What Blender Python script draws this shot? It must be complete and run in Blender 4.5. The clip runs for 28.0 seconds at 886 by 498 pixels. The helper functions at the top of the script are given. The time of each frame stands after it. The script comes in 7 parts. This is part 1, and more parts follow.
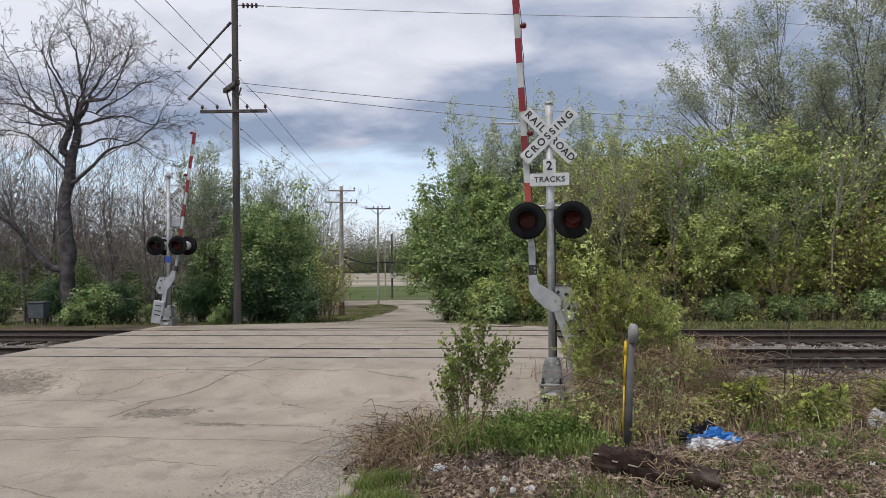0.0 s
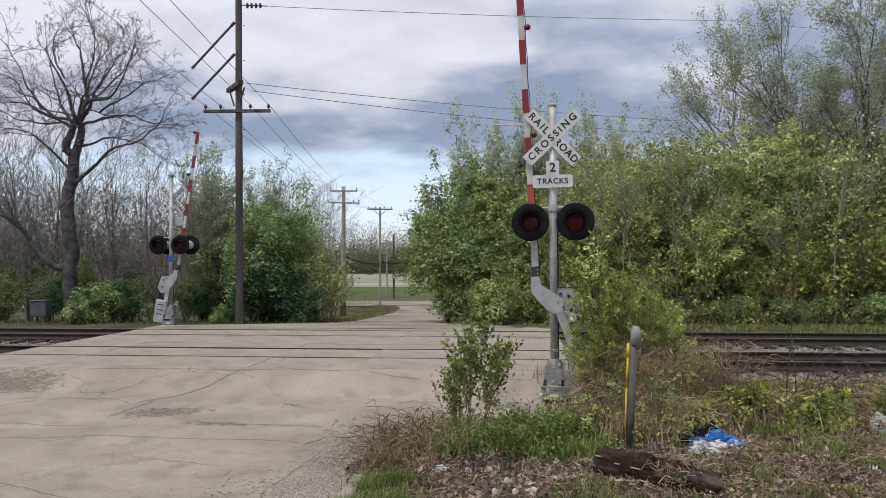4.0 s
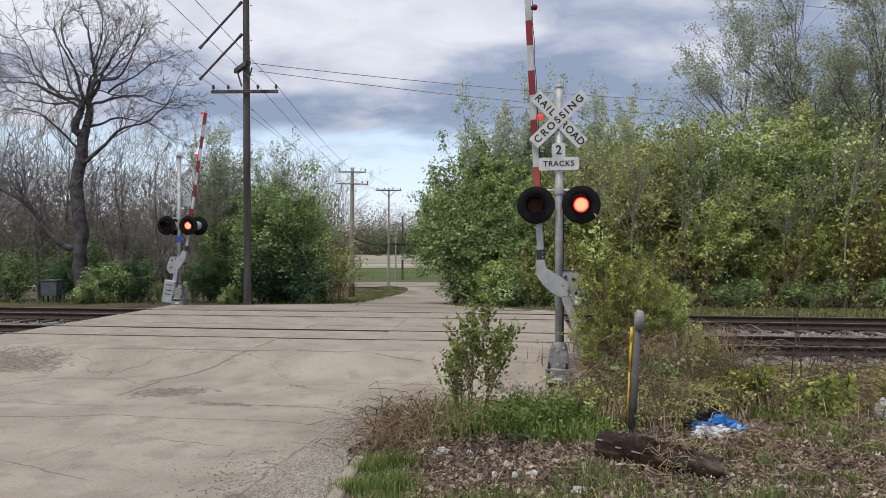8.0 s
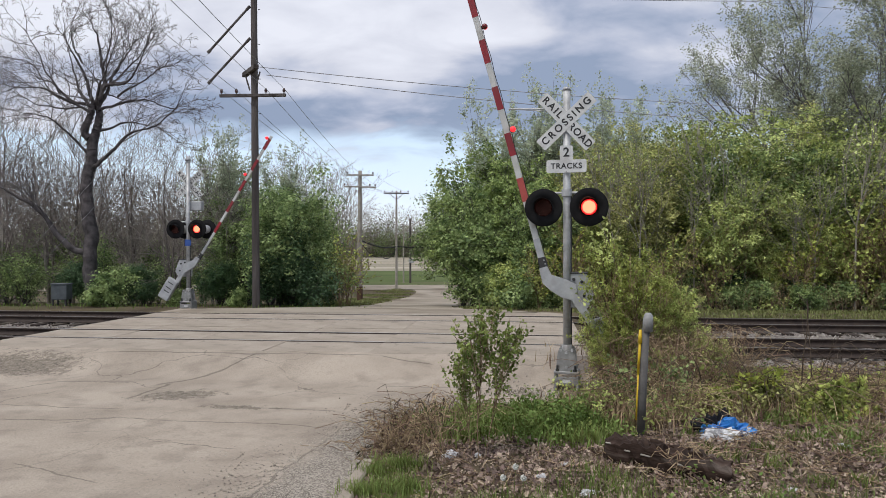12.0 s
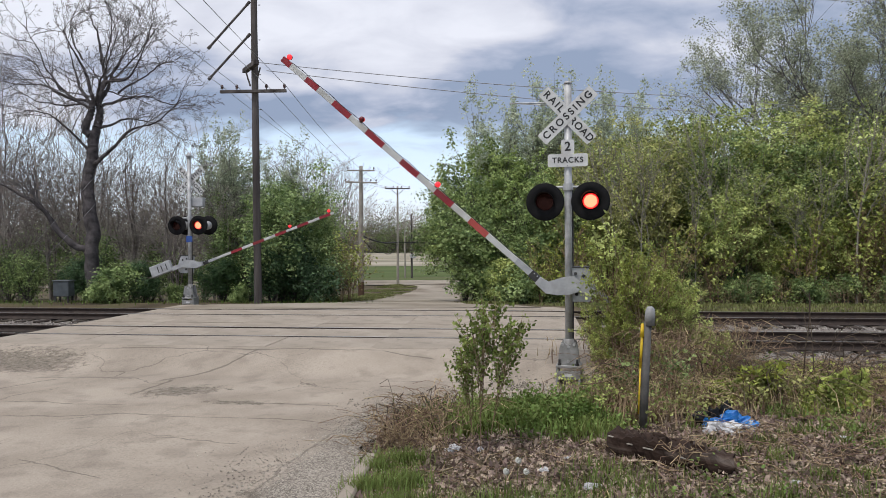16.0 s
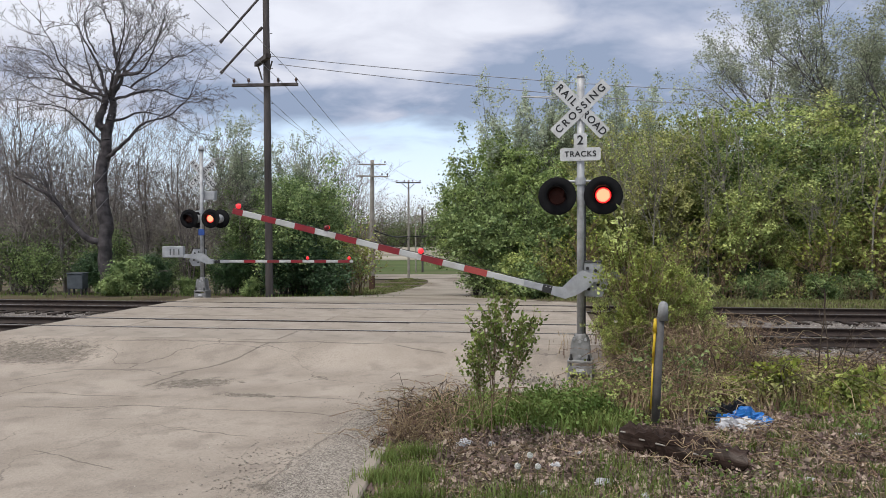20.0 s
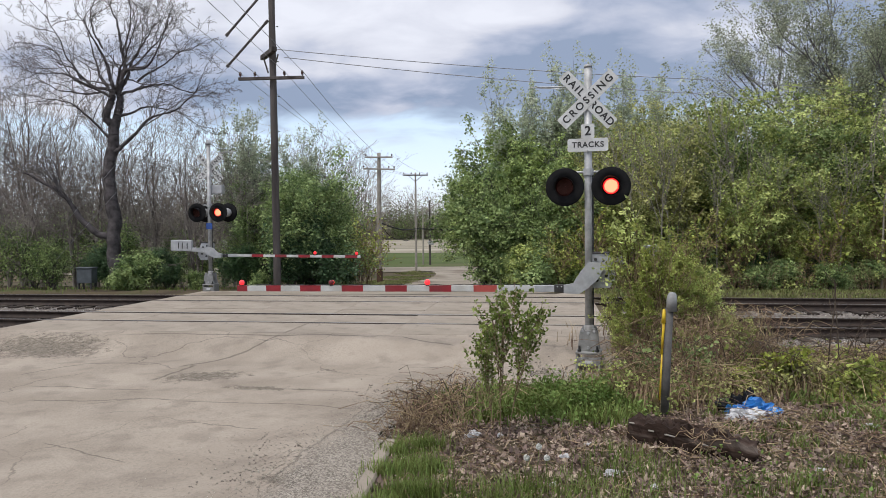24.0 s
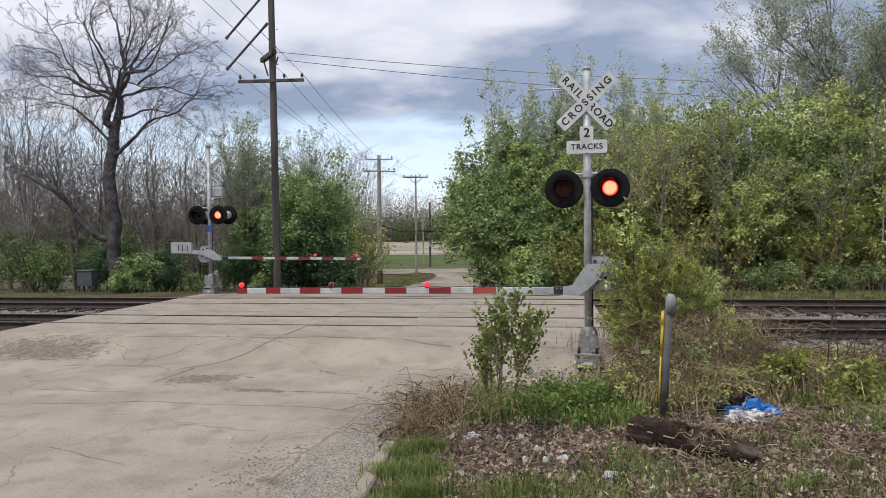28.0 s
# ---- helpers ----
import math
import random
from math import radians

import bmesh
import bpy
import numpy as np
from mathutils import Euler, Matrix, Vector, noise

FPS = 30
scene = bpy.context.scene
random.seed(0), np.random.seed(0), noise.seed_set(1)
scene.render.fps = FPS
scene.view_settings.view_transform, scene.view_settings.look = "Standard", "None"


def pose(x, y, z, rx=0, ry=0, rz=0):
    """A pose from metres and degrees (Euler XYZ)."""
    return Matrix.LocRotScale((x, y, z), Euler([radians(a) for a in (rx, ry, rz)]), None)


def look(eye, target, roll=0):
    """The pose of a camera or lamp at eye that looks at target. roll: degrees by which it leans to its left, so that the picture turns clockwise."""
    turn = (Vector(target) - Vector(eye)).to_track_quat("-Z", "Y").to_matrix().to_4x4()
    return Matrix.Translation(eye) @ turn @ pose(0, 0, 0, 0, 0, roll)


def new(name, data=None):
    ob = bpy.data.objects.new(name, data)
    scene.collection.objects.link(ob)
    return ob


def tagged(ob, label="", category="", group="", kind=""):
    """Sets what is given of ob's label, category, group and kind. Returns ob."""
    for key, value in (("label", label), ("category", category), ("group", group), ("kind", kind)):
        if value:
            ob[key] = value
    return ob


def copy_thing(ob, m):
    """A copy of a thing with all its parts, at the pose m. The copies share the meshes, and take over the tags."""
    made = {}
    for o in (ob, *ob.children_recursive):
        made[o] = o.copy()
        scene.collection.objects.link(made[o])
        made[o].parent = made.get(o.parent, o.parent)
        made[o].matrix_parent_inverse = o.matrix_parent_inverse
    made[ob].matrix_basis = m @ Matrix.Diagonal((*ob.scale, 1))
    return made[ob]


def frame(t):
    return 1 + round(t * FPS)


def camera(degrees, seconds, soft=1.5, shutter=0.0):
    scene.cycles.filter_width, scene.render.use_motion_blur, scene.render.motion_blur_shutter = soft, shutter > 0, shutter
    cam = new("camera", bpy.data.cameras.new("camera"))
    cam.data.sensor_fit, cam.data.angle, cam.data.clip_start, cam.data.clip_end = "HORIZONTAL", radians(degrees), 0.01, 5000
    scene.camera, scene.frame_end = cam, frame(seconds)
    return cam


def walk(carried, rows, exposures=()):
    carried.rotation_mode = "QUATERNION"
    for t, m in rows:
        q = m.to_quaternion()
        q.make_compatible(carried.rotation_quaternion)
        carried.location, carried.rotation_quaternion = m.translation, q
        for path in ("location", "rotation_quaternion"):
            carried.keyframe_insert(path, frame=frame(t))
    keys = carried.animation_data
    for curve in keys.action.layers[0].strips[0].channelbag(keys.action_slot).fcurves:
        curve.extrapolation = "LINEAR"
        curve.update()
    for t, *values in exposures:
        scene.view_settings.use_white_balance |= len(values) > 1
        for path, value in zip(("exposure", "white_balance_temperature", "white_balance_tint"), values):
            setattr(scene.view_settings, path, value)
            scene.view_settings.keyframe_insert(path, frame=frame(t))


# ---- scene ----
SECONDS = 28.0
cam = camera(64.2, SECONDS, soft=0.7)
PATH = [
    (0, pose(-0.043, -0.013, 2.266, 91.08, 0.57, -1.30)),
    (0.5, pose(-0.045, -0.020, 2.260, 91.15, 0.67, -1.32)),
    (1, pose(-0.048, -0.036, 2.261, 91.09, 0.76, -1.20)),
    (1.5, pose(-0.043, -0.031, 2.260, 90.93, 0.84, -1.10)),
    (2, pose(-0.035, -0.040, 2.256, 90.87, 0.82, -1.03)),
    (2.5, pose(-0.040, -0.049, 2.261, 90.81, 0.79, -0.97)),
    (3, pose(-0.041, -0.030, 2.268, 90.90, 0.66, -0.78)),
    (3.5, pose(-0.064, -0.027, 2.266, 91.04, 0.45, -1.13)),
    (5.5, pose(-0.025, 0.016, 2.280, 91.29, -0.68, -0.52)),
    (6, pose(-0.009, 0.016, 2.280, 90.13, -0.30, 0.03)),
    (6.5, pose(0.000, 0.022, 2.281, 89.95, -0.27, -0.03)),
    (7, pose(0.008, 0.017, 2.296, 89.85, -0.24, -0.62)),
    (7.5, pose(0.008, 0.010, 2.286, 89.77, -0.13, -0.61)),
    (8, pose(0.013, 0.005, 2.289, 89.64, -0.08, -0.41)),
    (8.5, pose(0.016, -0.001, 2.292, 89.66, -0.13, -0.27)),
    (9, pose(0.013, 0.007, 2.292, 89.64, -0.10, -0.13)),
    (9.5, pose(0.007, 0.006, 2.292, 89.64, -0.05, -0.07)),
    (10, pose(-0.003, 0.019, 2.291, 89.59, -0.02, -0.06)),
    (10.5, pose(0.005, 0.018, 2.288, 89.61, -0.01, -0.01)),
    (11, pose(0.000, 0.000, 2.300, 89.68, -0.00, -0.00)),
    (11.5, pose(0.002, -0.003, 2.297, 89.84, 0.04, 0.07)),
    (12, pose(0.013, 0.002, 2.292, 89.85, 0.09, 0.22)),
    (12.5, pose(0.016, -0.004, 2.289, 89.79, 0.09, 0.21)),
    (14.5, pose(-0.016, 0.008, 2.291, 89.64, 0.31, 0.09)),
    (15, pose(-0.015, 0.003, 2.288, 89.63, 0.24, 0.14)),
    (15.5, pose(-0.000, -0.010, 2.287, 89.57, 0.30, 0.26)),
    (16, pose(0.007, -0.000, 2.286, 89.46, 0.37, 0.32)),
    (16.5, pose(-0.004, -0.000, 2.282, 89.36, 0.32, 0.32)),
    (17, pose(-0.004, -0.004, 2.284, 89.22, 0.30, 0.38)),
    (17.5, pose(-0.006, -0.002, 2.287, 89.16, 0.28, 0.65)),
    (18, pose(-0.010, -0.007, 2.286, 89.16, 0.21, 0.89)),
    (18.5, pose(-0.012, 0.009, 2.282, 89.06, 0.10, 0.87)),
    (19, pose(-0.010, 0.029, 2.287, 89.02, 0.08, 0.89)),
    (19.5, pose(-0.013, 0.020, 2.285, 89.00, 0.12, 1.06)),
    (20, pose(-0.006, 0.025, 2.281, 89.00, 0.16, 1.19)),
    (20.5, pose(-0.006, 0.012, 2.279, 89.06, 0.29, 1.36)),
    (21, pose(-0.006, 0.010, 2.277, 89.13, 0.42, 1.61)),
    (21.5, pose(-0.002, 0.015, 2.269, 89.16, 0.53, 1.61)),
    (23.5, pose(-0.012, 0.030, 2.273, 88.65, 0.47, 1.69)),
    (24, pose(-0.007, 0.044, 2.275, 88.39, 0.55, 1.78)),
    (24.5, pose(-0.009, 0.046, 2.276, 88.23, 0.60, 1.94)),
    (25, pose(-0.008, 0.046, 2.277, 88.19, 0.70, 1.98)),
    (25.5, pose(-0.008, 0.041, 2.272, 88.23, 0.63, 1.85)),
    (26, pose(-0.005, 0.044, 2.274, 88.12, 0.55, 1.89)),
    (26.5, pose(-0.009, 0.035, 2.275, 88.13, 0.55, 1.84)),
    (27, pose(-0.005, 0.024, 2.270, 88.29, 0.62, 1.86)),
    (27.5, pose(0.004, 0.023, 2.281, 88.38, 0.68, 1.98)),
    (28, pose(0.010, 0.030, 2.277, 88.55, 0.67, 1.81)),
]
walk(cam, PATH, [(0, -0.12), (7, -0.08), (12, -0.05), (20, 0.0), (28, 0.0)])

# ---- daylight: a broken overcast sky, a wide soft sun behind the clouds ----
SUN_EL, SUN_ROT = 64.0, 215.0
world = bpy.data.worlds.new("overcast")
scene.world = world
world.use_nodes = True


def links(tree):
    return lambda a, b: tree.links.new(a, b)


def sky_nodes():
    tree = world.node_tree
    tree.nodes.clear()
    n, ln = tree.nodes.new, links(tree)
    out, bg = n("ShaderNodeOutputWorld"), n("ShaderNodeBackground")
    sky = n("ShaderNodeTexSky")
    sky.sky_type, sky.sun_disc = "NISHITA", False
    sky.sun_elevation, sky.sun_rotation = radians(SUN_EL), radians(SUN_ROT)
    sky.air_density, sky.dust_density = 1.0, 1.5
    gain = n("ShaderNodeMix")
    gain.data_type, gain.blend_type = "RGBA", "MULTIPLY"
    gain.inputs[0].default_value = 1.0
    ln(sky.outputs[0], gain.inputs[6])
    gain.inputs[7].default_value = (0.115, 0.112, 0.108, 1)
    tc, sep = n("ShaderNodeTexCoord"), n("ShaderNodeSeparateXYZ")
    ln(tc.outputs["Generated"], sep.inputs[0])
    # the clouds lie on a flat layer: direction divided by its height
    up = n("ShaderNodeMath")
    up.operation, up.inputs[1].default_value = "ADD", 0.30
    absz = n("ShaderNodeMath")
    absz.operation = "ABSOLUTE"
    ln(sep.outputs[2], absz.inputs[0])
    ln(absz.outputs[0], up.inputs[0])
    flat = n("ShaderNodeVectorMath")
    flat.operation = "DIVIDE"
    ln(tc.outputs["Generated"], flat.inputs[0])
    ln(up.outputs[0], flat.inputs[1])
    stretch = n("ShaderNodeMapping")
    stretch.inputs["Scale"].default_value = (0.9, 1.25, 1)
    stretch.inputs["Location"].default_value = (1.45, 0.4, 0)
    ln(flat.outputs[0], stretch.inputs[0])
    big, small = n("ShaderNodeTexNoise"), n("ShaderNodeTexNoise")
    big.inputs["Scale"].default_value, big.inputs["Detail"].default_value, big.inputs["Roughness"].default_value = 1.9, 7, 0.50
    small.inputs["Scale"].default_value, small.inputs["Detail"].default_value = 4.6, 6
    small.inputs["Distortion"].default_value = 0.4
    for t in (big, small):
        ln(stretch.outputs[0], t.inputs[0])
    tone = n("ShaderNodeValToRGB")
    e = tone.color_ramp.elements
    e[0].position, e[0].color = 0.36, (0.235, 0.29, 0.405, 1)
    e[1].position, e[1].color = 0.60, (0.64, 0.66, 0.735, 1)
    for p, c in ((0.42, (0.36, 0.40, 0.51, 1)), (0.50, (0.53, 0.55, 0.63, 1))):
        x = tone.color_ramp.elements.new(p)
        x.color = c
    both = n("ShaderNodeMix")
    both.inputs[0].default_value = 0.35
    ln(big.outputs[0], both.inputs[2])
    ln(small.outputs[0], both.inputs[3])
    # cloud bases turn darker and bluer towards the far edge of the sheet
    base, less = n("ShaderNodeMapRange"), n("ShaderNodeMath")
    base.interpolation_type = "SMOOTHSTEP"
    base.inputs[1].default_value, base.inputs[2].default_value = 0.16, 0.34
    base.inputs[3].default_value, base.inputs[4].default_value = 0.155, -0.05
    ln(sep.outputs[2], base.inputs[0])
    less.operation = "SUBTRACT"
    ln(both.outputs[0], less.inputs[0])
    ln(base.outputs[0], less.inputs[1])
    # thinner, brighter cloud towards the sun's side
    side = n("ShaderNodeMath")
    side.operation, side.inputs[1].default_value = "MULTIPLY_ADD", -0.20
    ln(sep.outputs[0], side.inputs[0])
    ln(less.outputs[0], side.inputs[2])
    ln(side.outputs[0], tone.inputs[0])
    # the sheet of cloud ends some way off and leaves a clear rim over the horizon
    lift = n("ShaderNodeMath")
    lift.operation, lift.inputs[1].default_value = "MULTIPLY_ADD", 0.10
    ln(small.outputs[0], lift.inputs[0])
    ln(sep.outputs[2], lift.inputs[2])
    edge = n("ShaderNodeMapRange")
    edge.interpolation_type = "SMOOTHSTEP"
    edge.inputs[1].default_value, edge.inputs[2].default_value = 0.176, 0.222
    ln(lift.outputs[0], edge.inputs[0])
    rim = n("ShaderNodeValToRGB")
    e = rim.color_ramp.elements
    e[0].position, e[0].color = 0.0, (0.80, 0.84, 0.90, 1)
    e[1].position, e[1].color = 0.22, (0.50, 0.66, 0.86, 1)
    x = rim.color_ramp.elements.new(0.10)
    x.color = (0.66, 0.78, 0.92, 1)
    ln(sep.outputs[2], rim.inputs[0])
    wisps = n("ShaderNodeMix")
    wisps.data_type = "RGBA"
    wisps.inputs[0].default_value = 0.8
    ln(gain.outputs[2], wisps.inputs[6])
    ln(rim.outputs[0], wisps.inputs[7])
    mix = n("ShaderNodeMix")
    mix.data_type = "RGBA"
    ln(edge.outputs[0], mix.inputs[0])
    ln(wisps.outputs[2], mix.inputs[6])
    ln(tone.outputs[0], mix.inputs[7])
    ln(mix.outputs[2], bg.inputs[0])
    bg.inputs[1].default_value = 1.34
    ln(bg.outputs[0], out.inputs[0])


sky_nodes()
sun = new("sun", bpy.data.lights.new("sun", "SUN"))
sun.data.energy, sun.data.angle, sun.data.color = 2.15, radians(18), (1.0, 0.96, 0.90)
az, el = radians(SUN_ROT), radians(SUN_EL)
sun.matrix_world = look((0, 0, 60), (-math.sin(az) * math.cos(el), -math.cos(az) * math.cos(el), 60 - math.sin(el)))


# ---- materials ----
def mat(name, dark, light, scale=4.0, rough=0.8, bump=0.15, fine=60.0, metal=0.0, vary=0.0, island=False, spots=None, thin=0.0, grain=None, tint=0.0):
    """Two tones mixed by coarse noise, darkened a little by fine grain, with relief. vary: brightness change from object to object
    (or island to island). spots: (colour, scale, amount) of a second stain. thin: share of light let through (leaves)."""
    m = bpy.data.materials.new(name)
    m.use_nodes = True
    tree = m.node_tree
    n, ln = tree.nodes.new, links(tree)
    bs = tree.nodes["Principled BSDF"]
    tc = n("ShaderNodeTexCoord")
    a, b = n("ShaderNodeTexNoise"), n("ShaderNodeTexNoise")
    a.inputs["Scale"].default_value, a.inputs["Detail"].default_value = scale, 5
    b.inputs["Scale"].default_value, b.inputs["Detail"].default_value = fine, 4
    where = tc.outputs["Object"]
    if grain:
        squash = n("ShaderNodeMapping")
        squash.inputs["Scale"].default_value = grain
        ln(where, squash.inputs[0])
        where = squash.outputs[0]
    for t in (a, b):
        ln(where, t.inputs[0])
    ramp = n("ShaderNodeValToRGB")
    narrow = 0.08 if thin else 0.0
    ramp.color_ramp.elements[0].position, ramp.color_ramp.elements[0].color = 0.34 + narrow, (*dark, 1)
    ramp.color_ramp.elements[1].position, ramp.color_ramp.elements[1].color = 0.66 - narrow, (*light, 1)
    ln(a.outputs[0], ramp.inputs[0])
    col = ramp.outputs[0]
    if spots:
        s, r, mx = n("ShaderNodeTexNoise"), n("ShaderNodeMapRange"), n("ShaderNodeMix")
        s.inputs["Scale"].default_value, s.inputs["Detail"].default_value = spots[1], 6
        ln(where, s.inputs[0])
        r.inputs[1].default_value, r.inputs[2].default_value = 0.52, 0.66
        r.inputs[4].default_value = spots[2]
        ln(s.outputs[0], r.inputs[0])
        mx.data_type = "RGBA"
        ln(r.outputs[0], mx.inputs[0])
        ln(col, mx.inputs[6])
        mx.inputs[7].default_value = (*spots[0], 1)
        col = mx.outputs[2]
    hsv = n("ShaderNodeHueSaturation")
    ln(col, hsv.inputs["Color"])
    val = n("ShaderNodeMapRange")
    val.inputs[3].default_value, val.inputs[4].default_value = 0.86, 1.14
    ln(b.outputs[0], val.inputs[0])
    v = val.outputs[0]
    if vary:
        rnd = n("ShaderNodeNewGeometry").outputs["Random Per Island"] if island else n("ShaderNodeObjectInfo").outputs["Random"]
        r2, mu = n("ShaderNodeMapRange"), n("ShaderNodeMath")
        r2.inputs[3].default_value, r2.inputs[4].default_value = 1 - vary, 1 + vary
        mu.operation = "MULTIPLY"
        ln(rnd, r2.inputs[0])
        ln(v, mu.inputs[0])
        ln(r2.outputs[0], mu.inputs[1])
        v = mu.outputs[0]
        r3 = n("ShaderNodeMapRange")
        r3.inputs[3].default_value, r3.inputs[4].default_value = 0.5 - vary * 0.06, 0.5 + vary * 0.06
        ln(rnd, r3.inputs[0])
        ln(r3.outputs[0], hsv.inputs["Hue"])
    if tint:
        who, t1, tm = n("ShaderNodeObjectInfo"), n("ShaderNodeMapRange"), n("ShaderNodeMath")
        t1.inputs[3].default_value, t1.inputs[4].default_value = 1 - tint, 1 + tint
        tm.operation = "MULTIPLY"
        ln(who.outputs["Random"], t1.inputs[0])
        ln(t1.outputs[0], tm.inputs[0])
        ln(v, tm.inputs[1])
        v = tm.outputs[0]
        sat = n("ShaderNodeMapRange")
        sat.inputs[3].default_value, sat.inputs[4].default_value = 1.06, 0.92
        ln(who.outputs["Random"], sat.inputs[0])
        ln(sat.outputs[0], hsv.inputs["Saturation"])
    ln(v, hsv.inputs["Value"])
    ln(hsv.outputs[0], bs.inputs["Base Color"])
    bs.inputs["Roughness"].default_value, bs.inputs["Metallic"].default_value = rough, metal
    if rough >= 0.85:
        bs.inputs["Specular IOR Level"].default_value = 0.2
    if bump:
        bp = n("ShaderNodeBump")
        bp.inputs["Strength"].default_value, bp.inputs["Distance"].default_value = bump, 0.02
        ln(b.outputs[0], bp.inputs["Height"])
        ln(bp.outputs[0], bs.inputs["Normal"])
    if thin:
        tr, mx = n("ShaderNodeBsdfTranslucent"), n("ShaderNodeMixShader")
        ln(hsv.outputs[0], tr.inputs[0])
        mx.inputs[0].default_value = thin
        ln(bs.outputs[0], mx.inputs[1])
        ln(tr.outputs[0], mx.inputs[2])
        ln(mx.outputs[0], tree.nodes["Material Output"].inputs[0])
        bs.inputs["Specular IOR Level"].default_value = 0.25
    return m


def glow(name, colour, strength):
    m = bpy.data.materials.new(name)
    m.use_nodes = True
    bs = m.node_tree.nodes["Principled BSDF"]
    bs.inputs["Base Color"].default_value = (*colour, 1)
    bs.inputs["Emission Color"].default_value = (*colour, 1)
    bs.inputs["Emission Strength"].default_value = strength
    return m


def lamp_glow(name):
    """A lit reflector: pale at the bulb, red towards the rim."""
    m = glow(name, (1.0, 0.02, 0.03), 1.75)
    tree = m.node_tree
    n, ln = tree.nodes.new, links(tree)
    tc, ds, nz, ad, rp = n("ShaderNodeTexCoord"), n("ShaderNodeVectorMath"), n("ShaderNodeTexNoise"), n("ShaderNodeMath"), n("ShaderNodeValToRGB")
    ds.operation = "LENGTH"
    ln(tc.outputs["Object"], ds.inputs[0])
    nz.inputs["Scale"].default_value = 30.0
    ln(tc.outputs["Object"], nz.inputs[0])
    ad.operation, ad.inputs[1].default_value = "MULTIPLY_ADD", 0.03
    ln(nz.outputs[0], ad.inputs[0])
    ln(ds.outputs["Value"], ad.inputs[2])
    sc = n("ShaderNodeMath")
    sc.operation, sc.inputs[1].default_value = "MULTIPLY", 6.0
    ln(ad.outputs[0], sc.inputs[0])
    e = rp.color_ramp.elements
    e[0].position, e[0].color = 0.70, (1.0, 0.56, 0.33, 1)
    e[1].position, e[1].color = 0.82, (0.75, 0.012, 0.024, 1)
    x = rp.color_ramp.elements.new(0.96)
    x.color = (0.22, 0.003, 0.01, 1)
    ln(sc.outputs[0], rp.inputs[0])
    ln(rp.outputs[0], tree.nodes["Principled BSDF"].inputs["Emission Color"])
    return m


def clear(name, tint):
    """Thin tinted lens: light passes straight through, with a glossy face."""
    m = bpy.data.materials.new(name)
    m.use_nodes = True
    tree = m.node_tree
    n, ln = tree.nodes.new, links(tree)
    tr, gl, fr, mx = n("ShaderNodeBsdfTransparent"), n("ShaderNodeBsdfGlossy"), n("ShaderNodeFresnel"), n("ShaderNodeMixShader")
    tr.inputs[0].default_value = (*tint, 1)
    gl.inputs["Roughness"].default_value = 0.12
    fr.inputs[0].default_value = 1.06
    ln(fr.outputs[0], mx.inputs[0])
    ln(tr.outputs[0], mx.inputs[1])
    ln(gl.outputs[0], mx.inputs[2])
    ln(mx.outputs[0], tree.nodes["Material Output"].inputs[0])
    return m


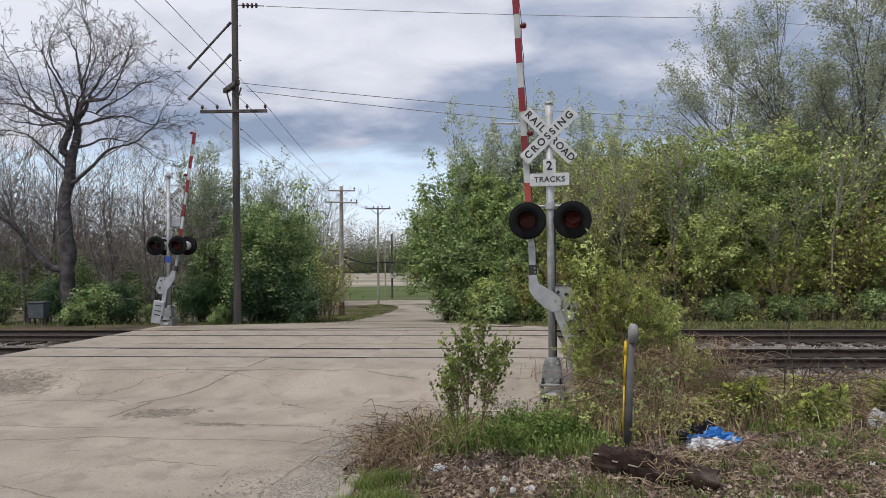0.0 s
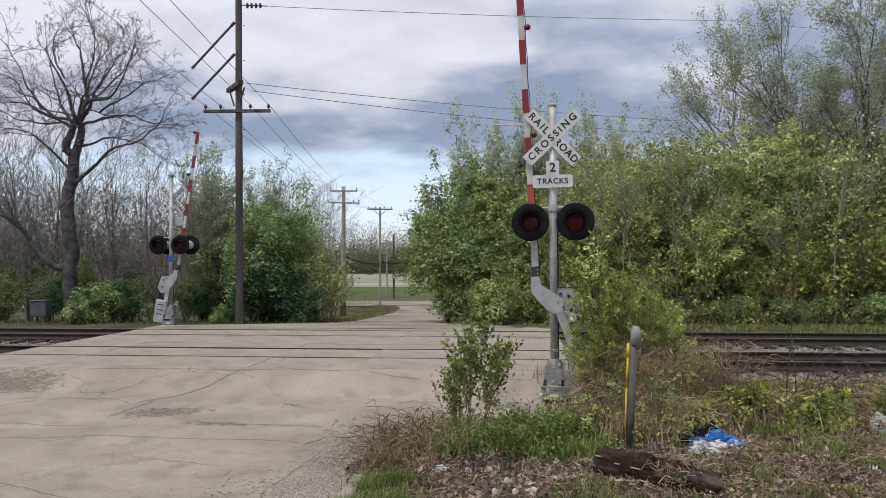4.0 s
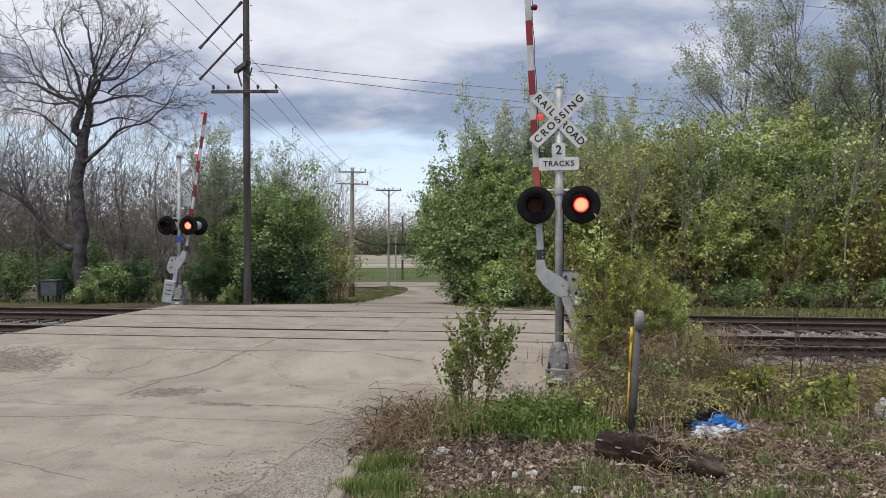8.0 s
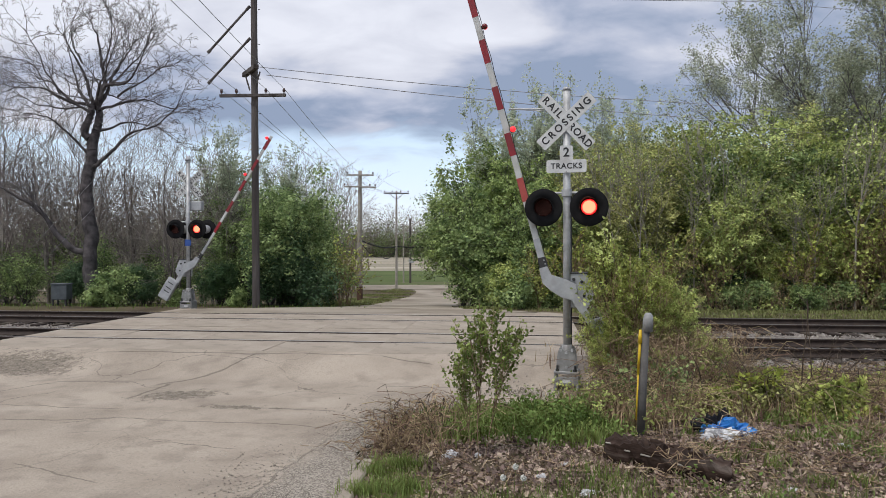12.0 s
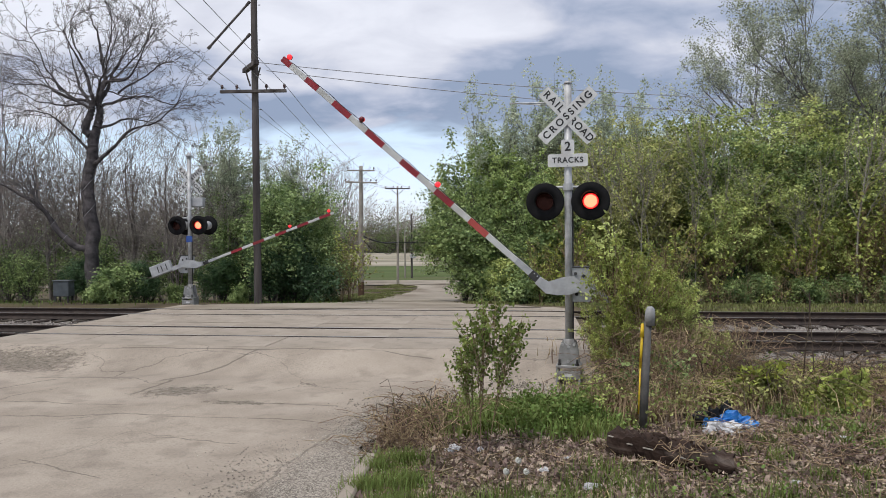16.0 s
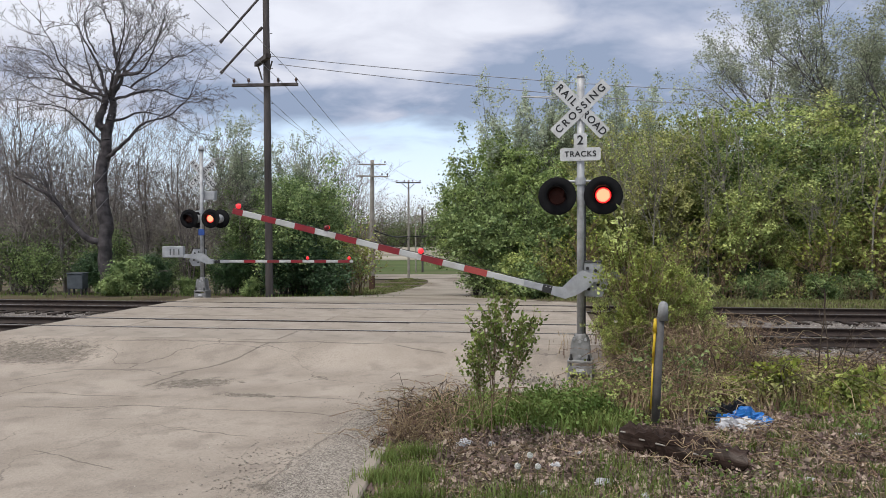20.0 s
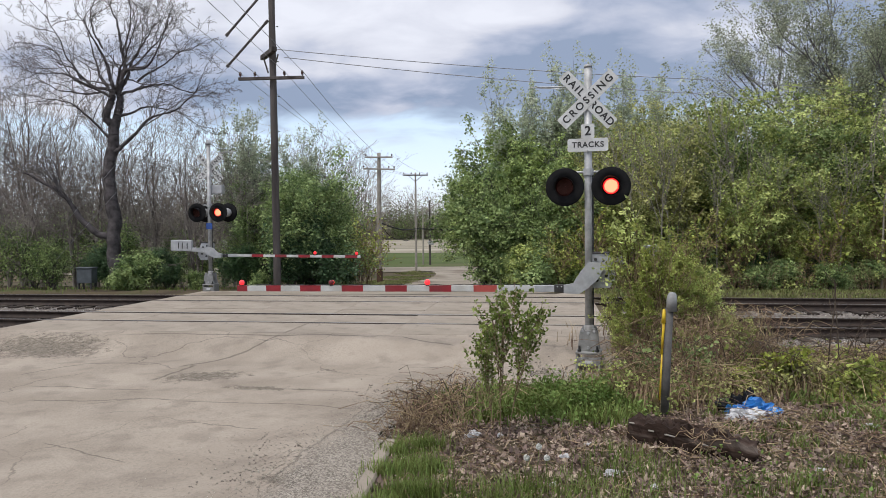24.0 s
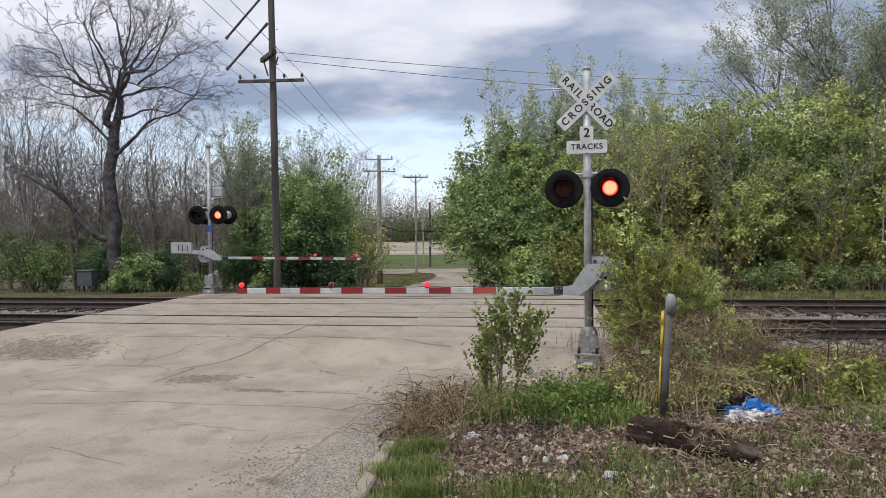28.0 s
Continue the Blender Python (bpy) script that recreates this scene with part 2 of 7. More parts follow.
def concrete(name, dark, light, crack, stain, joints=(), verge=None):
    """Worn pale concrete: blotches, fine grit, winding cracks, and a few dirt-filled hollows."""
    m = mat(name, dark, light, 0.8, 0.9, 0.5, 38.0, spots=((0.21, 0.178, 0.148), 2.3, 0.45))
    tree = m.node_tree
    n, ln = tree.nodes.new, links(tree)
    bs = tree.nodes["Principled BSDF"]
    src = bs.inputs["Base Color"].links[0].from_socket
    tc, warp, add = n("ShaderNodeTexCoord"), n("ShaderNodeTexNoise"), n("ShaderNodeVectorMath")
    warp.inputs["Scale"].default_value, warp.inputs["Detail"].default_value = 0.9, 6
    ln(tc.outputs["Object"], warp.inputs[0])
    sc = n("ShaderNodeVectorMath")
    sc.operation = "SCALE"
    sc.inputs["Scale"].default_value = 1.1
    ln(warp.outputs["Color"], sc.inputs[0])
    ln(tc.outputs["Object"], add.inputs[0])
    ln(sc.outputs[0], add.inputs[1])
    vor = n("ShaderNodeTexVoronoi")
    vor.feature, vor.inputs["Scale"].default_value = "DISTANCE_TO_EDGE", crack
    ln(add.outputs[0], vor.inputs[0])
    thin = n("ShaderNodeMapRange")
    thin.inputs[1].default_value, thin.inputs[2].default_value = 0.0015, 0.006
    thin.inputs[3].default_value, thin.inputs[4].default_value = 0.6, 0.0
    ln(vor.outputs[0], thin.inputs[0])
    gate, gm = n("ShaderNodeTexNoise"), n("ShaderNodeMapRange")
    gate.inputs["Scale"].default_value = 0.5
    ln(tc.outputs["Object"], gate.inputs[0])
    gm.inputs[1].default_value, gm.inputs[2].default_value = 0.42, 0.58
    ln(gate.outputs[0], gm.inputs[0])
    mu = n("ShaderNodeMath")
    mu.operation = "MULTIPLY"
    ln(thin.outputs[0], mu.inputs[0])
    ln(gm.outputs[0], mu.inputs[1])
    mx = n("ShaderNodeMix")
    mx.data_type = "RGBA"
    ln(mu.outputs[0], mx.inputs[0])
    ln(src, mx.inputs[6])
    mx.inputs[7].default_value = (0.075, 0.065, 0.055, 1)
    col = mx.outputs[2]
    grime, gcol = n("ShaderNodeTexNoise"), n("ShaderNodeValToRGB")
    grime.inputs["Scale"].default_value, grime.inputs["Detail"].default_value, grime.inputs["Roughness"].default_value = 16.0, 8, 0.8
    ln(tc.outputs["Object"], grime.inputs[0])
    gcol.color_ramp.elements[0].position, gcol.color_ramp.elements[0].color = 0.38, (0.075, 0.062, 0.048, 1)
    gcol.color_ramp.elements[1].position, gcol.color_ramp.elements[1].color = 0.60, (0.25, 0.215, 0.175, 1)
    ln(grime.outputs[0], gcol.inputs[0])
    # dirt-filled hollows: (x, y, half length, half width, turn)
    for x, y, a, b, turn in stain:
        mp, ds, fr, sb, mm = n("ShaderNodeMapping"), n("ShaderNodeVectorMath"), n("ShaderNodeTexNoise"), n("ShaderNodeMath"), n("ShaderNodeMapRange")
        mp.vector_type = "TEXTURE"
        mp.inputs["Location"].default_value, mp.inputs["Rotation"].default_value = (x, y, 0), (0, 0, radians(turn))
        mp.inputs["Scale"].default_value = (a, b, 50)
        ln(tc.outputs["Object"], mp.inputs[0])
        ds.operation = "LENGTH"
        ln(mp.outputs[0], ds.inputs[0])
        fr.inputs["Scale"].default_value, fr.inputs["Detail"].default_value, fr.inputs["Roughness"].default_value = 7.0, 10, 0.82
        ln(tc.outputs["Object"], fr.inputs[0])
        sb.operation, sb.inputs[1].default_value = "MULTIPLY_ADD", 4.0
        ln(fr.outputs[0], sb.inputs[0])
        ln(ds.outputs["Value"], sb.inputs[2])
        mm.inputs[1].default_value, mm.inputs[2].default_value = 2.55, 2.85
        mm.inputs[3].default_value, mm.inputs[4].default_value = 0.9, 0.0
        ln(sb.outputs[0], mm.inputs[0])
        m2 = n("ShaderNodeMix")
        m2.data_type = "RGBA"
        ln(mm.outputs[0], m2.inputs[0])
        ln(col, m2.inputs[6])
        ln(gcol.outputs[0], m2.inputs[7])
        col = m2.outputs[2]
    # long wandering cracks and slab joints: (x0, y0, x1, y1, half width)
    wob, wsc, wad = n("ShaderNodeTexNoise"), n("ShaderNodeVectorMath"), n("ShaderNodeVectorMath")
    wob.inputs["Scale"].default_value, wob.inputs["Detail"].default_value, wob.inputs["Roughness"].default_value = 0.8, 9, 0.6
    ln(tc.outputs["Object"], wob.inputs[0])
    wsc.operation = "MULTIPLY_ADD"
    wsc.inputs[1].default_value, wsc.inputs[2].default_value = (0.42, 0.42, 0), (-0.21, -0.21, 0)
    ln(wob.outputs["Color"], wsc.inputs[0])
    ln(tc.outputs["Object"], wad.inputs[0])
    ln(wsc.outputs[0], wad.inputs[1])
    for x0, y0, x1, y1, half in joints:
        mp, sx, ax, ay, ex, ey, mn = n("ShaderNodeMapping"), n("ShaderNodeSeparateXYZ"), n("ShaderNodeMath"), n("ShaderNodeMath"), n("ShaderNodeMapRange"), n("ShaderNodeMapRange"), n("ShaderNodeMath")
        mp.vector_type = "TEXTURE"
        mp.inputs["Location"].default_value = ((x0 + x1) / 2, (y0 + y1) / 2, 0)
        mp.inputs["Rotation"].default_value = (0, 0, math.atan2(y1 - y0, x1 - x0))
        ln(wad.outputs[0], mp.inputs[0])
        ln(mp.outputs[0], sx.inputs[0])
        for op, k in ((ax, 0), (ay, 1)):
            op.operation = "ABSOLUTE"
            ln(sx.outputs[k], op.inputs[0])
        long = math.hypot(x1 - x0, y1 - y0) / 2
        ex.inputs[1].default_value, ex.inputs[2].default_value, ex.inputs[3].default_value, ex.inputs[4].default_value = long * 0.8, long, 1.0, 0.0
        ey.inputs[1].default_value, ey.inputs[2].default_value, ey.inputs[3].default_value, ey.inputs[4].default_value = half * 0.4, half * 1.6, 0.6, 0.0
        ln(ax.outputs[0], ex.inputs[0])
        ln(ay.outputs[0], ey.inputs[0])
        mn.operation = "MULTIPLY"
        ln(ex.outputs[0], mn.inputs[0])
        ln(ey.outputs[0], mn.inputs[1])
        m3 = n("ShaderNodeMix")
        m3.data_type = "RGBA"
        ln(mn.outputs[0], m3.inputs[0])
        ln(col, m3.inputs[6])
        m3.inputs[7].default_value = (0.085, 0.073, 0.06, 1)
        col = m3.outputs[2]
    # exposed grit: dark and pale specks, thicker in worn areas
    sp, sr, wear, wr, ml, mg = n("ShaderNodeTexVoronoi"), n("ShaderNodeMapRange"), n("ShaderNodeTexNoise"), n("ShaderNodeMapRange"), n("ShaderNodeMath"), n("ShaderNodeMix")
    sp.inputs["Scale"].default_value = 34.0
    ln(tc.outputs["Object"], sp.inputs[0])
    bw = n("ShaderNodeRGBToBW")
    ln(sp.outputs["Color"], bw.inputs[0])
    sr.inputs[1].default_value, sr.inputs[2].default_value = 0.62, 0.75
    ln(bw.outputs[0], sr.inputs[0])
    wear.inputs["Scale"].default_value, wear.inputs["Detail"].default_value, wear.inputs["Roughness"].default_value = 0.45, 8, 0.65
    ln(tc.outputs["Object"], wear.inputs[0])
    wr.inputs[1].default_value, wr.inputs[2].default_value = 0.46, 0.62
    wr.inputs[3].default_value, wr.inputs[4].default_value = 0.05, 0.22
    ln(wear.outputs[0], wr.inputs[0])
    ml.operation = "MULTIPLY"
    ln(sr.outputs[0], ml.inputs[0])
    ln(wr.outputs[0], ml.inputs[1])
    mg.data_type = "RGBA"
    ln(ml.outputs[0], mg.inputs[0])
    ln(col, mg.inputs[6])
    mg.inputs[7].default_value = (0.11, 0.097, 0.083, 1)
    col = mg.outputs[2]
    if verge:
        # beyond this line the surface is worn down to its gravel
        x0, y0, x1, y1 = verge
        mp, sx, wd, ad, mk, vo, vb, vr, mv = n("ShaderNodeMapping"), n("ShaderNodeSeparateXYZ"), n("ShaderNodeTexNoise"), n("ShaderNodeMath"), n("ShaderNodeMapRange"), n("ShaderNodeTexVoronoi"), n("ShaderNodeRGBToBW"), n("ShaderNodeValToRGB"), n("ShaderNodeMix")
        mp.vector_type = "TEXTURE"
        mp.inputs["Location"].default_value = (x0, y0, 0)
        mp.inputs["Rotation"].default_value = (0, 0, math.atan2(y1 - y0, x1 - x0))
        ln(wad.outputs[0], mp.inputs[0])
        ln(mp.outputs[0], sx.inputs[0])
        wd.inputs["Scale"].default_value, wd.inputs["Detail"].default_value, wd.inputs["Roughness"].default_value = 2.2, 9, 0.75
        ln(tc.outputs["Object"], wd.inputs[0])
        ad.operation, ad.inputs[1].default_value = "MULTIPLY_ADD", 0.7
        ln(wd.outputs[0], ad.inputs[0])
        ln(sx.outputs[1], ad.inputs[2])
        mk.inputs[1].default_value, mk.inputs[2].default_value, mk.inputs[3].default_value, mk.inputs[4].default_value = 0.18, 0.36, 0.9, 0.0
        ln(ad.outputs[0], mk.inputs[0])
        far, both = n("ShaderNodeMapRange"), n("ShaderNodeMath")
        long = math.hypot(x1 - x0, y1 - y0)
        far.inputs[1].default_value, far.inputs[2].default_value, far.inputs[3].default_value, far.inputs[4].default_value = long * 0.62, long * 0.95, 1.0, 0.0
        ln(sx.outputs[0], far.inputs[0])
        both.operation = "MULTIPLY"
        ln(mk.outputs[0], both.inputs[0])
        ln(far.outputs[0], both.inputs[1])
        vo.inputs["Scale"].default_value = 66.0
        ln(tc.outputs["Object"], vo.inputs[0])
        ln(vo.outputs["Color"], vb.inputs[0])
        e = vr.color_ramp.elements
        e[0].position, e[0].color = 0.25, (0.13, 0.113, 0.095, 1)
        e[1].position, e[1].color = 0.75, (0.37, 0.33, 0.28, 1)
        ln(vb.outputs[0], vr.inputs[0])
        mv.data_type = "RGBA"
        ln(both.outputs[0], mv.inputs[0])
        ln(col, mv.inputs[6])
        ln(vr.outputs[0], mv.inputs[7])
        col = mv.outputs[2]
    ln(col, bs.inputs["Base Color"])
    return m


M = dict(
    road=concrete("worn_concrete", (0.292, 0.247, 0.200), (0.392, 0.336, 0.276), 0.42,
                  ((-4.05, 10.75, 0.75, 0.42, 14), (-2.95, 9.95, 0.7, 0.16, -6), (-7.9, 13.0, 1.5, 0.75, -12), (-9.6, 12.6, 1.6, 0.8, 0), (-1.5, 6.3, 0.5, 0.25, 0), (-0.7, 9.4, 0.4, 0.5, 0)),
                  ((-6.8, 13.5, -1.1, 12.9, 0.022), (-1.2, 12.9, -0.2, 12.4, 0.02), (-3.5, 13.2, -4.0, 12.5, 0.022), (-3.9, 12.6, -4.8, 11.5, 0.03), (-4.6, 11.7, -4.75, 10.5, 0.03), (-6.5, 10.1, -4.5, 9.9, 0.016), (-7.0, 11.9, -5.2, 11.85, 0.018), (-7.1, 10.8, -6.5, 11.8, 0.018), (-6.0, 9.2, -3.6, 9.3, 0.016), (-3.8, 9.25, -1.3, 8.75, 0.015), (-5.0, 9.0, -4.3, 9.35, 0.012), (-1.82, 6.1, -1.3, 8.7, 0.016), (-2.9, 9.95, -1.4, 9.7, 0.014), (-1.0, 11.4, 0.9, 11.3, 0.016), (-3.4, 8.2, -2.3, 7.9, 0.011), (-4.6, 7.4, -3.3, 6.7, 0.011)),
                  (-1.81, 6.21, -0.88, 10.76)),
    panel=concrete("crossing_concrete", (0.288, 0.246, 0.200), (0.378, 0.328, 0.272), 0.3, ()),
    farroad=mat("dusty_asphalt", (0.25, 0.215, 0.17), (0.34, 0.30, 0.245), 0.25, 0.95, 0.3, 20, spots=((0.17, 0.135, 0.10), 0.28, 0.8)),
    pale=mat("pale_gravel_lot", (0.20, 0.175, 0.125), (0.42, 0.375, 0.30), 0.16, 0.95, 0.1, 4, spots=((0.13, 0.12, 0.07), 0.22, 0.8), grain=(0.10, 1, 1)),
    soil=mat("soil_and_grass", (0.062, 0.048, 0.033), (0.125, 0.10, 0.058), 0.7, 1.0, 0.8, 18, spots=((0.065, 0.085, 0.026), 0.35, 0.75)),
    lawn=mat("lawn", (0.06, 0.085, 0.024), (0.095, 0.125, 0.038), 0.2, 1.0, 0.3, 8, spots=((0.12, 0.105, 0.055), 0.12, 0.6), grain=(0.3, 1, 1)),
    ballast=mat("ballast_bed", (0.13, 0.11, 0.095), (0.26, 0.235, 0.21), 9.0, 0.95, 1.0, 30),
    stone=mat("ballast_stone", (0.17, 0.15, 0.135), (0.34, 0.31, 0.285), 3.0, 0.9, 0.3, 40, vary=0.4, island=True),
    tie=mat("weathered_tie", (0.03, 0.024, 0.02), (0.07, 0.056, 0.046), 2.0, 0.95, 0.6, 25, vary=0.3),
    rail=mat("rusty_rail", (0.022, 0.014, 0.011), (0.045, 0.029, 0.022), 6.0, 0.75, 0.3, 60),
    railtop=mat("polished_rail_head", (0.30, 0.29, 0.28), (0.42, 0.41, 0.40), 12.0, 0.38, 0.05, 60, metal=0.9),
    galv=mat("galvanised_steel", (0.34, 0.345, 0.35), (0.50, 0.505, 0.51), 7.0, 0.55, 0.08, 50, metal=0.35, spots=((0.25, 0.24, 0.23), 3, 0.5)),
    alu=mat("grey_painted_casting", (0.31, 0.32, 0.335), (0.44, 0.45, 0.465), 4.0, 0.5, 0.06, 40, metal=0.15, spots=((0.27, 0.26, 0.25), 5, 0.5)),
    black=mat("black_paint", (0.006, 0.006, 0.007), (0.012, 0.012, 0.013), 5.0, 0.85, 0.05, 40),
    dark=mat("dark_rubber", (0.02, 0.02, 0.022), (0.045, 0.043, 0.042), 5.0, 0.7, 0.1, 40),
    white=mat("white_sign_sheeting", (0.52, 0.525, 0.525), (0.64, 0.645, 0.645), 5.0, 0.45, 0.03, 50, spots=((0.42, 0.41, 0.39), 4, 0.5)),
    armwhite=mat("white_arm_paint", (0.40, 0.41, 0.405), (0.53, 0.535, 0.525), 2.5, 0.55, 0.03, 50, spots=((0.36, 0.345, 0.32), 1.6, 0.6)),
    red=mat("red_reflective_tape", (0.17, 0.007, 0.014), (0.27, 0.011, 0.020), 3.0, 0.45, 0.03, 60, spots=((0.16, 0.03, 0.03), 2.0, 0.5)),
    # red tape with the raised arm's pale sky sheen mixed into its colour
    faded=mat("skylit_red_tape", (0.30, 0.042, 0.036), (0.40, 0.07, 0.056), 3.0, 0.5, 0.03, 60),
    letter=mat("black_lettering", (0.012, 0.012, 0.013), (0.025, 0.025, 0.025), 9.0, 0.5, 0.0),
    lamp=lamp_glow("lit_lamp"),
    armlamp=glow("lit_arm_lamp", (1.0, 0.03, 0.04), 1.0),
    lens=clear("red_lens", (0.97, 0.80, 0.76)),
    lensblack=mat("near_black_red_lens", (0.003, 0.0006, 0.001), (0.008, 0.0008, 0.0015), 20.0, 0.4, 0.1, 90),
    lensdark=mat("dark_red_lens", (0.018, 0.0004, 0.0016), (0.055, 0.0008, 0.005), 20.0, 0.4, 0.1, 90),
    wood=mat("grey_pole_wood", (0.058, 0.051, 0.050), (0.140, 0.125, 0.119), 3.0, 0.9, 0.7, 22, spots=((0.035, 0.027, 0.023), 2.0, 0.6), grain=(1, 1, 0.10)),
    palewood=mat("pale_pole_wood", (0.26, 0.235, 0.20), (0.38, 0.35, 0.31), 2.0, 0.9, 0.4, 18),
    wire=mat("weathered_cable", (0.24, 0.24, 0.26), (0.34, 0.34, 0.36), 5.0, 0.6, 0.0),
    porcelain=mat("brown_porcelain", (0.05, 0.025, 0.022), (0.10, 0.045, 0.04), 5.0, 0.25, 0.0),
    bark=mat("grey_bark", (0.054, 0.048, 0.050), (0.122, 0.110, 0.112), 4.0, 0.95, 0.7, 25),
    twig=mat("brown_twigs", (0.18, 0.157, 0.144), (0.33, 0.29, 0.265), 3.0, 0.95, 0.2, 30, vary=0.35),
    dry=mat("dry_stems", (0.17, 0.117, 0.072), (0.42, 0.305, 0.20), 2.0, 0.95, 0.1, 30, vary=0.45, island=True),
    leafdark=mat("deep_green_leaves", (0.105, 0.165, 0.058), (0.38, 0.48, 0.19), 2.2, 0.55, 0.0, 9, vary=0.13, island=True, thin=0.32, tint=0.3),
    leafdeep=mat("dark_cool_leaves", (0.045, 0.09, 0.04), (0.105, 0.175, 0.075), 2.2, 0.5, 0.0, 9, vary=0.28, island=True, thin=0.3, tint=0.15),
    leafcool=mat("cool_green_leaves", (0.16, 0.235, 0.08), (0.52, 0.63, 0.24), 2.2, 0.55, 0.0, 9, vary=0.13, island=True, thin=0.32, tint=0.28),
    leafmid=mat("spring_green_leaves", (0.17, 0.225, 0.068), (0.57, 0.63, 0.215), 2.2, 0.55, 0.0, 9, vary=0.13, island=True, thin=0.32, tint=0.3),
    leafyellow=mat("yellow_green_leaves", (0.20, 0.24, 0.055), (0.53, 0.57, 0.14), 3.4, 0.55, 0.0, 9, vary=0.35, island=True, thin=0.42, tint=0.2),
    leafgrey=mat("silvery_young_leaves", (0.34, 0.39, 0.28), (0.58, 0.62, 0.47), 1.5, 0.6, 0.0, 9, vary=0.28, island=True, thin=0.55, tint=0.12),
    leafsilver=mat("grey_green_young_leaves", (0.26, 0.285, 0.195), (0.49, 0.52, 0.38), 1.5, 0.6, 0.0, 9, vary=0.25, island=True, thin=0.5, tint=0.12),
    leafolive=mat("olive_brown_leaves", (0.22, 0.235, 0.09), (0.66, 0.655, 0.27), 2.2, 0.6, 0.0, 9, vary=0.13, island=True, thin=0.32, tint=0.3),
    grass=mat("fresh_grass", (0.125, 0.165, 0.038), (0.22, 0.27, 0.08), 1.5, 0.6, 0.0, 9, vary=0.45, island=True, thin=0.35),
    weed=mat("tall_pale_grass", (0.15, 0.17, 0.06), (0.26, 0.27, 0.105), 1.5, 0.7, 0.0, 9, vary=0.4, island=True, thin=0.3),
    cast=mat("dull_grey_casting", (0.21, 0.21, 0.205), (0.33, 0.33, 0.325), 6.0, 0.6, 0.1, 40, metal=0.2, spots=((0.12, 0.11, 0.10), 5, 0.6)),
    weedgreen=mat("deep_green_weeds", (0.105, 0.155, 0.036), (0.20, 0.265, 0.072), 1.5, 0.6, 0.0, 9, vary=0.4, island=True, thin=0.3),
    grit=mat("road_grit", (0.22, 0.19, 0.16), (0.40, 0.36, 0.31), 3.0, 0.9, 0.2, 40, vary=0.35, island=True),
    greytwig=mat("grey_twigs", (0.11, 0.10, 0.102), (0.19, 0.175, 0.178), 3.0, 0.95, 0.2, 30),
    farbrown=mat("far_bare_wood", (0.19, 0.172, 0.135), (0.31, 0.285, 0.23), 0.12, 0.9, 0.0, 2, vary=0.3, island=True, thin=0.2),
    cable=mat("black_cable", (0.010, 0.010, 0.011), (0.02, 0.02, 0.022), 5.0, 0.8, 0.0),
    seed=mat("seed_fluff", (0.60, 0.60, 0.56), (0.78, 0.78, 0.74), 40.0, 0.95, 0.3, 90, thin=0.3),
    armdark=mat("unlit_arm_lamp", (0.10, 0.004, 0.007), (0.16, 0.006, 0.010), 20.0, 0.3, 0.0),
    cane=mat("dark_bramble_canes", (0.055, 0.040, 0.032), (0.125, 0.095, 0.072), 3.0, 0.9, 0.2, 30, vary=0.3, island=True),
    leafshrub=mat("shrub_leaves", (0.22, 0.26, 0.072), (0.57, 0.62, 0.195), 3.4, 0.55, 0.0, 9, vary=0.3, island=True, thin=0.4, tint=0.25),
    sapleaf=mat("fresh_sapling_leaves", (0.12, 0.165, 0.04), (0.30, 0.36, 0.10), 6.0, 0.55, 0.0, 9, vary=0.25, island=True, thin=0.3),
    litter=mat("dead_leaves", (0.12, 0.083, 0.07), (0.42, 0.32, 0.262), 5.0, 0.9, 0.0, 20, vary=0.5, island=True),
    plastic=mat("white_plastic_film", (0.46, 0.46, 0.47), (0.66, 0.66, 0.67), 5.0, 0.4, 0.1, 30),
    bluefilm=mat("blue_plastic_film", (0.015, 0.13, 0.42), (0.03, 0.22, 0.58), 6.0, 0.35, 0.1, 30),
    blackfilm=mat("black_plastic_film", (0.003, 0.003, 0.004), (0.009, 0.009, 0.010), 6.0, 0.6, 0.1, 30),
    yellow=mat("yellow_plastic", (0.60, 0.40, 0.015), (0.75, 0.52, 0.03), 5.0, 0.5, 0.05, 40, spots=((0.45, 0.20, 0.03), 9, 0.6)),
    post=mat("weathered_grey_post", (0.06, 0.056, 0.053), (0.115, 0.11, 0.105), 5.0, 0.75, 0.1, 40),
    burnt=mat("rotten_tie_wood", (0.020, 0.012, 0.009), (0.068, 0.044, 0.034), 7.0, 0.95, 0.9, 22, spots=((0.24, 0.21, 0.185), 6.0, 0.4), grain=(0.16, 1, 1)),
    butt=mat("creosoted_butt", (0.055, 0.032, 0.022), (0.12, 0.072, 0.05), 3.0, 0.9, 0.5, 22, grain=(1, 1, 0.1)),
    cabinet=mat("dull_blue_grey_paint", (0.05, 0.06, 0.068), (0.085, 0.098, 0.11), 4.0, 0.7, 0.05, 40),
    blue=mat("blue_sign_enamel", (0.02, 0.06, 0.25), (0.03, 0.09, 0.33), 5.0, 0.4, 0.0),
)


# ---- mesh helpers ----
def part(name, bm, material, parent=None, label="", smooth=False):
    me = bpy.data.meshes.new(name)
    bm.to_mesh(me)
    bm.free()
    return obj(name, me, material, parent, label, smooth)


def obj(name, me, material, parent=None, label="", smooth=False):
    if material and not me.materials:
        me.materials.append(material)
    if smooth:
        me.polygons.foreach_set("use_smooth", [True] * len(me.polygons))
    ob = new(name, me)
    if parent:
        ob.parent = parent
    if label:
        ob["label"] = label
    return ob


